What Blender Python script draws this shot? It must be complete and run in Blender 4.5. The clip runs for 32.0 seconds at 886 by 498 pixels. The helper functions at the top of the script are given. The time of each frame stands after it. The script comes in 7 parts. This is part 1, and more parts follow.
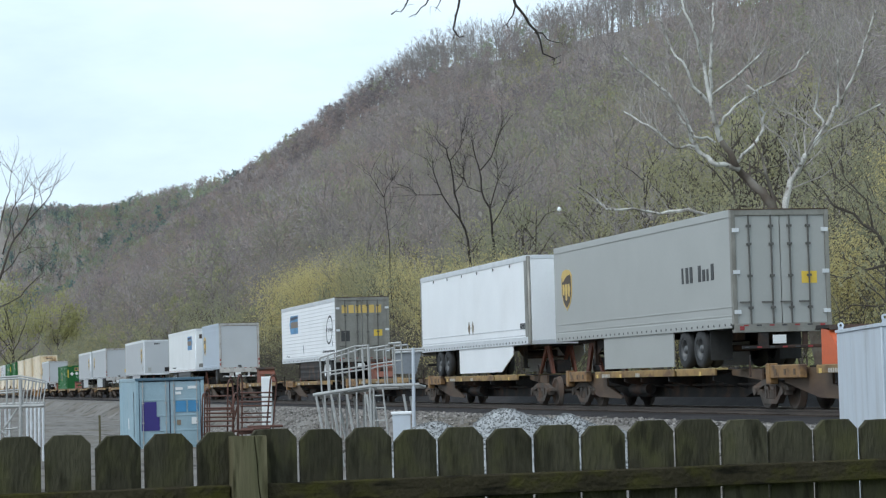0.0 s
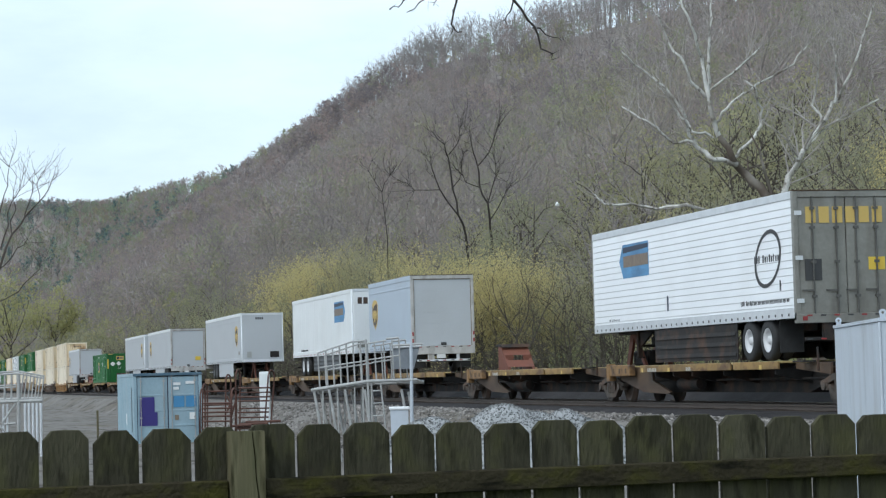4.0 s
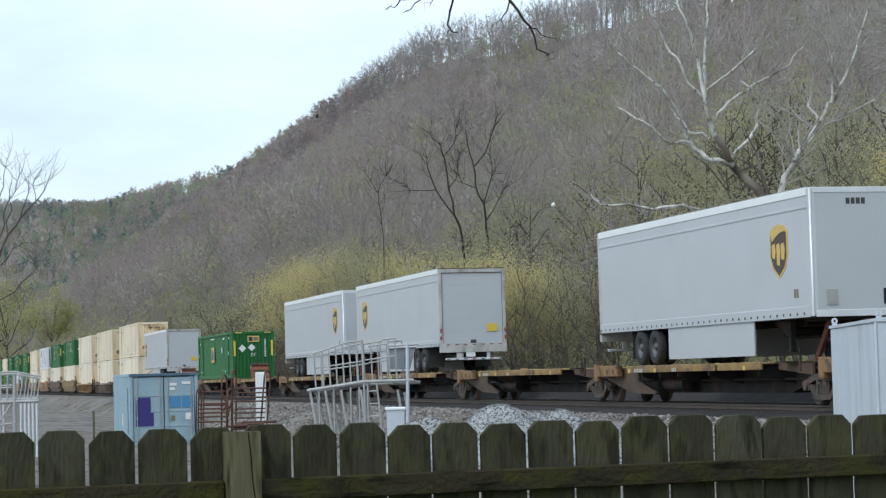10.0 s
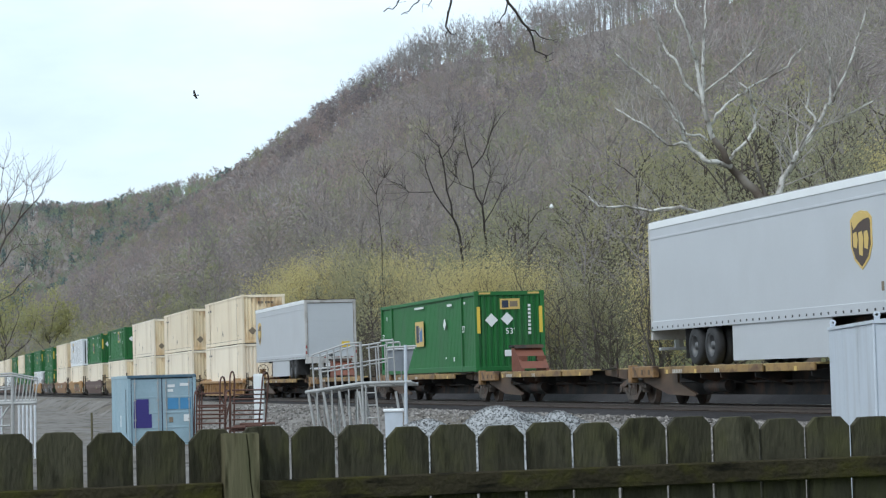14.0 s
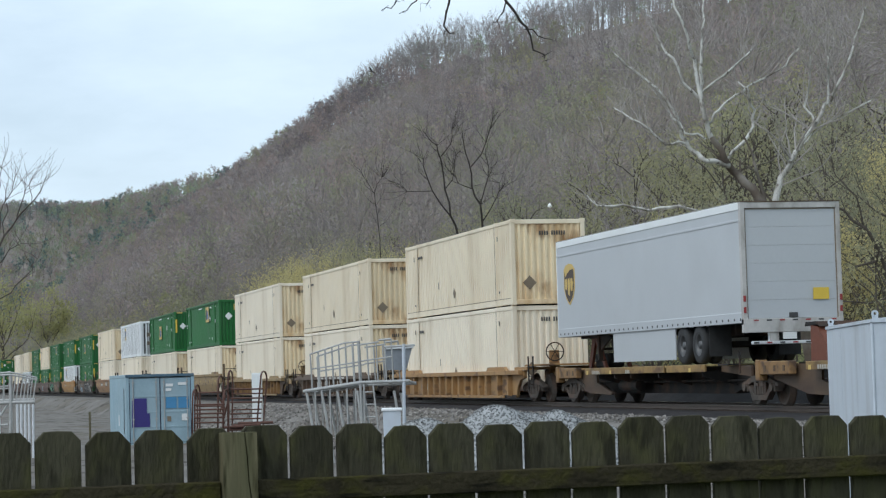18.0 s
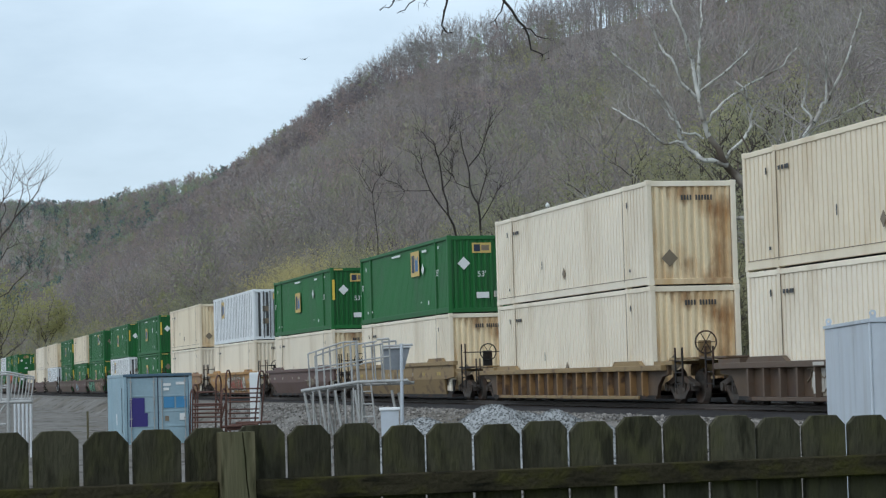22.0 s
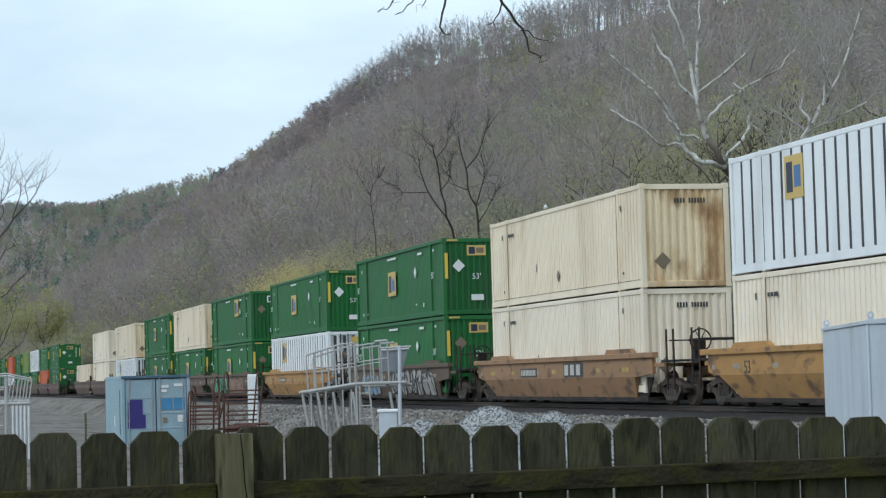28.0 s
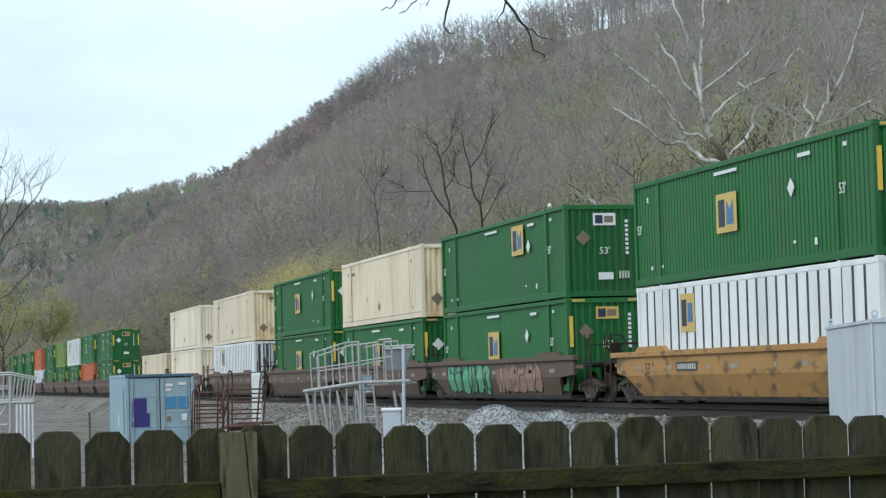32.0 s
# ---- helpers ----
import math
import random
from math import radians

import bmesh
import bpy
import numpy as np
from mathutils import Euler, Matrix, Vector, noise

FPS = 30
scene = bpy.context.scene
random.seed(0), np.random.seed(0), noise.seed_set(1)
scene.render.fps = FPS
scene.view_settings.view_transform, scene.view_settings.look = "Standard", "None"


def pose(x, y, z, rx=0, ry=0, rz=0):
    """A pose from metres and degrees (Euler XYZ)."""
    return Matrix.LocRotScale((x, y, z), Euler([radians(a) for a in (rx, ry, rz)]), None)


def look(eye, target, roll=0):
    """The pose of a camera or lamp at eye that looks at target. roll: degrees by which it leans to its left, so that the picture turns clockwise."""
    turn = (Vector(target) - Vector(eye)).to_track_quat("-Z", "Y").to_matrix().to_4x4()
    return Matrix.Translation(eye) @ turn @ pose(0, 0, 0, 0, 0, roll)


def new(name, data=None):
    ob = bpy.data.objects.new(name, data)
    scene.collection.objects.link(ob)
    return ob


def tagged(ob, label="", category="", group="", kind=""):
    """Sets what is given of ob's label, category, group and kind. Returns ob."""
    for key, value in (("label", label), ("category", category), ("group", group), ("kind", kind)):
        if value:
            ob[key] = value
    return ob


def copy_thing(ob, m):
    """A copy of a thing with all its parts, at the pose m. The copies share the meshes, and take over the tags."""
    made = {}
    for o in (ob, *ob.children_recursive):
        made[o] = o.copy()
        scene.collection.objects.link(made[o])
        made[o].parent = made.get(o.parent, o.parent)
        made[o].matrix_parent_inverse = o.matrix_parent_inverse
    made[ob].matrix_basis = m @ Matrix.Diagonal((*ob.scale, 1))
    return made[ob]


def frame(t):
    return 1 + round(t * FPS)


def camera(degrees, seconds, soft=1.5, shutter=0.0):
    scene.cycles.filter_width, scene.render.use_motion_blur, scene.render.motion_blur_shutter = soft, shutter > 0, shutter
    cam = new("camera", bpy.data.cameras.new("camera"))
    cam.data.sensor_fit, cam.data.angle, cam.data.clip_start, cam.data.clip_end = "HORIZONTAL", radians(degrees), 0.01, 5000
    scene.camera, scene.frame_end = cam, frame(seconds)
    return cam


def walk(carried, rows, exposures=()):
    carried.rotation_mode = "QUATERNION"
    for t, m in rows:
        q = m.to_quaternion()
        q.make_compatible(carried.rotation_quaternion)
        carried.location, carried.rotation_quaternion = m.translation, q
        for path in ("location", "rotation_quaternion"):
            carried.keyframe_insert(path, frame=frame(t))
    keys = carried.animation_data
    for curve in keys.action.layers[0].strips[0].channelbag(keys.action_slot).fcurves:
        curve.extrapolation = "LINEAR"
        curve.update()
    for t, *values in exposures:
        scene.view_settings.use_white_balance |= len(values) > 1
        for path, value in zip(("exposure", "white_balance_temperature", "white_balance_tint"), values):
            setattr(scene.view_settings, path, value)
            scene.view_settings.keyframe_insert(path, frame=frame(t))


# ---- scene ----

# World: x along the track (the train runs towards +x), y across it, z = 0 at the top of the rails.
EYE = (0.0, 0.0, 0.95)
YAW, PITCH, ROLL = 76.509, 3.103, -1.589
SWAY_STEP = math.degrees(1 / 4082.8)


def aim(dx, dy):
    """The camera's pose, swayed by small steps of the hand."""
    a, b = radians(YAW + dx * SWAY_STEP), radians(PITCH + dy * SWAY_STEP)
    way = Vector((-math.sin(a) * math.cos(b), math.cos(a) * math.cos(b), math.sin(b)))
    return look(EYE, Vector(EYE) + way * 50, ROLL)


cam = camera(21.74, 32.0, soft=1.25)
SWAY = [(0, 9.0, 9.6), (0.5, 9.4, 8.5), (1, 8.3, 7.2), (1.5, 7.7, 6.1), (2, 7.0, 4.8), (3, 6.6, 3.0), (3.5, 6.3, 1.7), (5.5, 3.9, 0.0),
        (6.5, 2.9, 0.0), (8, 1.6, 0.0), (9, 0.0, 0.0), (10, -1.3, 1.5), (11, -1.5, 2.2), (12, -3.0, 3.0), (13, -3.5, 3.3), (14, -4.6, 4.4),
        (14.5, -5.2, 4.2), (16.5, -6.8, 1.6), (17, -7.3, 1.8), (18, -7.8, 2.8), (19, -9.0, 2.6), (20, -9.5, 2.3), (21, -10.7, 2.6),
        (22, -11.6, 1.9), (23, -12.0, 2.0), (24, -12.6, 2.3), (25, -13.4, 2.6), (25.5, -13.7, 2.8), (27.5, -15.1, 4.6), (28, -15.2, 4.9),
        (29, -16.0, 6.0), (30, -17.3, 4.7), (31, -17.8, 4.6), (31.8, -18.8, 4.2), (31.9, -9.0, 2.8), (32, -8.2, 2.8)]
walk(cam, [(t, aim(dx, dy)) for t, dx, dy in SWAY], exposures=[(0, 0.18, 5900, 7), (11, 0.2, 5950, 8), (16.5, 0.28, 5950, 8), (17.5, 0.1, 5950, 8), (18.5, -0.08, 5950, 8), (21, -0.18, 5850, 7), (23, -0.1, 5850, 7), (25, -0.04, 5850, 7), (28, 0.0, 5850, 6), (29.5, 0.1, 5900, 6), (32, 0.18, 6000, 5)])

# ---- light ----
SUN_UP, SUN_TURN = 48.0, 150.0
world = bpy.data.worlds.new("overcast_sky")
scene.world = world
world.use_nodes = True
wn, wl = world.node_tree.nodes, world.node_tree.links
wn.clear()


def wnode(kind, **kw):
    n = wn.new(kind)
    for k, val in kw.items():
        n.inputs[k.replace("_", " ")].default_value = val
    return n


sky = wn.new("ShaderNodeTexSky")
sky.sky_type, sky.sun_disc = "NISHITA", False
sky.sun_elevation, sky.sun_rotation = radians(SUN_UP), radians(SUN_TURN)
sky.air_density, sky.dust_density, sky.ozone_density = 1.0, 2.0, 1.0
dim = wn.new("ShaderNodeMix")
dim.data_type, dim.blend_type = "RGBA", "MULTIPLY"
dim.inputs[0].default_value = 1.0
dim.inputs[7].default_value = (0.11, 0.11, 0.11, 1)
wl.new(sky.outputs[0], dim.inputs[6])
tc = wn.new("ShaderNodeTexCoord")
mp = wn.new("ShaderNodeMapping")
mp.inputs["Scale"].default_value = (1, 1, 3.2)
wl.new(tc.outputs["Generated"], mp.inputs[0])
cloud = wnode("ShaderNodeTexNoise", Scale=4.5, Detail=6.0, Roughness=0.55)
wl.new(mp.outputs[0], cloud.inputs["Vector"])
cover = wn.new("ShaderNodeMapRange")
cover.inputs[1].default_value, cover.inputs[2].default_value = 0.25, 0.62
cover.inputs[3].default_value, cover.inputs[4].default_value = 0.55, 1.0
wl.new(cloud.outputs[0], cover.inputs[0])
veil = wn.new("ShaderNodeMix")
veil.data_type = "RGBA"
wl.new(cover.outputs[0], veil.inputs[0])
wl.new(dim.outputs[2], veil.inputs[6])
veil.inputs[7].default_value = (0.86, 0.97, 1.04, 1)
bg = wnode("ShaderNodeBackground", Strength=1.0)
wl.new(veil.outputs[2], bg.inputs[0])
wout = wn.new("ShaderNodeOutputWorld")
wl.new(bg.outputs[0], wout.inputs[0])

sun_data = bpy.data.lights.new("sun", "SUN")
sun_data.energy, sun_data.angle, sun_data.color = 1.2, radians(25), (1.0, 0.96, 0.9)
sun = new("sun", sun_data)
to_sun = Vector((math.sin(radians(SUN_TURN)) * math.cos(radians(SUN_UP)), math.cos(radians(SUN_TURN)) * math.cos(radians(SUN_UP)), math.sin(radians(SUN_UP))))
sun.matrix_world = look(to_sun * 100, (0, 0, 0))


# ---- materials ----
def material(name, base, rough=0.6, metal=0.0, vary=0.15, scale=1.0, stain=None, stain_amount=0.3, stain_scale=(1, 1, 1), grain=12.0, bump=0.15, island=0.0, per_object=0.0, stretch=(1, 1, 1), thin=0.0, spots=None, spots_scale=(1, 1, 1), stain_from=0.48):
    """A surface with variation at two scales: broad tone, fine grain, and stains of another colour."""
    m = bpy.data.materials.new(name)
    m.use_nodes = True
    t = m.node_tree
    n, l = t.nodes, t.links
    b = n["Principled BSDF"]
    b.inputs["Roughness"].default_value = rough
    b.inputs["Metallic"].default_value = metal
    b.inputs["Specular IOR Level"].default_value = 0.1 if rough >= 0.9 else 0.5
    co = n.new("ShaderNodeTexCoord")
    ma = n.new("ShaderNodeMapping")
    ma.inputs["Scale"].default_value = stretch
    l.new(co.outputs["Object"], ma.inputs[0])
    broad = n.new("ShaderNodeTexNoise")
    broad.inputs["Scale"].default_value, broad.inputs["Detail"].default_value = scale, 5
    l.new(ma.outputs[0], broad.inputs["Vector"])
    fine = n.new("ShaderNodeTexNoise")
    fine.inputs["Scale"].default_value, fine.inputs["Detail"].default_value = grain, 4
    l.new(ma.outputs[0], fine.inputs["Vector"])
    add = n.new("ShaderNodeMath")
    add.operation = "MULTIPLY_ADD"
    add.inputs[1].default_value = 0.45
    l.new(fine.outputs[0], add.inputs[0])
    l.new(broad.outputs[0], add.inputs[2])
    rng = n.new("ShaderNodeMapRange")
    rng.inputs[1].default_value, rng.inputs[2].default_value = 0.4, 1.05
    rng.inputs[3].default_value, rng.inputs[4].default_value = 1 - vary, 1 + vary
    l.new(add.outputs[0], rng.inputs[0])
    value = rng.outputs[0]
    for amount, kind, out in ((island, "ShaderNodeNewGeometry", "Random Per Island"), (per_object, "ShaderNodeObjectInfo", "Random")):
        if amount:
            info = n.new(kind)
            r2 = n.new("ShaderNodeMapRange")
            r2.inputs[3].default_value, r2.inputs[4].default_value = 1 - amount, 1 + amount
            l.new(info.outputs[out], r2.inputs[0])
            mul = n.new("ShaderNodeMath")
            mul.operation = "MULTIPLY"
            l.new(value, mul.inputs[0])
            l.new(r2.outputs[0], mul.inputs[1])
            value = mul.outputs[0]
    hsv = n.new("ShaderNodeHueSaturation")
    hsv.inputs["Color"].default_value = (*base, 1)
    l.new(value, hsv.inputs["Value"])
    colour = hsv.outputs[0]
    for tint, amount, size, lo, hi in ((stain, stain_amount, stain_scale, stain_from, stain_from + 0.24), (spots, 0.9, spots_scale, 0.54, 0.66)):
        if not tint:
            continue
        sm = n.new("ShaderNodeMapping")
        sm.inputs["Scale"].default_value = size
        l.new(co.outputs["Object"], sm.inputs[0])
        sn = n.new("ShaderNodeTexNoise")
        sn.inputs["Scale"].default_value, sn.inputs["Detail"].default_value = 1.0, 6
        l.new(sm.outputs[0], sn.inputs["Vector"])
        sr = n.new("ShaderNodeMapRange")
        sr.inputs[1].default_value, sr.inputs[2].default_value = lo, hi
        sr.inputs[3].default_value, sr.inputs[4].default_value = 0.0, amount
        l.new(sn.outputs[0], sr.inputs[0])
        mix = n.new("ShaderNodeMix")
        mix.data_type = "RGBA"
        mix.inputs[7].default_value = (*tint, 1)
        l.new(sr.outputs[0], mix.inputs[0])
        l.new(colour, mix.inputs[6])
        colour = mix.outputs[2]
    l.new(colour, b.inputs["Base Color"])
    if thin:
        tr = n.new("ShaderNodeBsdfTranslucent")
        l.new(colour, tr.inputs[0])
        ms = n.new("ShaderNodeMixShader")
        ms.inputs[0].default_value = thin
        l.new(b.outputs[0], ms.inputs[1])
        l.new(tr.outputs[0], ms.inputs[2])
        l.new(ms.outputs[0], n["Material Output"].inputs[0])
    if bump:
        bp = n.new("ShaderNodeBump")
        bp.inputs["Strength"].default_value, bp.inputs["Distance"].default_value = bump, 0.02
        l.new(fine.outputs[0], bp.inputs["Height"])
        l.new(bp.outputs[0], b.inputs["Normal"])
    return m


RUST = (0.16, 0.07, 0.03)
GRIME = (0.09, 0.08, 0.07)
M = {}
M["soil"] = material("leaf_litter", (0.23, 0.205, 0.18), 0.95, vary=0.3, scale=0.02, stain=(0.20, 0.18, 0.15), stain_amount=0.5, stain_scale=(0.01, 0.01, 0.01), grain=0.4, bump=0.0)
M["gravel"] = material("yard_gravel", (0.178, 0.164, 0.148), 0.95, vary=0.35, scale=0.3, stain=(0.12, 0.10, 0.075), stain_amount=0.9, stain_scale=(0.1, 0.45, 0.2), grain=8, bump=0.6, spots=(0.07, 0.06, 0.05), spots_scale=(0.5, 1.4, 1))
M["undergrowth"] = material("fresh_undergrowth", (0.14, 0.145, 0.065), 0.95, vary=0.4, scale=0.12, stain=(0.21, 0.175, 0.12), stain_amount=0.9, stain_scale=(0.07, 0.07, 0.07), grain=1.2, bump=0.0)
M["yardstone"] = material("yard_stones", (0.225, 0.207, 0.19), 0.95, vary=0.25, scale=2, island=0.5, grain=20, bump=0.2)
M["grass"] = material("lawn", (0.07, 0.10, 0.03), 0.95, vary=0.3, scale=1.0, grain=20, bump=0.5)
M["cinder"] = material("dark_ballast", (0.034, 0.031, 0.031), 0.95, vary=0.4, scale=0.6, grain=8, bump=0.8)
M["rail"] = material("rail_steel", (0.10, 0.075, 0.06), 0.5, 0.5, vary=0.2, scale=2)
M["railhead"] = material("rail_head", (0.45, 0.44, 0.43), 0.25, 1.0, vary=0.1, scale=2, bump=0.05)
M["tie"] = material("creosoted_tie", (0.05, 0.04, 0.033), 0.9, vary=0.3, scale=3, per_object=0.2)
M["limestone"] = material("crushed_limestone", (0.215, 0.217, 0.215), 0.95, vary=0.25, scale=3, island=0.55, grain=25, bump=0.3)
M["fence"] = material("weathered_fence_wood", (0.058, 0.053, 0.035), 0.9, vary=0.4, scale=9, stain=(0.082, 0.078, 0.034), stain_amount=0.8, stain_scale=(9, 9, 5), grain=90, bump=0.6, per_object=0.22, stretch=(1, 1, 0.25), spots=(0.028, 0.026, 0.017), spots_scale=(22, 22, 5))
M["rail_wood"] = material("mossy_fence_rail", (0.036, 0.030, 0.018), 0.9, vary=0.6, scale=3.5, stain=(0.060, 0.056, 0.012), stain_amount=0.9, stain_scale=(9, 9, 16), grain=60, bump=0.5, spots=(0.010, 0.009, 0.006), spots_scale=(5, 5, 40))
M["post_wood"] = material("fence_post_wood", (0.15, 0.13, 0.08), 0.9, vary=0.45, scale=5, stain=(0.06, 0.066, 0.03), stain_amount=0.7, stain_scale=(9, 9, 2), grain=60, bump=0.5, stretch=(1, 1, 0.08), spots=(0.04, 0.036, 0.018), spots_scale=(30, 30, 4))
M["worn_yellow"] = material("worn_yellow_patch", (0.46, 0.33, 0.08), 0.6, vary=0.25, scale=3, stain=(0.25, 0.18, 0.09), stain_amount=0.8, stain_scale=(5, 5, 5), bump=0)
M["worn_pale"] = material("worn_pale_patch", (0.34, 0.30, 0.24), 0.6, vary=0.25, scale=3, stain=(0.17, 0.12, 0.08), stain_amount=0.9, stain_scale=(6, 6, 6), bump=0)
M["white"] = material("white_trailer_paint", (0.87, 0.875, 0.88), 0.35, vary=0.05, scale=0.6, stain=(0.5, 0.48, 0.44), stain_amount=0.12, stain_scale=(0.5, 0.5, 0.35), bump=0.03)
M["offwhite"] = material("cream_white_trailer_paint", (0.79, 0.80, 0.79), 0.4, vary=0.06, scale=0.6, stain=(0.4, 0.37, 0.32), stain_amount=0.12, stain_scale=(0.5, 0.5, 0.35), bump=0.03)
M["grey"] = material("grey_trailer_paint", (0.37, 0.373, 0.352), 0.4, vary=0.06, scale=0.5, stain=(0.22, 0.21, 0.19), stain_amount=0.12, stain_scale=(0.5, 0.5, 0.35), bump=0.03)
M["palegrey"] = material("pale_grey_trailer_paint", (0.485, 0.50, 0.515), 0.38, vary=0.05, scale=0.5, stain=(0.30, 0.29, 0.27), stain_amount=0.12, stain_scale=(0.5, 0.5, 0.35), bump=0.03)
M["bluegrey"] = material("pale_blue_grey_trailer_paint", (0.44, 0.50, 0.57), 0.38, vary=0.05, scale=0.5, stain=(0.3, 0.3, 0.3), stain_amount=0.12, stain_scale=(0.5, 0.5, 0.35), bump=0.03)
M["frame_worn"] = material("worn_pale_frame_paint", (0.50, 0.48, 0.455), 0.5, 0.1, vary=0.15, scale=2, stain=(0.2, 0.17, 0.14), stain_amount=0.6, stain_scale=(3, 3, 1.5), bump=0.05)
M["rod_dark"] = material("dark_greasy_rod", (0.12, 0.115, 0.105), 0.5, 0.3, vary=0.2, scale=3, bump=0)
M["steel"] = material("dull_stainless_doors", (0.27, 0.26, 0.23), 0.45, 0.4, vary=0.2, scale=1.5, stain=(0.12, 0.10, 0.08), stain_amount=0.5, stain_scale=(2, 2, 0.7))
M["alu"] = material("bare_aluminium", (0.70, 0.71, 0.72), 0.4, 0.4, vary=0.12, scale=2, bump=0.05)
M["cream"] = material("cream_container_paint", (0.82, 0.71, 0.53), 0.5, vary=0.07, scale=0.5, stain=(0.50, 0.36, 0.19), stain_amount=0.4, stain_scale=(0.8, 0.8, 0.2), bump=0.03, per_object=0.06)
M["creampale"] = material("pale_cream_container_paint", (0.86, 0.765, 0.61), 0.5, vary=0.07, scale=0.5, stain=(0.50, 0.38, 0.22), stain_amount=0.35, stain_scale=(0.8, 0.8, 0.2), bump=0.03, per_object=0.05)
M["cream_end"] = material("rust_streaked_container_end", (0.78, 0.64, 0.42), 0.6, vary=0.1, scale=0.8, stain=(0.50, 0.29, 0.11), stain_amount=0.9, stain_scale=(0.5, 0.8, 0.42), bump=0.05, per_object=0.1, stain_from=0.44, spots=(0.30, 0.155, 0.06), spots_scale=(0.9, 1.1, 0.6))
M["paleribbed"] = material("white_container_paint", (0.82, 0.835, 0.835), 0.45, vary=0.06, scale=0.6, stain=(0.4, 0.38, 0.34), stain_amount=0.3, stain_scale=(0.9, 0.9, 0.25), bump=0.03)
M["green"] = material("dark_green_container_paint", (0.011, 0.125, 0.022), 0.55, vary=0.1, scale=0.5, stain=(0.05, 0.10, 0.05), stain_amount=0.4, stain_scale=(0.8, 0.8, 0.3), bump=0.03, per_object=0.12)
M["orange"] = material("orange_container_paint", (0.50, 0.11, 0.04), 0.5, vary=0.1, stain=GRIME, stain_amount=0.2)
M["lime"] = material("yellow_green_container_paint", (0.16, 0.24, 0.04), 0.5, vary=0.1, stain=GRIME, stain_amount=0.2)
M["yellow"] = material("yellow_panel", (0.72, 0.50, 0.06), 0.5, vary=0.06, bump=0)
M["gold"] = material("gold_panel", (0.60, 0.42, 0.12), 0.5, vary=0.08, bump=0)
M["brown"] = material("dark_brown_panel", (0.06, 0.035, 0.022), 0.5, vary=0.08, bump=0)
M["navy"] = material("dark_navy_mark", (0.02, 0.03, 0.06), 0.5, vary=0.08, bump=0)
M["blue"] = material("blue_panel", (0.07, 0.17, 0.35), 0.5, vary=0.1, bump=0)
M["logo_blue"] = material("blue_arrow_panel", (0.10, 0.27, 0.48), 0.5, vary=0.2, scale=1.5, stain=(0.05, 0.08, 0.16), stain_amount=0.7, stain_scale=(0.6, 0.6, 2.5), bump=0)
M["logo_brown"] = material("dull_brown_band", (0.20, 0.15, 0.11), 0.5, vary=0.25, scale=5, bump=0)
M["mark_white"] = material("white_mark", (0.75, 0.75, 0.73), 0.5, vary=0.06, bump=0)
M["mark_dark"] = material("dark_lettering_bar", (0.05, 0.05, 0.05), 0.6, vary=0.1, bump=0)
M["mark_grey"] = material("grey_placard", (0.20, 0.155, 0.105), 0.6, vary=0.15, bump=0)
M["mark_grey2"] = material("worn_pale_stencil", (0.50, 0.47, 0.42), 0.6, vary=0.15, bump=0)
M["red"] = material("red_reflector", (0.28, 0.035, 0.035), 0.4, vary=0.05, bump=0)
M["rubber"] = material("tyre_rubber", (0.03, 0.03, 0.03), 0.85, vary=0.3, scale=4)
M["rim"] = material("dusty_steel_rim", (0.10, 0.10, 0.10), 0.5, 0.4, vary=0.15, scale=4)
M["rim_pale"] = material("pale_painted_rim", (0.62, 0.62, 0.62), 0.45, vary=0.12, scale=4, bump=0)
M["under"] = material("grimy_underframe_steel", (0.026, 0.023, 0.021), 0.8, 0.2, vary=0.35, scale=1.5, stain=RUST, stain_amount=0.5, stain_scale=(1.5, 1.5, 1.5))
M["truck"] = material("dusty_cast_steel", (0.085, 0.07, 0.058), 0.85, 0.2, vary=0.35, scale=3, stain=RUST, stain_amount=0.5, stain_scale=(2, 2, 2))
M["deck"] = material("worn_flatcar_deck", (0.40, 0.30, 0.12), 0.7, vary=0.25, scale=1.2, stain=(0.13, 0.075, 0.04), stain_amount=0.8, stain_scale=(0.8, 0.8, 0.8))
M["sill"] = material("worn_yellow_sill_paint", (0.30, 0.185, 0.06), 0.65, vary=0.3, scale=0.8, stain=(0.08, 0.05, 0.03), stain_amount=1.0, stain_scale=(0.9, 0.9, 0.9), spots=(0.10, 0.045, 0.025), spots_scale=(1.5, 1.5, 3))
M["end_yellow"] = material("chipped_orange_yellow_paint", (0.24, 0.135, 0.05), 0.65, vary=0.3, scale=1.2, stain=(0.10, 0.055, 0.03), stain_amount=0.9, stain_scale=(1.6, 1.6, 1.6), spots=(0.07, 0.04, 0.025), spots_scale=(3, 3, 3))
M["spine"] = material("faded_paint_and_recess_shade", (0.10, 0.062, 0.034), 0.65, vary=0.3, scale=0.8, stain=(0.055, 0.03, 0.02), stain_amount=0.9, stain_scale=(0.5, 0.5, 0.9))
M["hitch"] = material("rusty_red_hitch", (0.17, 0.055, 0.03), 0.7, vary=0.25, scale=2, stain=(0.07, 0.035, 0.025), stain_amount=0.6, stain_scale=(2, 2, 2))
M["hitch_orange"] = material("orange_hitch_paint", (0.58, 0.12, 0.04), 0.55, vary=0.15, scale=2, stain=(0.3, 0.08, 0.04), stain_amount=0.4, stain_scale=(2, 2, 2))
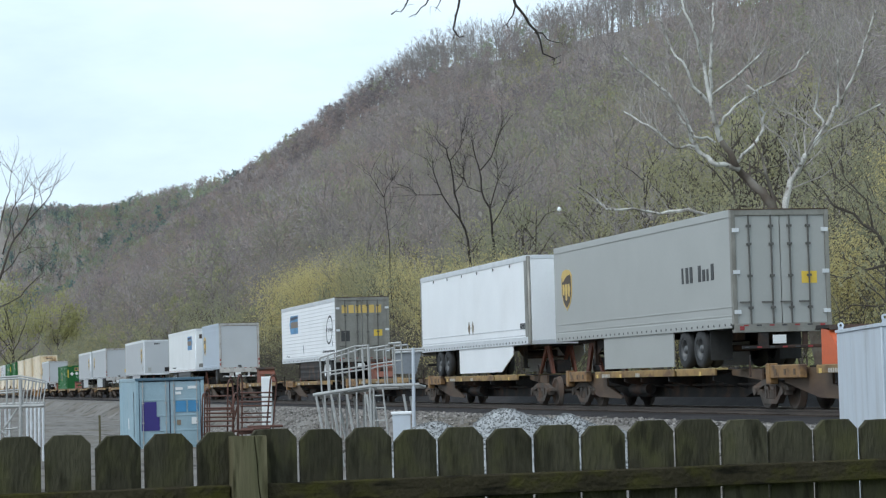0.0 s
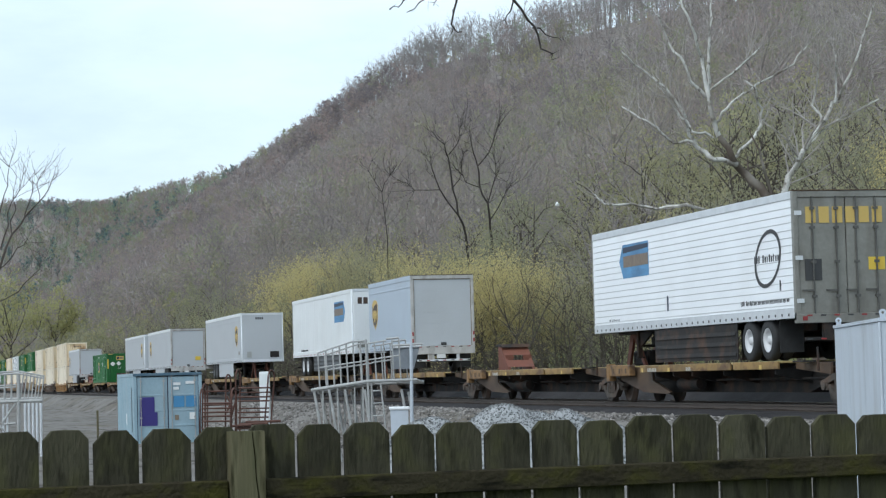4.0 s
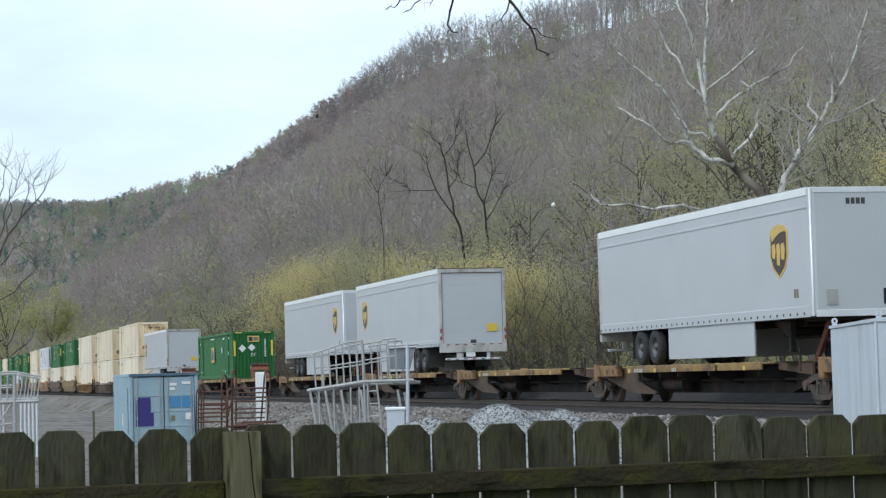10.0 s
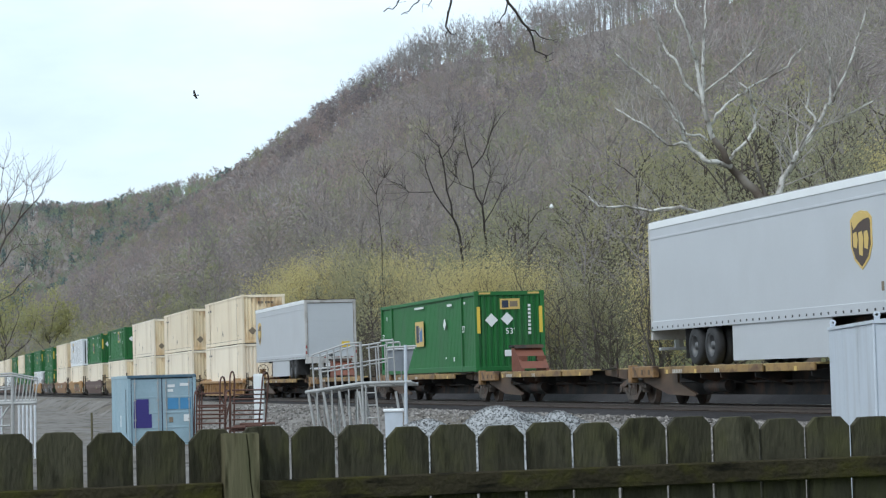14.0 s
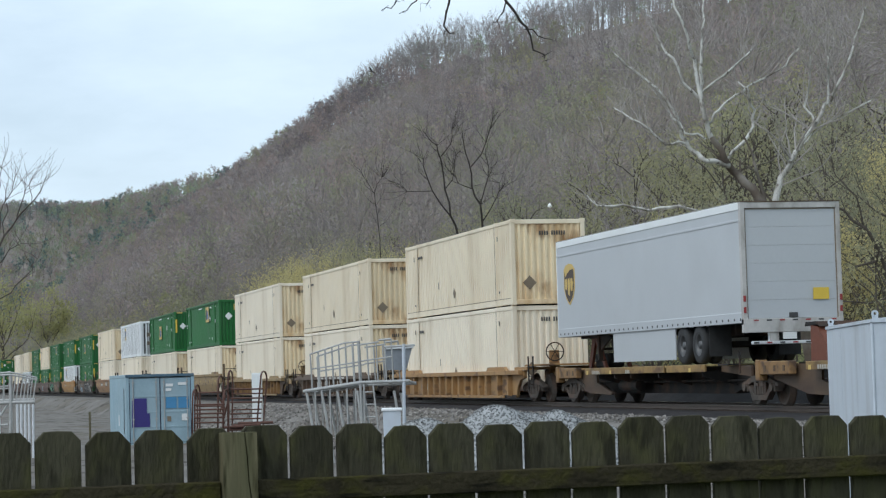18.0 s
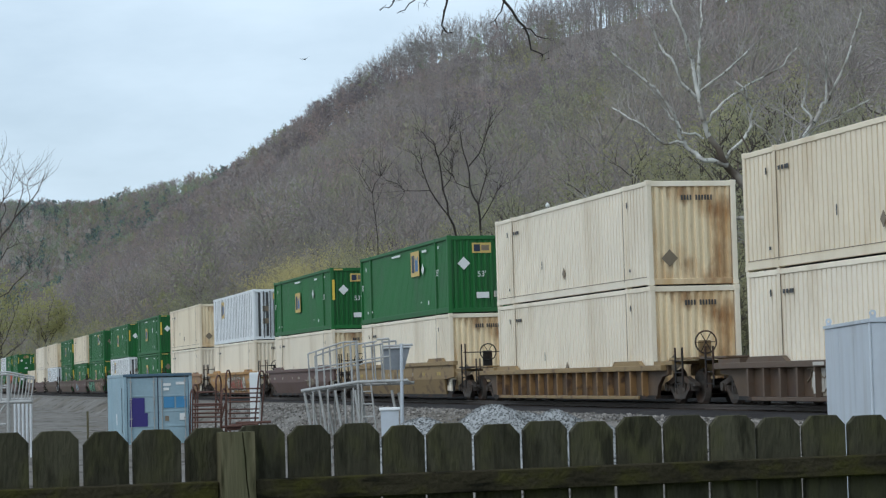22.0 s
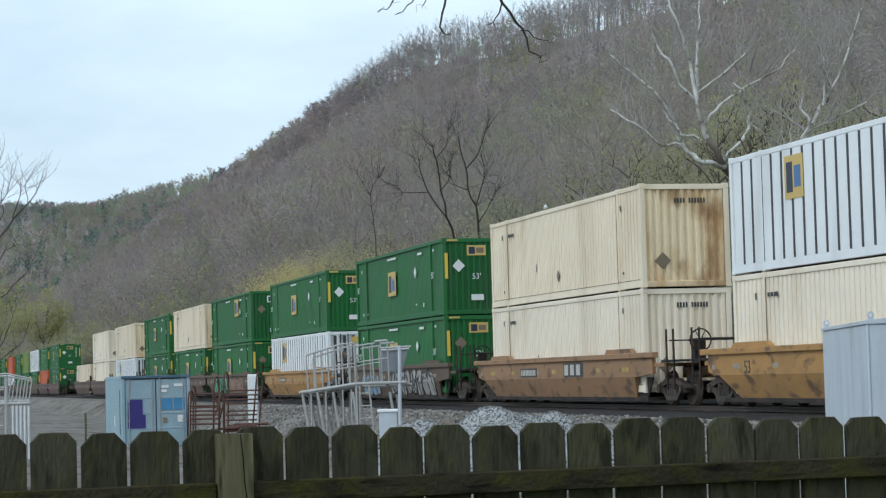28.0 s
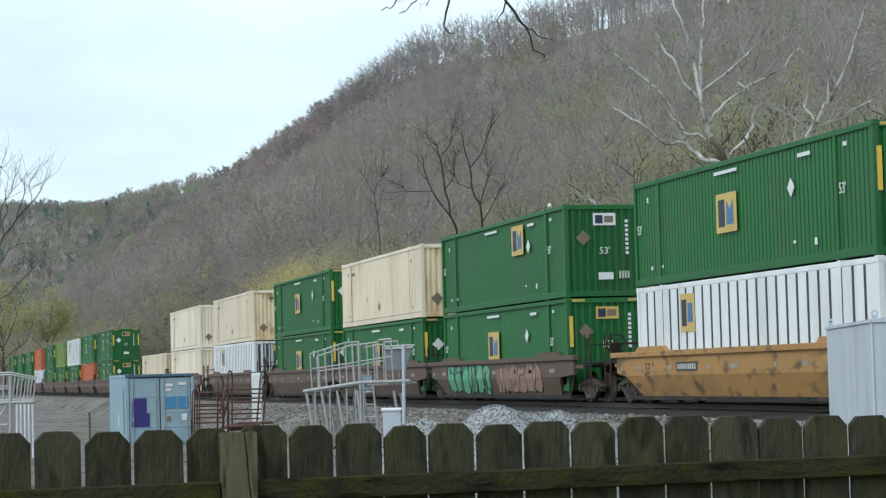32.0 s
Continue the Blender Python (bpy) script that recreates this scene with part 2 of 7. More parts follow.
for key, c in (("well_tan", (0.35, 0.20, 0.078)), ("well_ochre", (0.28, 0.19, 0.085)), ("well_maroon", (0.12, 0.072, 0.06)), ("well_yellow", (0.40, 0.215, 0.065)), ("well_brown", (0.31, 0.175, 0.085)), ("well_grey", (0.11, 0.074, 0.05))):
    M[key] = material(key + "_paint", c, 0.65, vary=0.15, scale=0.5, stain=(0.10, 0.07, 0.05), stain_amount=0.5, stain_scale=(0.5, 0.5, 0.9), spots=(0.11, 0.062, 0.034), spots_scale=(1.3, 1.3, 3.0), stain_from=0.5)
M["boxblue"] = material("light_blue_container_paint", (0.29, 0.40, 0.455), 0.5, vary=0.16, scale=1, stain=(0.35, 0.42, 0.45), stain_amount=0.4, stain_scale=(1, 1, 0.4))
M["header_blue"] = material("dull_dark_blue_paint", (0.07, 0.13, 0.18), 0.55, vary=0.15, scale=2, stain=(0.16, 0.19, 0.2), stain_amount=0.4, stain_scale=(2, 2, 2))
M["violet"] = material("blue_violet_patch", (0.035, 0.025, 0.17), 0.5, vary=0.1, scale=2)
M["midblue"] = material("mid_blue_patch", (0.07, 0.24, 0.44), 0.5, vary=0.1, scale=2)
M["boxgrey"] = material("grey_painted_steel_box", (0.53, 0.57, 0.62), 0.45, vary=0.07, scale=1.5, stain=(0.3, 0.29, 0.28), stain_amount=0.35, stain_scale=(2, 2, 0.5), bump=0.05)
M["hopper"] = material("dull_grey_sheet", (0.26, 0.275, 0.295), 0.5, 0.2, vary=0.2, scale=2, bump=0.05)
M["galv"] = material("galvanised_tube", (0.40, 0.395, 0.38), 0.5, 0.25, vary=0.2, scale=3, bump=0.05)
M["rustbar"] = material("rusty_steel_bar", (0.10, 0.048, 0.035), 0.8, 0.1, vary=0.3, scale=4, bump=0.2)
M["bark"] = material("grey_brown_bark", (0.20, 0.175, 0.15), 0.95, vary=0.35, scale=1.5, grain=10, bump=0.4)
M["bark_dark"] = material("dark_bark", (0.055, 0.047, 0.042), 0.95, vary=0.35, scale=1.5, grain=10, bump=0.4)
M["bark_white"] = material("pale_mottled_bark", (0.56, 0.545, 0.505), 0.9, vary=0.3, scale=1.5, stain=(0.20, 0.175, 0.145), stain_amount=1.0, stain_scale=(1.6, 1.6, 1.2), stain_from=0.46, spots=(0.15, 0.13, 0.105), spots_scale=(6, 6, 4), grain=8, bump=0.2)
# hillside twig tones, lightened and greyed to carry some of the air's haze
for key, c in (("twig", (0.35, 0.304, 0.288)), ("twig_red", (0.365, 0.292, 0.268)), ("twig_pale", (0.395, 0.356, 0.34)), ("twig_dark", (0.28, 0.245, 0.242)), ("twig_olive", (0.345, 0.322, 0.23)), ("twig_green", (0.31, 0.322, 0.205)), ("twig_deep", (0.225, 0.20, 0.202))):
    M[key] = material("bare_" + key, c, 0.95, vary=0.12, scale=0.05, grain=0.6, bump=0, island=0.03, thin=0.3)
M["bark_hill"] = material("weathered_grey_bark", (0.27, 0.24, 0.222), 0.95, vary=0.25, scale=0.3, grain=2, bump=0)
M["twig_near"] = material("thin_dark_twigs", (0.18, 0.155, 0.13), 0.95, vary=0.35, scale=0.1, grain=0.8, bump=0, island=0.4)
M["trunks"] = material("pale_grey_trunks", (0.30, 0.28, 0.265), 0.95, vary=0.3, scale=0.05, grain=0.6, bump=0, island=0.2)
M["bark_twig"] = material("brown_grey_twig_bark", (0.38, 0.35, 0.32), 0.95, vary=0.3, scale=1.5, grain=10, bump=0)
M["bark_row"] = material("brown_grey_bark", (0.10, 0.085, 0.072), 0.95, vary=0.35, scale=1.5, grain=10, bump=0.4)
M["bark_mottled"] = material("brown_mottled_bark", (0.13, 0.105, 0.085), 0.95, vary=0.3, scale=1.5, stain=(0.36, 0.35, 0.31), stain_amount=0.7, stain_scale=(0.8, 0.8, 0.6), grain=9, bump=0.5)
M["bud_yellow"] = material("tan_yellow_young_leaves", (0.56, 0.48, 0.23), 0.85, vary=0.3, scale=0.3, grain=2, bump=0, island=0.1, thin=0.55)
M["bud"] = material("yellow_green_young_leaves", (0.40, 0.37, 0.215), 0.85, vary=0.3, scale=0.06, stain=(0.28, 0.285, 0.14), stain_amount=0.8, stain_scale=(0.05, 0.05, 0.05), grain=0.7, bump=0, island=0.1, thin=0.55)
M["bud_pale"] = material("pale_green_young_leaves", (0.31, 0.36, 0.25), 0.85, vary=0.3, scale=0.06, grain=0.7, bump=0, island=0.1, thin=0.55)
M["bud_fresh"] = material("fresh_green_young_leaves", (0.175, 0.19, 0.10), 0.85, vary=0.2, scale=0.1, stain=(0.19, 0.175, 0.11), stain_amount=0.8, stain_scale=(0.09, 0.09, 0.09), grain=0.7, bump=0, island=0.1, thin=0.55)
M["bud_valley"] = material("yellow_green_valley_leaves", (0.41, 0.395, 0.18), 0.85, vary=0.25, scale=0.1, grain=0.7, bump=0, island=0.1, thin=0.5)
M["bud_dull"] = material("dull_olive_young_leaves", (0.31, 0.30, 0.195), 0.85, vary=0.3, scale=0.08, grain=0.7, bump=0, island=0.15, thin=0.5)
M["bud_brush"] = material("brown_green_brush_leaves", (0.19, 0.17, 0.105), 0.85, vary=0.2, scale=0.2, grain=2, bump=0, island=0.15, thin=0.5)
# evergreen colour, with the blue of distance haze mixed in
M["needles"] = material("haze_tinted_evergreen_needles", (0.17, 0.23, 0.215), 0.9, vary=0.3, scale=0.06, grain=0.7, bump=0, island=0.3)
M["bird"] = material("dark_feathers", (0.03, 0.027, 0.025), 0.8, vary=0.2, scale=5, bump=0)


# ---- mesh tools ----
class Geo:
    """Gathers faces for one mesh; sx mirrors it along x about the middle of a length."""

    def __init__(self, mirror=None):
        self.v, self.f, self.s, self.mirror = [], [], [], mirror

    def add(self, verts, faces, smooth=False):
        k = len(self.v)
        if self.mirror is not None:
            verts = [(self.mirror - x, y, z) for x, y, z in verts]
            faces = [tuple(reversed(q)) for q in faces]
        self.v.extend(verts)
        self.f.extend(tuple(i + k for i in q) for q in faces)
        self.s.extend([smooth] * len(faces))
        return self

    def box(self, x0, x1, y0, y1, z0, z1, c=0.0):
        lo, hi = (x0, y0, z0), (x1, y1, z1)
        if c <= 0:
            v = [((x0, x1)[i & 1], (y0, y1)[i >> 1 & 1], (z0, z1)[i >> 2]) for i in range(8)]
            return self.add(v, [(0, 2, 3, 1), (4, 5, 7, 6), (0, 1, 5, 4), (2, 6, 7, 3), (0, 4, 6, 2), (1, 3, 7, 5)])
        v, idx = [], {}
        for i in range(8):
            bits = (i & 1, i >> 1 & 1, i >> 2)
            for ax in range(3):
                p = [(lo[k] if not bits[k] else hi[k]) if k == ax else (lo[k] + c if not bits[k] else hi[k] - c) for k in range(3)]
                idx[i, ax] = len(v)
                v.append(tuple(p))
        f = []
        for ax in range(3):
            b, d = (ax + 1) % 3, (ax + 2) % 3
            for side in (0, 1):
                ring = [(side << ax) | (p << b) | (q << d) for p, q in ((0, 0), (1, 0), (1, 1), (0, 1))]
                f.append(tuple(idx[i, ax] for i in (ring if side else ring[::-1])))
            for p in (0, 1):
                for q in (0, 1):
                    i = (p << b) | (q << d)
                    j = i | (1 << ax)
                    quad = (idx[i, b], idx[i, d], idx[j, d], idx[j, b])
                    f.append(quad if p ^ q else quad[::-1])
        for i in range(8):
            tri = (idx[i, 0], idx[i, 1], idx[i, 2])
            f.append(tri if bin(i).count("1") % 2 else tri[::-1])
        return self.add(v, f)

    def tube(self, p0, p1, r0, r1=None, n=8, caps=True, smooth=True):
        p0, p1 = Vector(p0), Vector(p1)
        r1 = r0 if r1 is None else r1
        d = (p1 - p0).normalized()
        a = d.orthogonal().normalized()
        b = d.cross(a)
        v = []
        for p, r in ((p0, r0), (p1, r1)):
            v += [tuple(p + (a * math.cos(6.2832 * i / n) + b * math.sin(6.2832 * i / n)) * r) for i in range(n)]
        self.add(v, [(i, (i + 1) % n, n + (i + 1) % n, n + i) for i in range(n)], smooth)
        if caps:
            k = len(v)
            self.add(v[:n], [tuple(range(n - 1, -1, -1))])
            self.add(v[n:], [tuple(range(n))])
        return self

    def path(self, points, r0, r1, n=6, smooth=True):
        """A limb: one tapering tube along a line of points."""
        pts = [Vector(p) for p in points]
        v, m = [], len(pts)
        a = (pts[1] - pts[0]).orthogonal().normalized()
        for i, p in enumerate(pts):
            d = (pts[min(i + 1, m - 1)] - pts[max(i - 1, 0)]).normalized()
            a = (a - d * a.dot(d)).normalized()
            b = d.cross(a)
            r = r0 + (r1 - r0) * i / (m - 1)
            v += [tuple(p + (a * math.cos(6.2832 * k / n) + b * math.sin(6.2832 * k / n)) * r) for k in range(n)]
        f = [(i * n + k, i * n + (k + 1) % n, (i + 1) * n + (k + 1) % n, (i + 1) * n + k) for i in range(m - 1) for k in range(n)]
        f.append(tuple((m - 1) * n + k for k in range(n)))
        return self.add(v, f, smooth)

    def prism(self, outline, axis, lo, hi):
        """An outline in the two other axes, drawn out along axis."""
        def at(u, w, h):
            return {"x": (h, u, w), "y": (u, h, w), "z": (u, w, h)}[axis]
        n = len(outline)
        v = [at(u, w, lo) for u, w in outline] + [at(u, w, hi) for u, w in outline]
        return self.add(v, [tuple(range(n)), tuple(range(2 * n - 1, n - 1, -1))] + [(i, n + i, n + (i + 1) % n, (i + 1) % n) for i in range(n)])

    def lathe(self, profile, centre, axis="y", n=20, smooth=True):
        """Rings of (offset along the axis, radius) about an axis."""
        v = []
        for h, r in profile:
            for i in range(n):
                c, s = math.cos(6.2832 * i / n) * r, math.sin(6.2832 * i / n) * r
                q = {"x": (h, c, s), "y": (c, h, s), "z": (c, s, h)}[axis]
                v.append(tuple(a + b for a, b in zip(q, centre)))
        m = len(profile)
        return self.add(v, [(i * n + k, i * n + (k + 1) % n, (i + 1) * n + (k + 1) % n, (i + 1) * n + k) for i in range(m - 1) for k in range(n)], smooth)

    def mesh(self, name, mat):
        me = bpy.data.meshes.new(name)
        me.from_pydata(self.v, [], self.f)
        me.polygons.foreach_set("use_smooth", self.s)
        for k in (mat if isinstance(mat, (list, tuple)) else [mat]):
            me.materials.append(M[k] if isinstance(k, str) else k)
        bm = bmesh.new()
        bm.from_mesh(me)
        bmesh.ops.recalc_face_normals(bm, faces=bm.faces)
        bm.to_mesh(me)
        bm.free()
        return me


def part(name, geo, mat, parent, label=""):
    ob = new(name, geo if isinstance(geo, bpy.types.Mesh) else geo.mesh(name, mat))
    ob.parent = parent
    return tagged(ob, label)


def thing(name, label, category, group="", m=None):
    ob = new(name)
    ob.empty_display_size = 0.3
    if m is not None:
        ob.matrix_world = m
    return tagged(ob, label, category, group)


def text_mesh(words, height, mat):
    """Flat lettering in the built-in font, in the x-z plane, thickened a little."""
    cu = bpy.data.curves.new("lettering", "FONT")
    cu.body, cu.size, cu.extrude = words, height, 0.004
    ob = bpy.data.objects.new("lettering", cu)
    scene.collection.objects.link(ob)
    me = bpy.data.meshes.new_from_object(ob.evaluated_get(bpy.context.evaluated_depsgraph_get()))
    bpy.data.objects.remove(ob)
    me.transform(Matrix.Rotation(radians(90), 4, "X"))
    me.materials.clear()
    me.materials.append(M[mat])
    return me


# ---- ground ----
TRACK_Y = 21.65
AHEAD, ASIDE = Vector((-math.sin(radians(YAW)), math.cos(radians(YAW)), 0)), Vector((math.cos(radians(YAW)), math.sin(radians(YAW)), 0))


def spot(a, d, z=0.0):
    """A place by metres to the side of, and ahead of, where the camera stands."""
    p = AHEAD * d + ASIDE * a
    return Vector((p.x, p.y, z))


def smooth(a, b, x):
    t = min(1.0, max(0.0, (x - a) / (b - a)))
    return t * t * (3 - 2 * t)


def ridge_height(x):
    return 145 - 6 * smooth(1100, 1400, -x) - 0.085 * max(0.0, x + 1030) + 1.5 * math.sin(x / 170.0) + 0.6 * math.sin(x / 61.0 + 1) + 5.5 * (smooth(900, 1150, -x) - smooth(2100, 2500, -x)) + 0.055 * max(0.0, -x - 1650) + 11 * math.exp(-((x + 2450) / 260) ** 2)


def ground_z(x, y):
    z = -1.2 + 0.45 * smooth(-18, -6, x)
    z += 0.98 * smooth(14.6, 16.9, y)
    if y > 25.2:
        z -= 1.3 * smooth(25.2, 28.5, y)
    if y > 31:
        rise = smooth(28, 46, y)
        wob = 6 * noise.noise(Vector((x / 110.0, y / 80.0, 3.1))) + 2 * noise.noise(Vector((x / 37.0, y / 31.0, 7.7)))
        up = (y - 31) / (250 - 31)
        wob *= 1 - 0.75 * smooth(0.75, 1.0, up)
        top = ridge_height(x)
        if up < 1:
            z += rise * (top * up ** 1.04 + wob * min(1, up * 4))
        else:
            z += top + wob - (y - 250) * 0.25
    far = smooth(1500, 2700, -x)
    if far > 0:
        h = far * (188 + 8 * math.sin(y / 130.0 + 0.6) + 10 * noise.noise(Vector((x / 300.0, y / 200.0, 1.3))))
        z = max(z, h) if y > 31 else z * (1 - far) + h
    return z


def lines(stops):
    out = [stops[0][0]]
    for (a, _), (b, step) in zip(stops, stops[1:]):
        k = max(1, round(abs(b - a) / step))
        out += [a + (b - a) * (i + 1) / k for i in range(k)]
    return out


gx = lines([(-4200, 0), (-3000, 120), (-1500, 50), (-400, 25), (-100, 10), (-2, 2.5), (60, 6), (400, 60), (1500, 300)])
gy = lines([(-1500, 0), (-200, 200), (-20, 30), (0, 4), (14, 2), (17.4, 0.4), (24.8, 2), (28.8, 0.5), (50, 2.5), (120, 7), (270, 9), (700, 60), (1800, 220)])
gv = [(x, y, ground_z(x, y) + (0.05 * noise.noise(Vector((x / 2.2, y / 2.2, 0))) if y < 16 and x > -260 else 0)) for x in gx for y in gy]
ny = len(gy)
gf, gm = [], []
for i in range(len(gx) - 1):
    for j in range(ny - 1):
        gf.append((i * ny + j, (i + 1) * ny + j, (i + 1) * ny + j + 1, i * ny + j + 1))
        ym, xm = (gy[j] + gy[j + 1]) / 2, (gx[i] + gx[i + 1]) / 2
        gm.append(3 if 27 < ym < 62 and xm > -430 else 0 if ym > 28 or xm < -420 or ym < -60 else 2 if xm > -12 else 1)
me = bpy.data.meshes.new("ground")
me.from_pydata(gv, [], gf)
for key in ("soil", "gravel", "grass", "undergrowth"):
    me.materials.append(M[key])
me.polygons.foreach_set("material_index", gm)
me.polygons.foreach_set("use_smooth", [True] * len(gf))
tagged(new("ground", me), "grey gravel yard, lawn and steep brown wooded hillside", "ground", kind="structure")

# track bed, dark with cinders, and two rails for each of the two tracks
bed = Geo()
for x0 in range(-700, 120, 20):
    e = 3.2 if x0 < -115 else 2.3
    # the raised strip past y = 24.9 is an added bank, for darkness beneath the cars
    bed.add([(x0, 16.3 + e, -0.35), (x0 + 20, 16.3 + e, -0.35), (x0 + 20, 16.9 + e, -0.13), (x0, 16.9 + e, -0.13), (x0 + 20, 24.2, -0.13), (x0, 24.2, -0.13), (x0 + 20, 24.9, 0.3), (x0, 24.9, 0.3), (x0 + 20, 28.8, 0.3), (x0, 28.8, 0.3), (x0 + 20, 31.2, -1.6), (x0, 31.2, -1.6)],
            [(0, 1, 2, 3), (3, 2, 4, 5), (5, 4, 6, 7), (7, 6, 8, 9), (9, 8, 10, 11)])
tagged(new("track_bed", bed.mesh("track_bed", "cinder")), "dark cinder ballast under the railway track, with an added dark bank behind", "track bed", kind="structure")


def rail_profile():
    h = [(-0.075, -0.17), (0.075, -0.17), (0.07, -0.155), (0.012, -0.14), (0.01, -0.05), (0.036, -0.038), (0.036, -0.004), (0.03, 0.0), (-0.03, 0.0), (-0.036, -0.004), (-0.036, -0.038), (-0.01, -0.05), (-0.012, -0.14), (-0.07, -0.155)]
    return h


railway = tagged(new("railway_track"), "steel rails on dark wooden ties", "railway track", kind="structure")
for yc in (TRACK_Y,):
    for side in (-0.755, 0.755):
        g = Geo().prism([(yc + side + u, w) for u, w in rail_profile()], "x", -700, 120)
        part("rail", g, "rail", railway)
        part("rail_head", Geo().box(-700, 120, yc + side - 0.03, yc + side + 0.03, 0.001, 0.004), "railhead", railway, "worn bright running surface")
tie = Geo().box(-0.115, 0.115, -1.3, 1.3, -0.2, -0.115, 0.012).mesh("tie", "tie")
for i in range(170):
    ob = new("tie", tie)
    ob.location = (-25 - i * 0.56, TRACK_Y + random.uniform(-0.03, 0.03), random.uniform(-0.01, 0.005))
    ob.rotation_euler = (0, 0, random.uniform(-0.02, 0.02))
    ob.parent = railway

# ---- the train ----
NEAR = 20.35          # the side of the loads that faces the yard
RUN = (15.3880, 0.00482, -0.000358, 0.0000154)    # the train's way in metres: powers of the seconds from 20 s
moving = []           # (thing, its place along the train)


def run(ob, s):
    moving.append((ob, s))
    return ob


def at_train(s):
    return pose(s, TRACK_Y, 0)


def truck_parts(parent, x, tag="truck"):
    """A two-axle freight truck at x under a car: side frames, bolster, axles and wheels."""
    tr = part(tag, Geo().box(x - 0.16, x + 0.16, -1.05, 1.05, 0.42, 0.66, 0.03), "truck", parent)
    for y in (-1.0, 1.0):
        g = Geo()
        g.prism([(x - 1.2, 0.48), (x - 1.16, 0.57), (x - 0.9, 0.62), (x - 0.45, 0.74), (x + 0.45, 0.74), (x + 0.9, 0.62), (x + 1.16, 0.57), (x + 1.2, 0.48), (x + 0.8, 0.5), (x + 0.4, 0.6), (x - 0.4, 0.6), (x - 0.8, 0.5)], "y", y - 0.08, y + 0.08)
        g.prism([(x - 0.78, 0.44), (x - 0.66, 0.5), (x - 0.36, 0.27), (x + 0.36, 0.27), (x + 0.66, 0.5), (x + 0.78, 0.44), (x + 0.42, 0.15), (x - 0.42, 0.15)], "y", y - 0.08, y + 0.08)
        for k in (-1, 1):
            g.box(x + k * 0.33 - 0.055, x + k * 0.33 + 0.055, y - 0.075, y + 0.075, 0.25, 0.62)
            g.prism([(x + k * 0.89 - 0.17, 0.36), (x + k * 0.89 - 0.12, 0.56), (x + k * 0.89 + 0.12, 0.56), (x + k * 0.89 + 0.17, 0.36)], "y", y - 0.1, y + 0.1)
            g.tube((x + k * 0.89, y - 0.15, 0.46), (x + k * 0.89, y + 0.15, 0.46), 0.105, n=12)
            for q in (-0.17, 0.0, 0.17):
                if k > 0:
                    g.tube((x + q, y - 0.02, 0.28), (x + q, y - 0.02, 0.5), 0.065, n=8)
            g.box(x + k * 0.2 - 0.1, x + k * 0.2 + 0.1, y - 0.09, y + 0.09, 0.49, 0.56)
        part("side_frame", g, "truck", tr)
    for k in (-1, 1):
        g = Geo()
        g.tube((x + k * 0.89, -0.85, 0.46), (x + k * 0.89, 0.85, 0.46), 0.075, n=8)
        for y in (-0.755, 0.755):
            o = 1 if y > 0 else -1
            g.lathe([(-0.085 * o, 0.0), (-0.085 * o, 0.5), (-0.05 * o, 0.495), (-0.045 * o, 0.462), (0.06 * o, 0.457), (0.06 * o, 0.4), (0.02 * o, 0.36), (0.0, 0.2), (0.05 * o, 0.12), (0.05 * o, 0.0)], (x + k * 0.89, y, 0.46), n=22)
        part("wheelset", g, "truck", tr)


def hitch_parts(parent, x, key, face=1):
    """A trailer hitch: sloped A-frame with a holed plate and a fifth-wheel head."""
    g = Geo()
    for y in (-0.5, 0.38):
        g.prism([(x, 1.06), (x + face * 1.35, 1.06), (x + face * 1.3, 1.16), (x + face * 0.42, 1.86), (x + face * 0.02, 1.9)], "y", y, y + 0.1)
    for x0, z0, x1, z1 in ((0.44, 1.87, 0.75, 1.62), (0.75, 1.62, 0.8, 1.58), (1.02, 1.4, 1.33, 1.15)):
        g.add([(x + face * x0, -0.48, z0), (x + face * x0, 0.48, z0), (x + face * x1, 0.48, z1), (x + face * x1, -0.48, z1)], [(0, 1, 2, 3)])
    g.prism([(-0.48, 1.58), (-0.2, 1.58), (-0.16, 1.5), (-0.2, 1.4), (-0.48, 1.4)], "x", x + face * 0.9, x + face * 0.92)
    g.prism([(0.48, 1.58), (0.2, 1.58), (0.16, 1.5), (0.2, 1.4), (0.48, 1.4)], "x", x + face * 0.9, x + face * 0.92)
    h = part("hitch", g, key, parent)
    part("hitch_head", Geo().prism([(x - face * 0.3, 1.88), (x - face * 0.22, 1.98), (x + face * 0.5, 1.98), (x + face * 0.6, 1.86), (x + face * 0.5, 1.9), (x - face * 0.2, 1.9)], "y", -0.52, 0.52), "under", h, "dark steel fifth-wheel head")


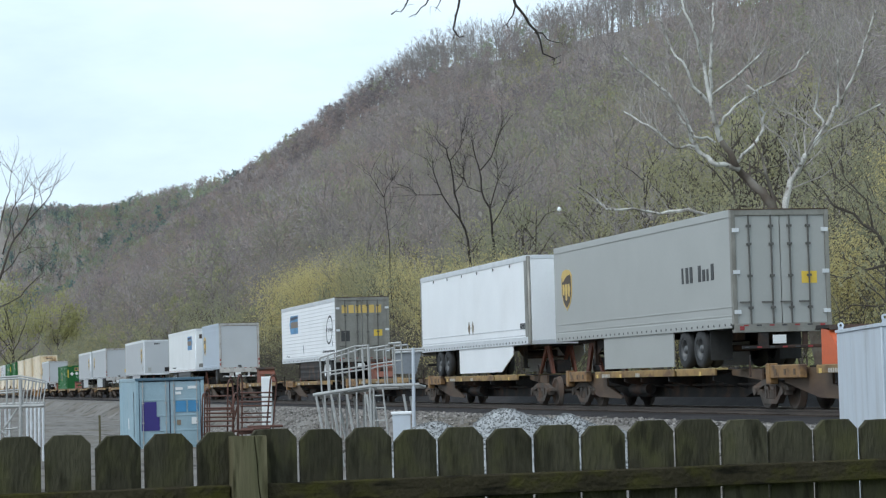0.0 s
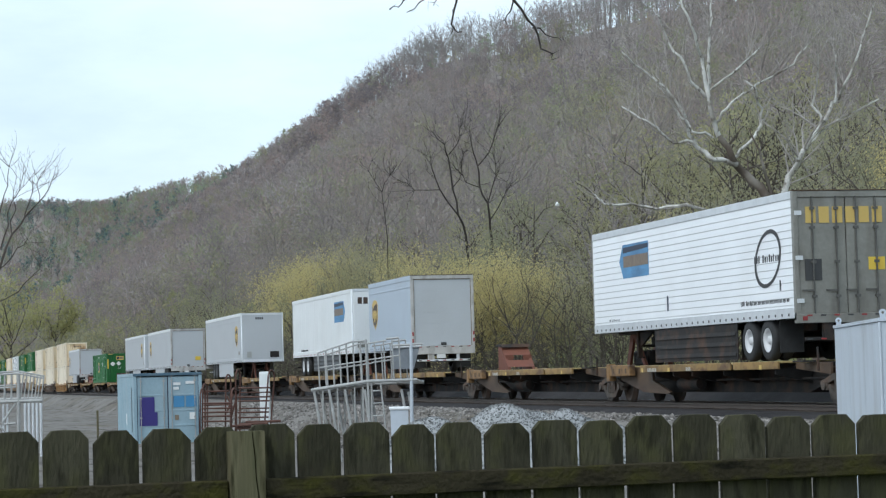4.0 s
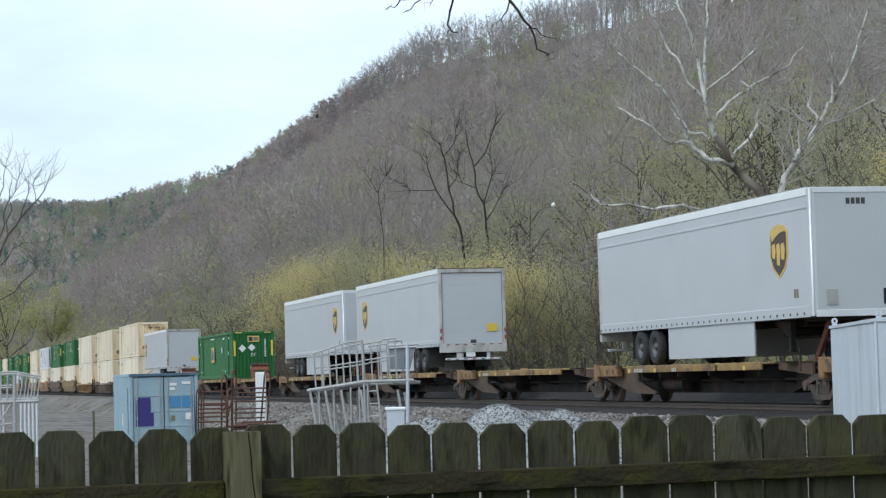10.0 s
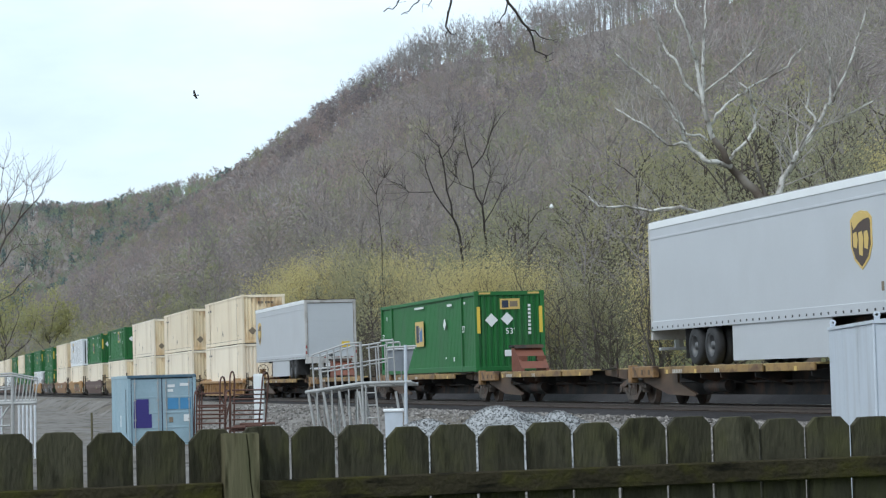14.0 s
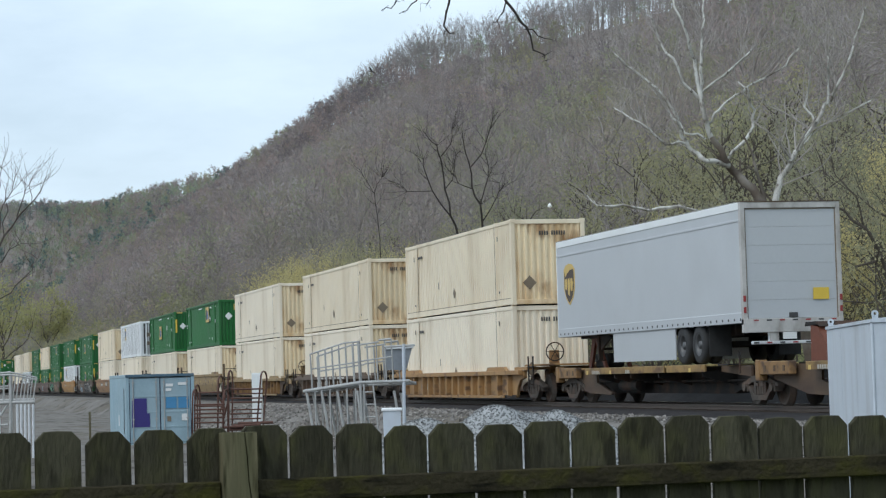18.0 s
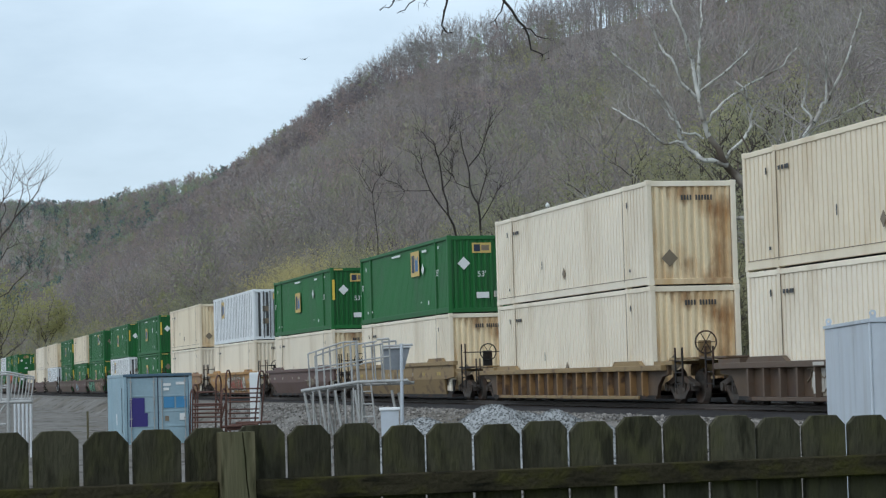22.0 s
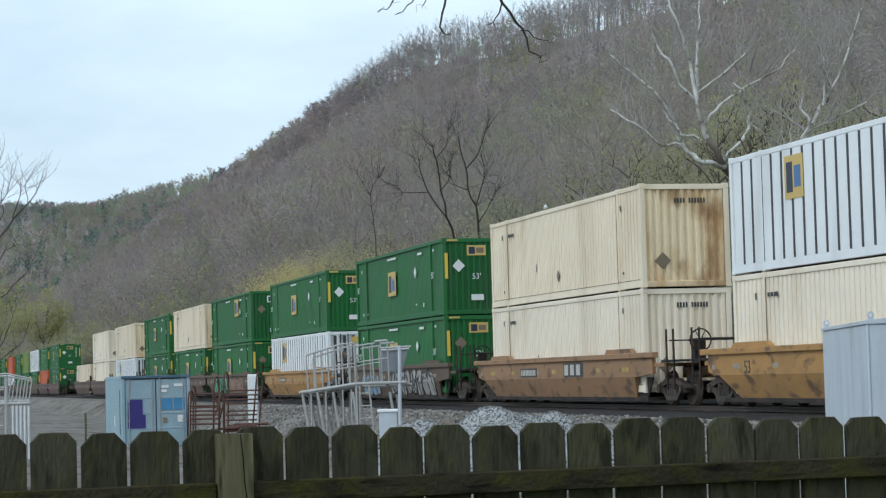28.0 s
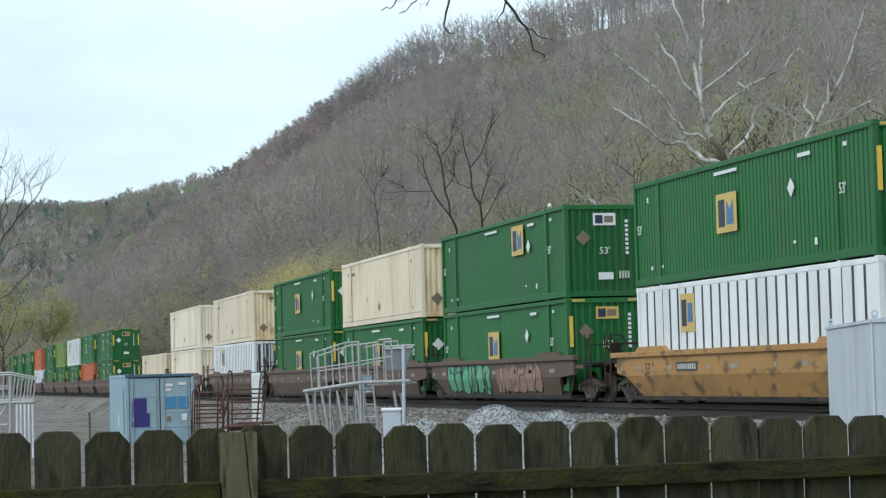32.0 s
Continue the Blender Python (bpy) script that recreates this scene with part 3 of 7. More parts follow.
def spine_platform(s, hitch=None, deck=(3.6, 14.0), first=False, last=False, orange=False):
    """One platform of an articulated spine car, 17.1 m from truck to truck, starting at s."""
    L = 17.1
    car = thing("spine_car", "faded yellow-brown spine railcar platform with worn deck edges", "railcar", "spine cars of the train", at_train(s))
    g = Geo()
    g.prism([(-0.2 if not first else -2.0, 0.72), (-0.2 if not first else -2.0, 1.0), (L + 0.2 if not last else L + 2.0, 1.0), (L + 0.2 if not last else L + 2.0, 0.72), (L - 1.6, 0.70), (L - 3.6, 0.28), (3.6, 0.28), (1.6, 0.70)], "y", -0.36, 0.36)
    g.box(1.2, L - 1.2, -0.52, 0.52, 0.97, 1.01)
    part("centre_sill", g, "under", car)
    for y in (-1, 1):
        d0, d1 = deck
        g = Geo()
        g.box(d0, d1, min(y * 0.52, y * 1.32), max(y * 0.52, y * 1.32), 1.0, 1.05, 0.01)
        part("deck", g, "deck", car, "worn steel tread deck with pale edges")
        for xa, xb in ((d0, d1 - 3.2), (d1 - 3.0, d1)):
            part("side_sill", Geo().box(xa, xb, y * 1.32 - 0.03, y * 1.32 + 0.03, 0.86, 1.047, 0.01), "sill", car, "worn yellow edge sill")
        for x in (d0 + 1.2, d0 + 2.7, d0 + 4.2, d0 + 6.6, d1 - 0.3):
            part("stay", Geo().prism([(y * 0.36, 0.5), (y * 1.30, 0.74), (y * 1.30, 0.86), (y * 0.36, 0.97)], "x", x - 0.03, x + 0.03), "under", car)
        for xa, n in ((d0 + 0.7, 6), (d0 + 3.9, 3)):
            g = Geo().box(xa - 0.02, xa + n * 0.13, y * 1.355 - 0.003, y * 1.355 + 0.003, 0.89, 0.9)
            for i in range(n):
                g.box(xa + i * 0.13, xa + i * 0.13 + 0.07, y * 1.355 - 0.003, y * 1.355 + 0.003, 0.87, 0.97)
            part("lettering", g, "mark_grey2", car, "worn pale stencilled bars")
        for x in (d0 + 0.15, d0 + 2.4, d1 - 1.2):
            part("reflector", Geo().box(x, x + 0.16, y * 1.355 - 0.003, y * 1.355 + 0.003, 0.86, 0.97), "gold", car, "dirty yellow reflector")
        # end shear plates and gussets
        g = Geo()
        g.prism([(0.9, 0.66), (0.9, 1.0), (d0 + 0.2, 1.0), (d0 + 0.2, 0.62), (d0 + 1.7, 0.3), (d0 + 1.5, 0.25), (d0 - 0.6, 0.3)], "y", y * 1.02 - 0.03, y * 1.02 + 0.03)
        g.box(0.5, 1.7, y * 0.98 - 0.12, y * 0.98 + 0.12, 0.76, 1.0, 0.02)
        part("gusset", g, "spine", car)
        block = part("bolster_block", Geo().box(0.35, 2.5, min(y * 1.12, y * 1.3), max(y * 1.12, y * 1.3), 0.76, 1.08, 0.02).box(0.35, 0.62, min(y * 1.1, y * 1.32), max(y * 1.1, y * 1.32), 0.62, 1.12, 0.02), "end_yellow", car, "orange-yellow end block, chipped and rusty")
        for x in (0.9, 1.5, 2.1):
            part("bolt_plate", Geo().box(x, x + 0.12, y * 1.306 - 0.006, y * 1.306 + 0.006, 0.84, 0.98), "spine", block)
        part("end_bracket", Geo().prism([(L - 0.9, 0.72), (L - 0.9, 1.0), (d1 + 0.1, 1.0), (d1 + 0.1, 0.86)], "y", y * 0.9 - 0.03, y * 0.9 + 0.03), "spine", car)
        part("step", Geo().box(L - 2.4, L - 1.7, y * 1.1 - 0.15, y * 1.1 + 0.15, 1.01, 1.05), "under", car)
        part("grab_post", Geo().tube((L - 1.1, y * 1.15, 0.8), (L - 1.1, y * 1.15, 1.35), 0.03, n=6), "under", car)
    part("brake_pipe", Geo().tube((1, -0.62, 0.62), (L - 1, -0.62, 0.62), 0.035, n=6).tube((5.4, -0.75, 0.52), (7.0, -0.75, 0.52), 0.16, n=10), "under", car)
    truck_parts(car, 0.0 if not first else 1.4)
    if last:
        truck_parts(car, L - 1.2)
    if hitch is not None:
        hitch_parts(car, hitch, "hitch_orange" if orange else "hitch")
    return run(car, s)


def tyre_pair(parent, x, y, z, mirror, out, rim="rim"):
    """Dual tyres on one end of an axle, as a wheel with its tyre and rim."""
    r = 0.5
    g = Geo(mirror)
    for o in (0.0, 0.3):
        c = y - out * o
        g.lathe([(0.12 * out, 0.3), (0.125 * out, 0.42), (0.1 * out, 0.48), (0.05 * out, r), (-0.05 * out, r), (-0.1 * out, 0.48), (-0.125 * out, 0.42), (-0.12 * out, 0.3)], (x, c, z), n=20)
    w = part("tyre", g, "rubber", parent)
    g = Geo(mirror)
    g.lathe([(0.1 * out, 0.305), (0.115 * out, 0.29), (0.06 * out, 0.26), (-0.02 * out, 0.22), (-0.03 * out, 0.12), (0.08 * out, 0.1), (0.1 * out, 0.06), (0.1 * out, 0.0)], (x, y, z), n=16)
    part("rim", g, rim, w, "dusty steel rim" if rim == "rim" else "pale painted rim")


def shield(parent, x, z, w, h, y):
    """A two-tone shield emblem, drawn as plain shapes."""
    out = [(x - w / 2, z + h * 0.36), (x - w * 0.3, z + h * 0.47), (x, z + h * 0.5), (x + w * 0.3, z + h * 0.47), (x + w / 2, z + h * 0.36), (x + w / 2, z - h * 0.1), (x + w * 0.34, z - h * 0.33), (x, z - h * 0.5), (x - w * 0.34, z - h * 0.33), (x - w / 2, z - h * 0.1)]
    e = part("emblem", Geo().prism(out, "y", y - 0.012, y), "gold", parent, "brown and gold shield emblem")
    part("emblem_field", Geo().prism([(x + (u - x) * 0.86, z + (q - z) * 0.89) for u, q in out], "y", y - 0.017, y - 0.012), "brown", e, "dark brown field")
    for k, low in ((-0.26, -0.1), (0.0, -0.24), (0.25, -0.14)):
        part("emblem_figure", Geo().prism([(x + w * k - w * 0.1, z + h * low), (x + w * k + w * 0.05, z + h * (low - 0.03)), (x + w * k + w * 0.11, z + h * 0.02), (x + w * k + w * 0.05, z + h * 0.15), (x + w * k - w * 0.11, z + h * 0.13)], "y", y - 0.022, y - 0.017), "gold", e, "gold figure on the emblem")
    part("emblem_crest", Geo().prism([(x - w * 0.42, z + h * 0.34), (x - w * 0.26, z + h * 0.44), (x, z + h * 0.465), (x + w * 0.26, z + h * 0.44), (x + w * 0.36, z + h * 0.36), (x + w * 0.1, z + h * 0.34), (x - w * 0.12, z + h * 0.28), (x - w * 0.34, z + h * 0.19)], "y", y - 0.022, y - 0.017), "gold", e, "gold crest of the emblem")


def trailer(s, L, paint, label, rear="right", doors="roll", skirt=None, emblem=None, patch=None, rows=(2.03, 4.98), rear_paint=None, ribs=None, notice=False, extras=(), rivets="dark", bog=3.6, skirt_paint=None, rim="rim"):
    """A van trailer with its wheels on a flat deck; rear doors at +x, or turned end for end."""
    z0, z1 = rows
    W = 2.59
    mir = None if rear == "right" else L
    t = thing("semi_trailer", label, "trailer", "trailers on the train", pose(s, NEAR, 0))

    def G():
        return Geo(mir)

    g = G()
    c = 0.14
    g.prism([(0, c), (c * 0.3, c * 0.3), (c, 0), (L - 0.12, 0), (L - 0.12, W), (c, W), (c * 0.3, W - c * 0.3), (0, W - c)], "z", z0 + 0.03, z1 - 0.02)
    part("body", g, paint, t)
    part("roof", G().box(0.04, L - 0.05, 0.03, W - 0.03, z1 - 0.02, z1 + 0.012, 0.01), "alu", t, "thin aluminium roof sheet")
    for y0 in (-0.02, W - 0.025):
        g = G().box(c, L - 0.12, y0, y0 + 0.045, z1 - 0.17, z1 + 0.015, 0.008)
        part("top_rail", g, "alu" if paint == "white" else "offwhite" if paint == "palegrey" else paint, t)
        g = G().box(c, L - 0.12, y0 - 0.004, y0 + 0.049, z0, z0 + 0.26, 0.01)
        part("bottom_rail", g, paint if paint != "white" else "alu", t)
    g = G()
    k = int(L / 0.42)
    for i in range(k):
        x = 0.4 + i * 0.42
        g.box(x, x + 0.07, -0.032, -0.02, z0 + 0.06, z0 + 0.12)
    part("rivet_row", g, "mark_dark" if rivets == "dark" else "red" if rivets == "red" else "alu", t, "row of small marker slots")
    if ribs == "upright":
        for i in range(1, int(L / 1.22)):
            part("panel_seam", G().box(i * 1.22 - 0.02, i * 1.22 + 0.02, -0.007, 0.004, z0 + 0.27, z1 - 0.19), paint, t)
    elif ribs == "siding":
        for i in range(14):
            z = z0 + 0.3 + i * (z1 - z0 - 0.5) / 14
            part("siding_strip", G().prism([(-0.002, z), (-0.012, z + 0.02), (-0.003, z + 0.17)], "x", c, L - 0.12), paint, t)
    elif doors == "roll":
        part("belt_rail", G().box(c, L - 0.12, -0.016, 0.002, z1 - 0.46, z1 - 0.40, 0.005), paint, t)
        part("roof_edge", G().box(c, L - 0.4, -0.004, 0.14, z1 + 0.013, z1 + 0.04, 0.008), "steel", t, "dull grey roof edging")
    else:
        for z in (z0 + 0.30, z0 + 0.52):
            part("belt_rail", G().box(c, L - 0.12, -0.012, 0.002, z, z + 0.035, 0.004), "alu" if paint == "white" else paint, t)
        part("roof_edge", G().box(c, L - 0.4, -0.004, 0.14, z1 + 0.013, z1 + 0.03, 0.008), "steel", t, "dull grey roof edging")
    # rear frame and doors
    rp = rear_paint or paint
    g = G()
    g.box(L - 0.14, L, -0.015, 0.1, z0 - 0.05, z1 + 0.01, 0.01)
    g.box(L - 0.14, L, W - 0.1, W + 0.015, z0 - 0.05, z1 + 0.01, 0.01)
    g.box(L - 0.14, L, 0.1, W - 0.1, z1 - 0.14, z1 + 0.01, 0.01)
    g.box(L - 0.14, L + 0.02, -0.015, W + 0.015, z0 - (0.12 if doors == "swing" else 0.24), z0 + 0.1, 0.01)
    part("rear_frame", g, "steel" if doors == "swing" else "frame_worn", t, "worn pale rear door frame")
    part("rear_cap", G().box(L - 0.16, L + 0.012, -0.02, W + 0.02, z1 + 0.011, z1 + 0.035, 0.006), "spine", t, "rusty drip edge over the doors")
    if doors == "roll":
        for i in range(6):
            h = (z1 - z0 - 0.26) / 6
            part("door_panel", G().box(L - 0.09, L - 0.045, 0.1, W - 0.1, z0 + 0.11 + i * h, z0 + 0.107 + (i + 1) * h, 0.0015), rp, t)
        # the seal's dark colour also paints the shadow line of the inset door
        part("door_seal", G().box(L - 0.06, L - 0.03, 0.1, 0.125, z0 + 0.1, z1 - 0.14).box(L - 0.06, L - 0.03, W - 0.125, W - 0.1, z0 + 0.1, z1 - 0.14).box(L - 0.06, L - 0.03, 0.1, W - 0.1, z1 - 0.165, z1 - 0.14), "mark_grey", t, "door seal, dark with the painted shadow of the inset")
        part("door_latch", G().box(L - 0.05, L + 0.0, W * 0.5 - 0.1, W * 0.5 + 0.12, z0 + 0.12, z0 + 0.24, 0.01), "mark_dark", t)
    else:
        for y0, y1 in ((0.1, W / 2 - 0.01), (W / 2 + 0.01, W - 0.1)):
            d = part("door", G().box(L - 0.09, L - 0.03, y0, y1, z0 + 0.1, z1 - 0.14, 0.01), rp, t)
            for q in ((0.3, 0.8) if y0 < 0.5 else (0.2, 0.62)):
                y = y0 + (y1 - y0) * q
                g = G().tube((L, y, z0 + 0.08), (L, y, z1 - 0.12), 0.022, n=6)
                for z in (z0 + 0.5, z0 + 1.3, z0 + 2.1, z1 - 0.4):
                    g.box(L - 0.03, L + 0.025, y - 0.06, y + 0.06, z - 0.03, z + 0.03)
                g.box(L, L + 0.03, y - 0.3, y, z0 + 0.62, z0 + 0.66)
                part("lock_rod", g, "rod_dark", d)
            for z in (z0 + 0.4, z0 + 1.4, z1 - 0.5):
                yy = y0 if y0 < 0.5 else y1
                part("hinge", G().box(L - 0.04, L + 0.01, yy - 0.09, yy + 0.09, z - 0.05, z + 0.05), "alu", d)
    if notice:
        part("notice", G().box(L - 0.03, L - 0.012 if doors == "roll" else L - 0.02, W - 0.75, W - 0.34, z0 + (0.55 if doors == "roll" else 1.1), z0 + (0.84 if doors == "roll" else 1.4)), "yellow", t, "square yellow notice")
    # bumper bar, lamps and reflective tape
    g = G()
    g.box(L - 0.1, L, 0.2, W - 0.2, 1.50, 1.58, 0.01)
    for y in (0.7, W - 0.7):
        g.box(L - 0.1, L - 0.03, y - 0.06, y + 0.06, 1.55, z0 - 0.1)
    part("bumper_bar", g, "under" if doors == "swing" else "alu", t)
    for i in range(7):
        y = 0.24 + i * 0.34
        part("reflective_strip", G().box(L, L + 0.006, y, y + 0.13, 1.52, 1.56), "red" if i % 2 else "mark_dark", t)
        part("reflective_strip", G().box(L + 0.02, L + 0.026, y, y + 0.13, z0 + 0.04, z0 + 0.075), "red" if i % 2 == 0 else "mark_dark", t)
    for y in (0.03, W - 0.03):
        for z in ((z0 + 0.24, z0 + 0.52) if doors == "roll" else (z0 - 0.06,)):
            part("tail_lamp", G().box(L, L + 0.016, y - 0.035, y + 0.035, z, z + 0.15, 0.006) if doors == "roll" else G().box(L + 0.02, L + 0.035, abs(y - 0.22) - 0.06, abs(y - 0.22) + 0.06, z, z + 0.1, 0.006), "red", t)
    part("number_panel", G().box(L - 0.01, L + 0.012, 1.0, 1.36, 1.62, 1.84, 0.004), "mark_white", t, "blank pale panel")
    part("bumper_bracket", G().box(L - 0.06, L - 0.005, 0.66, 0.9, 1.56, z0 - 0.12, 0.01), "frame_worn" if doors == "roll" else "under", t)
    # bogie
    b = L - (bog if L > 12 else 1.9)
    bogie = part("bogie_frame", G().box(b - 1.4, b + 1.4, 0.75, 1.0, 1.75, z0 + 0.02, 0.02).box(b - 1.4, b + 1.4, W - 1.0, W - 0.75, 1.75, z0 + 0.02, 0.02).box(b - 0.8, b + 0.8, 0.9, W - 0.9, 1.5, 1.62), "under", t)
    for ax in ((-0.62, 0.62) if L > 12 else (0.0,)):
        part("axle", G().tube((b + ax, 0.2, 1.56), (b + ax, W - 0.2, 1.56), 0.08, n=8), "under", bogie)
        tyre_pair(bogie, b + ax, 0.14, 1.56, mir, -1, rim)
        tyre_pair(bogie, b + ax, W - 0.14, 1.56, mir, 1, rim)
    for y in (0.05, W - 0.65):
        part("mudflap", G().box(b + 1.35, b + 1.37, y, y + 0.6, 1.25, z0), "rubber", t)
    # nose: corner trim, top and bottom rails
    for y in (0.0, W):
        part("nose_trim", G().path([(c * 0.28, y + (c * 0.28 if y < 1 else -c * 0.28), z0 + 0.02), (c * 0.28, y + (c * 0.28 if y < 1 else -c * 0.28), z1 - 0.02)], 0.055 if paint == "white" else 0.03, 0.055 if paint == "white" else 0.03, 6), "steel" if paint == "white" else "alu" if paint in ("palegrey", "offwhite") else paint, t)
    for za, zb in ((z0, z0 + 0.16), (z1 - 0.12, z1 + 0.012)):
        part("nose_rail", G().box(-0.012, 0.03, 0.1, W - 0.1, za, zb, 0.008), "alu", t)
    if paint == "white" and rear == "left":
        for y in (-0.018, W - 0.002):
            part("nose_pillar", G().box(0.1, 0.46, y, y + 0.02, z0 + 0.02, z1 - 0.02, 0.004), "steel", t, "dull steel corner pillar")
        for i in range(6):
            part("marker_lamp", G().box(2.2 + i * 2.3, 2.28 + i * 2.3, -0.034, -0.018, z1 - 0.3, z1 - 0.2), "mark_dark", t)
        for x in (7.7, 8.25):
            part("placard", G().prism([(x - 0.17, z0 + 0.75), (x, z0 + 1.0), (x + 0.17, z0 + 0.75), (x, z0 + 0.5)], "y", -0.012, -0.002), "mark_grey" if x > 8 else "worn_pale", t, "faded diamond placard")
    # landing gear and king-pin coupler under the nose
    g = G()
    for y in (0.55, W - 0.55):
        g.box(2.55, 2.69, y - 0.07, y + 0.07, 1.3, z0, 0.01)
        g.box(2.5, 2.74, y - 0.12, y + 0.12, 1.26, 1.3)
        g.add([(2.62, y, z0 - 0.02), (3.7, y, z0 - 0.02), (3.6, y, z0 - 0.12), (2.62, y, 1.55), (2.62, y + 0.06, z0 - 0.02), (3.7, y + 0.06, z0 - 0.02), (3.6, y + 0.06, z0 - 0.12), (2.62, y + 0.06, 1.55)], [(0, 1, 2, 3), (7, 6, 5, 4), (2, 6, 7, 3)])
    g.tube((2.62, 0.55, 1.62), (2.62, W - 0.55, 1.62), 0.04, n=8)
    part("landing_gear", g, "under", t)
    part("hitch_box", G().box(0.5, 1.9, W / 2 - 0.25, W / 2 + 0.25, 1.06, 1.5, 0.05), "under", t)
    part("air_tank", G().tube((3.4, 0.7, 1.75), (3.4, W - 0.7, 1.75), 0.13, n=10), "under", t)
    part("coupler_plate", G().box(0.2, 2.2, 0.7, W - 0.7, z0 - 0.06, z0 + 0.02).tube((0.92, W / 2, z0 - 0.06), (0.92, W / 2, z0 - 0.1), 0.2, n=12), "under", t)
    for y in (0.9, W - 1.05):
        part("floor_beam", G().box(2.8, b - 1.5, y, y + 0.15, z0 - 0.12, z0 + 0.02), "under", t)
    # hitch post under the nose
    for y in (W / 2 - 0.42, W / 2 + 0.34):
        part("hitch_strut", G().prism([(0.35, 1.05), (0.6, 1.05), (1.1, z0 - 0.14), (1.95, 1.05), (2.15, 1.05), (1.28, z0 - 0.06), (0.78, z0 - 0.06)], "y", y, y + 0.08), "hitch", t, "rusty hitch strut under the nose")
    if skirt:
        x0, x1, low, slant = skirt
        for y in (0.02, W - 0.05):
            part("side_skirt", G().prism([(x0, z0), (x1, z0), (x1, low), (x0 + slant, low), (x0, z0 - (z0 - low) * 0.35 if slant else low)], "y", y, y + 0.03), skirt_paint or paint, t, "flat aerodynamic skirt panel" if not skirt_paint else "dark louvred skirt panel")
            if skirt_paint:
                for k in range(3):
                    za = low + 0.1 + k * (z0 - low - 0.15) / 3
                    part("louvre", G().prism([(y - 0.03 if y < 1 else y + 0.03, za), (y if y < 1 else y + 0.03, za + 0.1), (y if y < 1 else y + 0.03, za)] if y < 1 else [(y + 0.03, za), (y + 0.06, za), (y + 0.03, za + 0.1)], "x", x0 + 0.1, x1 - 0.1), skirt_paint, t)
    if emblem is not None:
        ex = emblem if mir is None else L - emblem
        shield(t, ex, z0 + 1.6, 1.12, 1.28, 0.0)
    if patch is not None:
        px = patch if mir is None else L - patch
        tip = 0.35 if mir is not None else -0.35
        e0, e1 = (px - 1.15, px + 1.15) if tip > 0 else (px + 1.15, px - 1.15)
        zm = z1 - 0.95
        lo = part("logo_panel", Geo().prism([(e0, zm - 0.48), (e1, zm - 0.48), (e1 + tip, zm), (e1, zm + 0.48), (e0, zm + 0.48)], "y", -0.012, -0.001), "logo_blue", t, "blue arrow panel with a dull brown band")
        part("logo_band", Geo().box(px - 1.1, px + 1.1, -0.018, -0.012, zm - 0.17, zm + 0.15), "logo_brown", lo)
        part("logo_stripe", Geo().prism([(px - 1.12, zm + 0.24), (px + 1.12, zm + 0.3), (px + 1.12, zm + 0.42), (px - 1.12, zm + 0.4)], "y", -0.018, -0.012), "navy", lo)
    for kind, x0, x1, za, zb, key in extras:
        if kind == "side":
            g = Geo()
            n = max(1, round((x1 - x0) / (zb - za) / 0.75))
            for i in range(n):
                w = (x1 - x0) / n
                if n < 6 or i != 3:
                    short = 0.0 if n < 6 or i < 5 or i in (7, 9) else 0.28 * (zb - za)
                    part("letter_bar", Geo().box(x0 + i * w, x0 + i * w + w * (0.62 if n < 6 or i % 3 else 0.4), -0.012, -0.003, za, zb - short), key, t)
        elif kind == "end":
            g = Geo()
            n = max(1, round((x1 - x0) / (zb - za) / 0.85))
            e = L + 0.004 if mir is None else L - 0.0
            for i in range(n):
                w = (x1 - x0) / n
                if mir is None:
                    part("letter_bar", Geo().box(L - 0.03, L - 0.012, x0 + i * w, x0 + i * w + w * 0.75, za, zb), key, t)
                else:
                    part("letter_bar", Geo().box(L - 0.002, L + 0.008, x0 + i * w, x0 + i * w + w * 0.75, za, zb), key, t)
        elif kind == "ring":
            g, n = Geo(), 28
            for i in range(n):
                u, w = 6.2832 * i / n, 6.2832 * (i + 1) / n
                g.add([(x0 + r * math.cos(q) + 0.25 * r * math.sin(q), -0.016, za + r * 0.82 * math.sin(q)) for q in (u, w) for r in (x1, x1 * 0.86)], [(0, 2, 3, 1)])
            part("ring_mark", g, key, t, "thin dark ring emblem")
        elif kind == "plate":
            part("wall_plate", Geo().box(L - 0.002, L + 0.02, x0, x1, za, zb, 0.004).box(L + 0.02, L + 0.03, x0 + 0.06, x1 - 0.06, za + 0.06, zb - 0.06), key, t)
    return run(t, s)


def corrugated_side(L, z0, z1, y, depth, pitch, out, low=0.38):
    """A sheet folded in upright ribs."""
    xs = []
    n = int(L / pitch)
    for i in range(n):
        x = i * L / n
        p = L / n
        xs += [(x, 0), (x + p * low, 0), (x + p * (low + 0.3 * (0.78 - low)), 1), (x + p * (1 - 0.3 * (0.78 - low)), 1)] if low > 0.2 else [(x, 0), (x + p * low, 0), (x + p * (low + 0.03), 1), (x + p * 0.97, 1)]
    xs.append((L, 0))
    v, f = [], []
    for x, d in xs:
        v += [(x, y + out * depth * d, z0), (x, y + out * depth * d, z1)]
    for i in range(len(xs) - 1):
        f.append((2 * i, 2 * i + 2, 2 * i + 3, 2 * i + 1))
    return v, f


BOX = {}


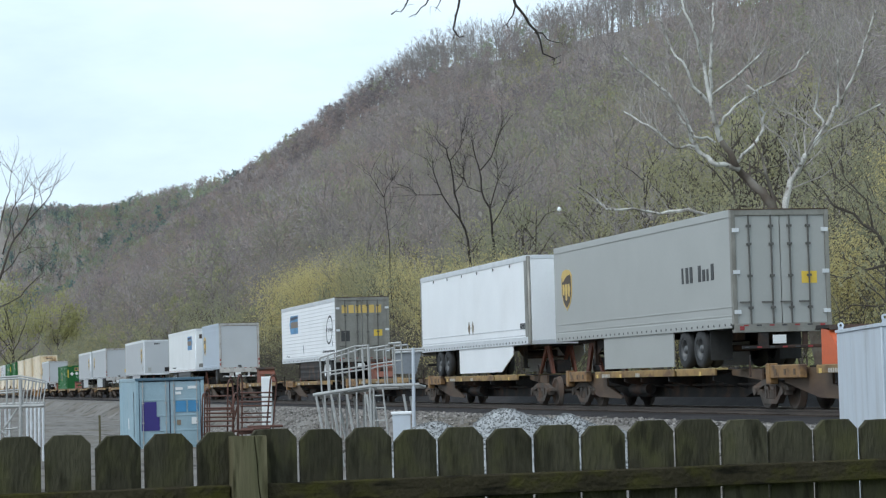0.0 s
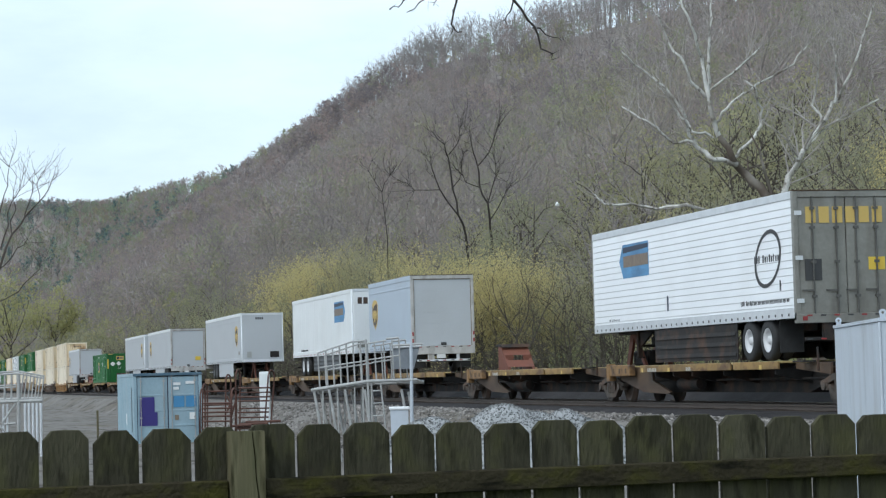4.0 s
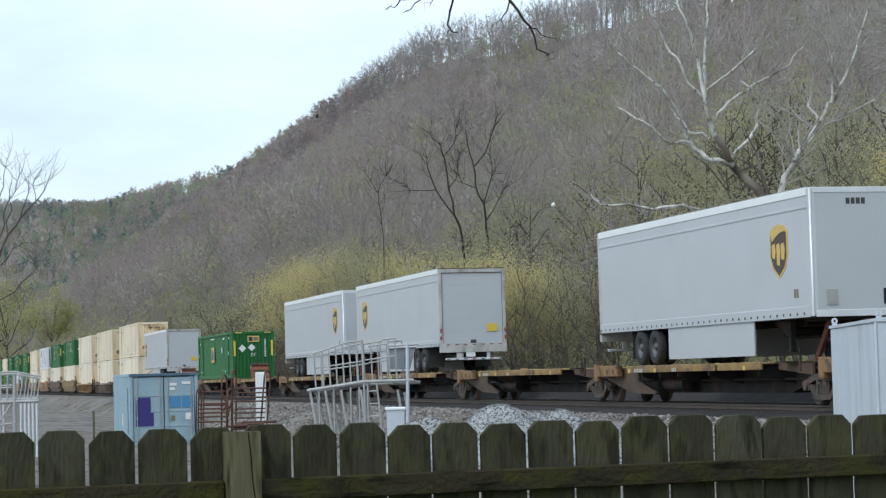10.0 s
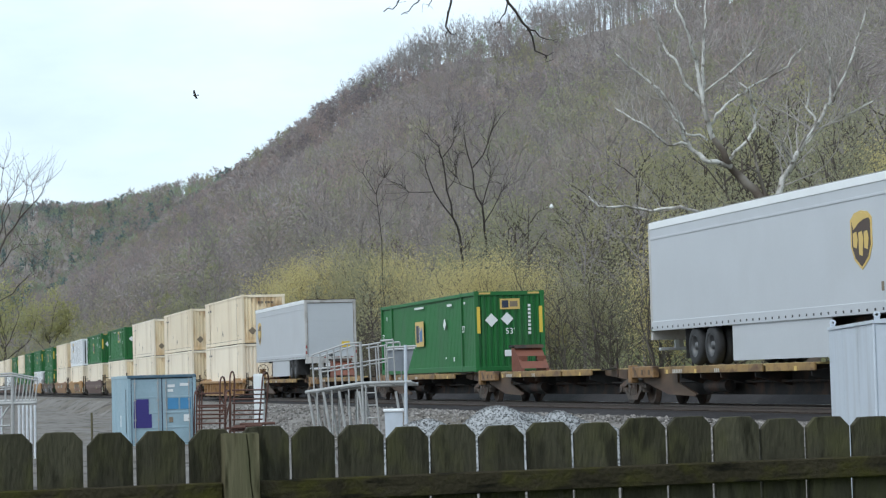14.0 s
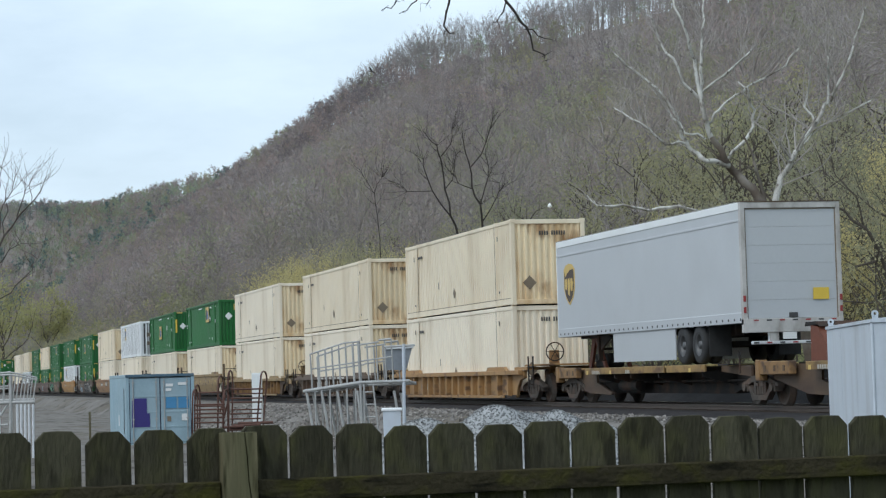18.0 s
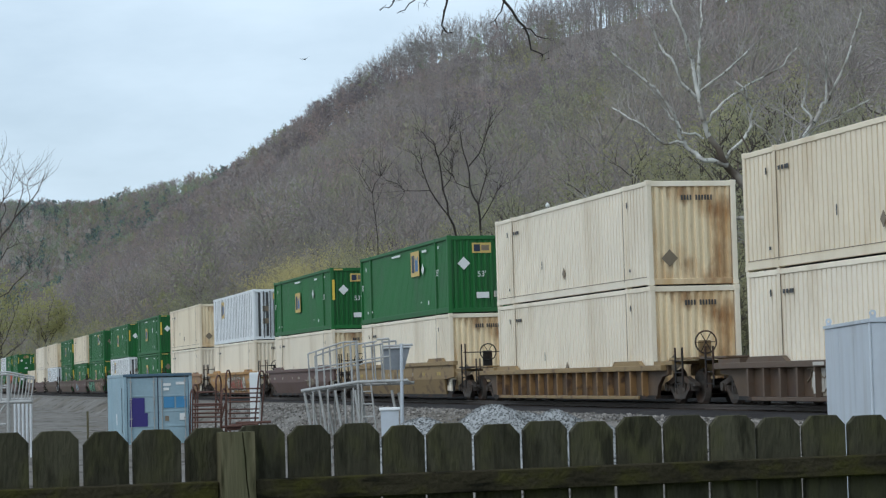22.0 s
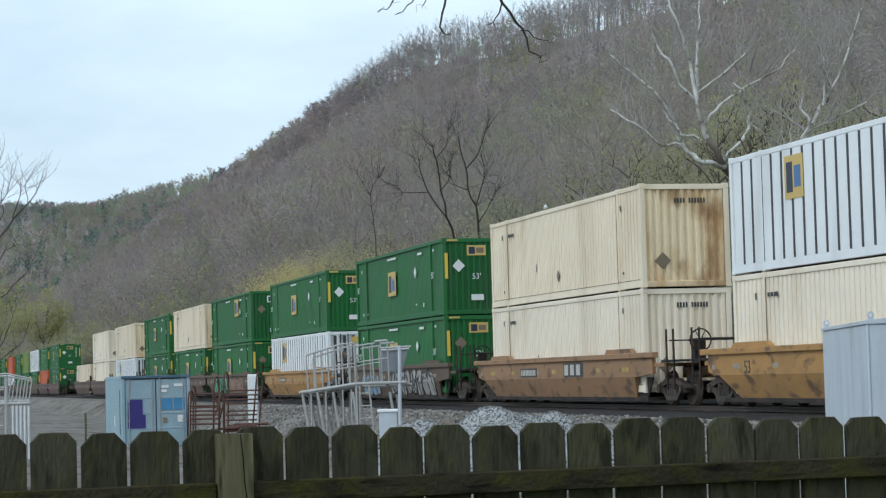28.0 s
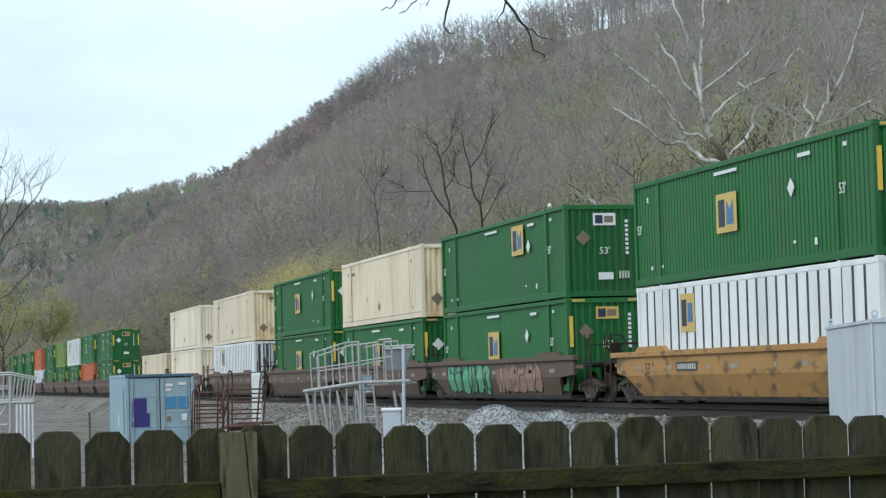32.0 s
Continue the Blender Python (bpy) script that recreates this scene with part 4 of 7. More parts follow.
def container(s, z, paint, look_of="corrugated", end=None, label="", marks=True, L=16.15, white_sign=False, alt=0, smooth_side=False, diamond="mark_white", sign_x=7.3):
    """A 53-foot container, its base at z. Panels, posts, rails, door end and marks are parts."""
    W, H = 2.59, 2.845
    key = (paint, look_of, end, marks, L, white_sign, alt, diamond, sign_x)
    if key in BOX:
        ob = copy_thing(BOX[key], pose(s, NEAR, z))
        if label:
            tagged(ob, label)
        return run_at(ob, s, z)
    t = thing("container", label, "container", "containers on the train", pose(s, NEAR, z))
    end = end or paint
    deep, pitch = {"corrugated": (0.05, 0.27), "ribbed": (0.07, 0.62), "fine": (0.007, 0.22), "shallow": (0.028, 0.24)}[look_of]
    for y, o in ((0.055, -1), (W - 0.055, 1)):
        g = Geo()
        v, f = corrugated_side(L - 0.3, 0.2, H - 0.13, 0, deep, pitch, o, 0.17 if look_of == "ribbed" else 0.19)
        g.add([(x + 0.15, yy + y - o * 0.02, zz) for x, yy, zz in v], f)
        part("side_panel", g, paint, t)
        g = Geo().box(0.12, L - 0.12, min(y - o * 0.025, y - o * 0.05), max(y - o * 0.025, y - o * 0.05), 0.19, H - 0.12)
        part("inner_wall", g, paint, t)
        for z0, z1 in ((0.0, 0.2), (H - 0.13, H)):
            part("side_rail", Geo().box(0.1, L - 0.1, min(y + o * 0.055, y - o * 0.05), max(y + o * 0.055, y - o * 0.05), z0, z1, 0.012), paint, t)
    # posts at the corners and at the 40-foot lifting points, with their castings
    for x in (0.0, 1.98, L - 2.14, L - 0.16):
        for y0 in (-0.004, W - 0.146):
            g = Geo().box(x, x + 0.16, y0, y0 + 0.15, 0.0, H, 0.012)
            for z0 in (-0.02, H - 0.11):
                g.box(x - 0.008, x + 0.168, y0 - 0.008, y0 + 0.158, z0, z0 + 0.13, 0.01)
            part("post", g, paint, t)
    if look_of == "ribbed":
        # dark strips inside the grooves paint the shade of their walls
        for i in range(1, int((L - 0.3) / pitch)):
            x = 0.15 + (i + 0.085) * (L - 0.3) / int((L - 0.3) / pitch)
            part("seam", Geo().box(x - 0.05, x + 0.05, 0.003, 0.073, 0.21, H - 0.14), "mark_dark", t, "dark strip painting the shade in a groove between white panels")
    part("roof", Geo().box(0.08, L - 0.08, 0.06, W - 0.06, H - 0.05, H - 0.008, 0.01), paint, t)
    part("floor_frame", Geo().box(0.1, L - 0.1, 0.1, W - 0.1, 0.06, 0.2), "under", t)
    # ends: closed corrugated end forward, flat end behind
    g = Geo()
    v, f = corrugated_side(W - 0.3, 0.14, H - 0.14, 0, 0.055, (W - 0.3) / (10 if look_of != "ribbed" else 5), 1)
    g.add([(L - 0.09 + yy, 0.15 + x, zz) for x, yy, zz in v], f)
    g2 = g
    part("inner_end", Geo().box(L - 0.14, L - 0.095, 0.14, W - 0.14, 0.14, H - 0.14), end, t)
    part("end_wall", g2, end, t, "upright ribs, streaked with rust" if end == "cream_end" else "")
    for z0, z1 in ((0.0, 0.16), (H - 0.15, H)):
        part("end_sill", Geo().box(L - 0.14, L - 0.01, 0.12, W - 0.12, z0, z1, 0.01), paint if z0 > 1 else end, t)
    part("back_wall", Geo().box(0.02, 0.08, 0.12, W - 0.12, 0.02, H - 0.02), paint, t)
    e = L + 0.0
    if marks == "green":
        dx = 11.55 if sign_x < 9 else 12.05
        sz = 1.54 if sign_x < 9 else 2.08
        sign = part("sign_panel", Geo().box(sign_x - 0.72, sign_x + 0.72, -0.012, -0.004, sz - 0.49, sz + 0.49), "gold", t, "gold sign panel with dark figure")
        part("sign_figure", Geo().box(sign_x - 0.54, sign_x - 0.1, -0.018, -0.012, sz - 0.34, sz + 0.34), "navy", sign, "plain dark block")
        part("sign_bar", Geo().prism([(sign_x + 0.02, sz - 0.3), (sign_x + 0.5, sz - 0.3), (sign_x + 0.5, sz + 0.3), (sign_x + 0.26, sz + 0.08), (sign_x + 0.02, sz + 0.3)], "y", -0.018, -0.012), "blue", sign)
        part("placard", Geo().prism([(dx, 1.58), (dx + 0.22, 1.80), (dx, 2.02), (dx - 0.22, 1.80)], "y", -0.014, -0.002), "mark_white", t, "white diamond placard")
        g = Geo()
        for x0, x1, z0, z1 in ((6.5, 8.1, 2.52, 2.6), (12.0, 12.75, 2.45, 2.54), (1.4, 1.55, 0.4, 0.5), (2.3, 2.42, 0.42, 0.5), (12.85, 13.0, 0.4, 0.56), (11.6, 11.73, 0.5, 0.57), (1.2, 1.32, 2.25, 2.4), (14.6, 14.8, 2.45, 2.54)):
            part("letter_bar", Geo().box(x0, x1, -0.012, -0.003, z0, z1), "mark_white", t)
        for x, zz in ((0.3, 1.43), (14.3, 1.43)):
            fd = part("length_mark", text_mesh("53'", 0.34, "mark_white"), None, t, "white 53' length mark")
            fd.location = (x, -0.012, zz)
        # the end
        sign = part("sign_panel", Geo().box(e - 0.03, e - 0.015, 0.95, 1.68, 2.2, 2.58), "mark_white" if white_sign else "gold", t)
        part("sign_figure", Geo().box(e - 0.015, e - 0.008, 1.02, 1.26, 2.26, 2.52), "navy", sign)
        part("sign_bar", Geo().box(e - 0.015, e - 0.008, 1.31, 1.6, 2.29, 2.49), "mark_grey", sign)
        dy = 0.62
        part("placard", Geo().prism([(dy - 0.24, 1.82), (dy, 2.06), (dy + 0.24, 1.82), (dy, 1.58)], "x", e - 0.03, e - 0.012), diamond, t, "diamond placard")
        if alt == 2:
            part("placard", Geo().prism([(dy + 0.35, 1.86), (dy + 0.58, 2.09), (dy + 0.81, 1.86), (dy + 0.58, 1.63)], "x", e - 0.03, e - 0.012), diamond, t, "diamond placard")
        fd = part("length_mark", text_mesh("53'", 0.30, "mark_white"), None, t, "white 53' length mark")
        fd.matrix_local = pose(e - 0.012, 1.12, 1.32, 0, 0, 90)
        g = Geo().box(e - 0.03, e - 0.012, 1.08, 1.56, 0.52, 0.74)
        part("data_plate", g, "mark_white", t, "white data plate")
        g = Geo()
        for i in range(8):
            part("letter_bar", Geo().box(e - 0.03, e - 0.012, 1.98, 2.08, 2.28 - i * 0.14, 2.37 - i * 0.14), "mark_white", t)
        for i in range(4 if not alt else 0):
            part("letter_bar", Geo().box(e - 0.03, e - 0.012, 1.75 + i * 0.09, 1.81 + i * 0.09, 0.55, 0.78), "mark_grey2", t)
        if alt:
            part("warning_strip", Geo().box(e - 0.015, e + 0.002, 0.08, 0.2, 1.35, 2.3), "yellow", t, "yellow hazard strip")
            part("warning_strip", Geo().box(e - 0.015, e + 0.002, W - 0.2, W - 0.08, 1.35, 2.3), "yellow", t, "yellow hazard strip")
            for y in (0.18, W - 0.6):
                part("hazard_stripe", Geo().box(e - 0.02, e - 0.002, y, y + 0.42, H - 0.1, H - 0.03), "gold", t, "small hazard stripe")
    elif marks == "cream":
        for x in (2.15, L - 2.17):
            part("seam", Geo().box(x, x + 0.022, -0.008, 0.002, 0.16, H - 0.12), "mark_grey", t, "dark upright joint beside the post")
        part("seam", Geo().box(0.2, L - 0.2, -0.0065, 0.0, 0.205, 0.225), "mark_grey", t, "dark joint over the bottom rail")
        for x0, x1, z0, z1 in ((2.3, 2.42, 2.26, 2.36), (2.5, 2.62, 2.26, 2.36), (2.7, 2.95, 2.26, 2.36), (1.5, 1.58, 2.22, 2.38), (L - 1.8, L - 1.72, 2.22, 2.38), (5.6, 5.64, 0.95, 1.2), (1.6, 1.7, 0.42, 0.5), (L - 1.7, L - 1.6, 0.42, 0.5)):
            part("letter_bar", Geo().box(x0, x1, -0.012, -0.003, z0, z1), "mark_dark", t)
        part("placard", Geo().prism([(8.05, 0.52), (8.21, 0.7), (8.05, 0.88), (7.89, 0.7)], "y", -0.016, -0.002), "mark_grey", t, "faded diamond placard")
        part("placard", Geo().prism([(0.62 - 0.24, 0.72), (0.62, 0.96), (0.62 + 0.24, 0.72), (0.62, 0.48)], "x", e - 0.035, e - 0.022), "mark_grey", t, "faded diamond placard")
        g = Geo()
        for i in range(11):
            if i != 4:
                part("letter_bar", Geo().box(e - 0.035, e - 0.024, 1.0 + i * 0.085, 1.05 + i * 0.085, 2.32, 2.46), "mark_dark", t)
    elif marks == "ribbed":
        sign = part("sign_panel", Geo().box(3.6, 4.7, -0.012, -0.004, 1.55, 2.55), "gold", t, "gold sign panel with dark figure")
        part("sign_figure", Geo().box(3.72, 4.08, -0.018, -0.012, 1.7, 2.4), "navy", sign)
        part("sign_bar", Geo().box(4.18, 4.56, -0.018, -0.012, 1.8, 2.3), "blue", sign)
        g = Geo()
        for y in (0.36, 0.82, 1.24, 1.68, 2.1):
            part("end_stripe", Geo().box(e - 0.04, e - 0.014, y - 0.07, y + 0.07, 0.18, H - 0.18), "mark_dark", t, "dark upright stripe")
        for y in (0.62, 0.98, 1.6, 1.96):
            g.tube((e - 0.01, y, 0.1), (e - 0.01, y, H - 0.1), 0.03, n=6)
            part("lock_rod", g, "mark_dark", t)
            g = Geo()
        part("sign_panel", Geo().box(e - 0.03, e - 0.012, 1.15, 1.6, 2.3, 2.6), "gold", t)
        g = Geo()
        for z0 in (0.9, 1.6):
            for y in (0.55, 1.55):
                part("data_plate", Geo().box(e - 0.03, e - 0.008, y, y + 0.34, z0, z0 + 0.3), "mark_grey", t)
    BOX[key] = t
    return run_at(t, s, z)


heights = {}


def run_at(ob, s, z):
    heights[ob.name] = z
    return run(ob, s)


def painted(outline, level):
    """An outline cut at a level into the piece above it and the piece below."""
    out = []
    for sign in (1, -1):
        piece = []
        for (u0, h0), (u1, h1) in zip(outline, outline[1:] + outline[:1]):
            if (h0 - level) * sign >= 0:
                piece.append((u0, h0))
            if (h0 - level) * (h1 - level) < 0:
                q = (level - h0) / (h1 - h0)
                piece.append((u0 + (u1 - u0) * q, level))
        if len(piece) > 2:
            out.append(piece)
    return out


def well_car(s, kind, paint, left=3.62, right=3.62, left_truck=True, right_truck=True, graffiti=()):
    """A well car round the box that starts at s; couplers lie `left` and `right` metres beyond the box."""
    L = 16.15
    car = thing("well_car", {"ribbed": "rust-brown well railcar with upright side stakes", "smooth": "dirty painted well railcar with smooth deep sides"}[kind], "railcar", "well cars of the train", at_train(s))
    top = 1.05 if kind == "ribbed" else 1.45

    def on_side(h):
        """The near side's face at a height."""
        return -1.46 + (0.26 * max(0.0, 0.80 - h) if kind == "smooth" else 0.105)

    for y in (-1, 1):
        o = y * 1.46
        lo, hi = (min(o, o - y * 0.1), max(o, o - y * 0.1))
        g = Geo()
        if kind == "ribbed":
            lo, hi = lo - y * 0.11, hi - y * 0.11
            g.prism([(-0.6, 0.17), (L + 0.4, 0.17), (L + 0.55, 0.5), (L + 0.9, 0.74), (L + 1.4, 0.8), (L + 1.4, 1.05), (-1.9, 1.05), (-1.9, 0.8), (-1.1, 0.74)], "y", lo, hi)
        else:
            g.prism([(L - 0.3, 0.80), (L + 1.1, 0.88), (L + 1.1, top), (-1.5, top), (-1.5, 0.88), (-0.9, 0.80)], "y", lo, hi)
            inn, foot = o - y * 0.1, o - y * 0.17
            g.add([(-0.75, o - y * 0.004, 0.80), (L - 0.45, o - y * 0.004, 0.80), (L - 0.75, foot, 0.16), (0.55, foot, 0.16), (-0.75, inn, 0.80), (L - 0.45, inn, 0.80), (L - 0.75, foot - y * 0.06, 0.16), (0.55, foot - y * 0.06, 0.16)],
                  [(0, 1, 2, 3), (7, 6, 5, 4), (0, 4, 5, 1), (1, 5, 6, 2), (2, 6, 7, 3), (3, 7, 4, 0)])
        # the darker sheet colour paints in the shade of the recess between stakes
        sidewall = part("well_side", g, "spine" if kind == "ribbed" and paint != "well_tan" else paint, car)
        part("top_chord", Geo().box(-1.9, L + 1.3, min(o - y * 0.11, o + y * 0.07), max(o - y * 0.11, o + y * 0.07), top - 0.14, top + 0.01, 0.012), paint, sidewall)
        sunk = y * 0.04 if kind == "ribbed" else y * 0.17
        part("bottom_chord", Geo().box(0.5, L - 0.8, min(o - sunk, o - sunk + y * 0.06), max(o - sunk, o - sunk + y * 0.06), 0.13, 0.23, 0.012), paint, sidewall)
        if kind == "ribbed":
            stakes = (0.3, 1.85, 3.35, 4.33, 5.31, 6.29, 7.27, 8.25, 9.23, 10.21, 11.19, 12.17, 13.15, 14.65, 16.0) if paint == "well_tan" else tuple(0.35 + i * 1.03 for i in range(16))
            if paint == "well_tan" and y < 0:
                part("number_panel", Geo().box(3.5, 4.2, o + 0.104, o + 0.109, 0.42, 0.66), "worn_pale", sidewall, "worn stencil panel")
                part("number_panel", Geo().box(2.5, 3.1, o + 0.104, o + 0.109, 0.42, 0.66), "logo_brown", sidewall, "worn dark stencil panel")
            for i, x in enumerate(stakes):
                part("stake", Geo().prism([(o - y * 0.11, 0.2), (o + y * 0.05, 0.24), (o + y * 0.05, 0.9), (o - y * 0.11, 0.95)], "x", x - 0.055, x + 0.055), "end_yellow" if paint == "well_ochre" else paint, sidewall)
                if y < 0 and any(x0 < x < x1 for x0, x1, *_ in graffiti):
                    part("painted_patch", Geo().box(x - 0.05, x + 0.05, o - 0.056, o - 0.051, 0.26 + 0.05 * (i % 3), 0.80 + 0.03 * (i % 4)), "mark_grey2", sidewall, "pale spray paint on a stake")
                    h = (0.2, 0.42, 0.3, 0.5)[i % 4]
                    part("painted_patch", Geo().prism([(x + 0.1, 0.25), (x + 0.95, 0.25), (x + 0.93, 0.25 + h), (x + 0.6, 0.2 + h * 0.7), (x + 0.4, 0.22 + h * 0.5), (x + 0.1, 0.3 + h * 0.8)], "y", o + 0.104, o + 0.109), "worn_pale", sidewall, "pale spray paint between the stakes")
                    part("painted_stroke", Geo().path([(x + 0.15, o + 0.106, 0.35), (x + 0.3, o + 0.106, 0.85), (x + 0.55, o + 0.106, 0.9), (x + 0.6, o + 0.106, 0.5), (x + 0.85, o + 0.106, 0.4)], 0.03, 0.025, 4), "mark_grey2", sidewall)
                    part("painted_letter", Geo().box(x, x + 0.62, o - 0.076, o - 0.071, top - 0.11, top - 0.03), "mark_grey2", sidewall)
        else:
            for x, wide, key in ((-1.2, 0.22, "mark_grey2"), (0.25, 0.5, "yellow"), (2.9, 0.3, "gold"), (5.9, 0.22, "mark_grey2"), (7.6, 0.55, "yellow"), (10.4, 0.2, "mark_grey2"), (12.2, 0.35, "gold"), (14.6, 0.6, "yellow")):
                key = key if paint in ("well_ochre", "well_brown") else "mark_grey2"
                part("reflector", Geo().box(x, x + wide, o + y * 0.003 if y > 0 else o - 0.009, o + 0.009 if y > 0 else o - 0.003, 0.95, 1.07), "worn_yellow" if key != "mark_grey2" else "worn_pale", sidewall, "worn reflective patch")
            for x0, x1, z0, z1, n in {"well_brown": ((4.0, 5.9, 0.86, 1.14, 10), (8.9, 10.9, 0.84, 1.26, 3)), "well_yellow": ((3.6, 5.2, 0.9, 1.14, 9),)}.get(paint, ()) if not graffiti else ():
                g = Geo().box(x0, x1, o + y * 0.004 if y > 0 else o - 0.012, o + 0.012 if y > 0 else o - 0.004, z0, z1)
                part("number_panel", g, "mark_dark", sidewall, "dark stencil panel with pale bars")
                g, w = Geo(), (x1 - x0 - 0.16) / n
                for i in range(n):
                    xa = x0 + 0.1 + i * w
                    ya, yb = (o + 0.012, o + 0.018) if y > 0 else (o - 0.018, o - 0.012)
                    part("stencil_bar", Geo().box(xa, xa + w * 0.62, ya, yb, z0 + 0.05, z1 - 0.05), "mark_grey2", sidewall)
            if paint == "well_yellow" and y < 0:
                fd = part("stencil", text_mesh("53", 0.55, "mark_dark"), None, sidewall, "dark stencilled 53")
                fd.location = (1.0, o - 0.006, 0.84)
                fd.scale = (0.8, 1, 0.8)
        if kind == "smooth":
            for xs in ((-0.9, 0.62), (L - 0.85, L + 0.5)):
                part("end_web", Geo().prism([(xs[0], 0.78), (xs[1], 0.78), (xs[1] - (0 if xs[0] < 0 else 0.5), 0.2), (xs[0] + (0.7 if xs[0] < 0 else 0), 0.2)], "y", o - y * 0.235 - 0.02, o - y * 0.235 + 0.02), "under", sidewall, "grimy recessed end web")
        # guide plates for the box
        for x in (0.1, L - 3.2):
            part("box_guide", Geo().prism([(x, top), (x + 2.6, top), (x + 2.3, top + 0.14), (x + 0.2, top + 0.14)], "y", o - 0.14 if y > 0 else o + 0.02, o - 0.02 if y > 0 else o + 0.14), paint, sidewall)
        if y < 0:
            for gi, (x0, x1, z0, z1, key) in enumerate(graffiti):
                rnd = random.Random(gi * 7 + int(x0 * 10))
                n = max(2, round((x1 - x0) / 0.95))
                w = (x1 - x0) / n
                for i in range(n):
                    cx, cz = x0 + (i + 0.5) * w + rnd.uniform(-0.08, 0.08), (z0 + z1) / 2 + rnd.uniform(-0.05, 0.05)
                    rx, rz, lean = w * rnd.uniform(0.5, 0.62), (z1 - z0) / 2 * rnd.uniform(0.85, 1.05), rnd.uniform(-0.25, 0.25)
                    pts = []
                    for q in range(16):
                        an = 6.2832 * q / 16
                        c, sn = math.cos(an), math.sin(an)
                        bump = 1 + rnd.uniform(-0.14, 0.14)
                        u = math.copysign(abs(c) ** 0.6, c) * rx * bump
                        h = math.copysign(abs(sn) ** 0.6, sn) * rz * bump
                        pts.append((cx + u + lean * h, min(top - 0.16, max(0.26, cz + h))))
                    lift = 0.005 + 0.003 * (i % 2) + 0.004 * gi
                    g = Geo()
                    for sheet in painted(pts, 0.80):
                        m = len(sheet)
                        g.add([(u, on_side(h) - lift, h) for u, h in sheet] + [(u, on_side(h) - lift + 0.003, h) for u, h in sheet], [tuple(range(m)), tuple(range(2 * m - 1, m - 1, -1))])
                    letter = part("painted_letter", g, key, sidewall, "spray-painted rounded shape")
                    dark = "mark_dark" if key in ("scrawl_green", "scrawl_white") else "mark_grey"
                    ring = pts + pts[:1]
                    part("painted_outline", Geo().path([(u, on_side(h) - lift - 0.003, h) for u, h in ring], 0.02, 0.02, 4), dark, letter, "dark outline")
                    for k in range(3):
                        line, ux, uz = [], cx + rnd.uniform(-0.3, 0.1) * rx, cz + rz * rnd.uniform(0.3, 0.7)
                        an = rnd.uniform(0, 6.28)
                        for q in range(7):
                            h = min(top - 0.18, max(0.28, uz))
                            line.append((ux, on_side(h) - lift - 0.004, h))
                            an += rnd.uniform(-1.1, 1.1)
                            ux += math.cos(an) * rx * 0.3
                            uz += math.sin(an) * rz * 0.35
                        part("painted_stroke", Geo().path(line, 0.024, 0.02, 4), dark, letter)
    part("well_floor", Geo().box(-0.6, L + 0.4, -1.38, 1.38, 0.14, 0.24), "under", car)
    for side, reach, has in ((-1, left, left_truck), (1, right, right_truck)):
        x0 = 0 if side < 0 else L
        e = x0 + side * reach
        g = Geo()
        g.box(min(x0 + side * 0.5, e), max(x0 + side * 0.5, e), -0.4, 0.4, 0.74, 1.06, 0.03)
        g.prism([(min(x0 + side * 0.4, x0 + side * 1.9), -1.4), (max(x0 + side * 0.4, x0 + side * 1.9), -1.4), (max(x0 + side * 0.4, x0 + side * 1.9), 1.4), (min(x0 + side * 0.4, x0 + side * 1.9), 1.4)], "z", 1.06, 1.16)
        part("end_sill", g, paint, car)
        walk_way = part("end_platform", Geo().box(min(x0 + side * 1.5, e - side * 0.3), max(x0 + side * 1.5, e - side * 0.3), -1.35, 1.35, 1.18, 1.24, 0.01), paint if kind == "ribbed" else "under", car)
        post_top = 2.05 if kind == "smooth" else 1.5
        g = Geo()
        for z in (0.55, 0.85, 1.15):
            g.tube((x0 + side * 2.2, -1.42, z), (x0 + side * 2.75, -1.42, z), 0.016, n=5)
        for reach_x in (2.2, 2.75):
            g.tube((x0 + side * reach_x, -1.42, 0.45), (x0 + side * reach_x, -1.42, post_top), 0.03, n=6)
            part("grab_post", Geo().tube((x0 + side * reach_x, 1.42, 0.45), (x0 + side * reach_x, 1.42, post_top - 0.05), 0.03, n=6), "under", walk_way)
        if kind == "smooth":
            part("handrail", Geo().tube((x0 + side * 2.2, -1.35, 1.75), (x0 + side * 2.2, 1.35, 1.75), 0.02, n=5), "under", walk_way)
        part("ladder", g, "under", walk_way)
        if has:
            truck_parts(car, x0 + side * (1.5 if reach > 3 else reach))
        if reach > 3:
            part("coupler", Geo().box(min(e - side * 0.3, e + side * 0.1), max(e - side * 0.3, e + side * 0.1), -0.16, 0.16, 0.72, 1.0, 0.04), "truck", car)
    # hand brake wheel at the leading end
    g = Geo()
    bx, bz = (L + 1.65, 1.64) if kind == "ribbed" else (L + 1.9, 1.75)
    n = 18
    for i in range(n):
        a, b = 6.2832 * i / n, 6.2832 * (i + 1) / n
        g.tube((bx, -0.35 + 0.3 * math.cos(a), bz + 0.3 * math.sin(a)), (bx, -0.35 + 0.3 * math.cos(b), bz + 0.3 * math.sin(b)), 0.022, n=5)
    for i in range(6):
        a = 6.2832 * i / 6
        g.tube((bx, -0.35, bz), (bx, -0.35 + 0.3 * math.cos(a), bz + 0.3 * math.sin(a)), 0.014, n=4)
    part("brake_stand", Geo().box(bx - 0.16, bx - 0.04, -0.52, -0.18, 0.95, bz + 0.05, 0.02), paint if kind == "ribbed" else "under", car)
    part("brake_wheel", g, "under", car)
    return run(car, s)


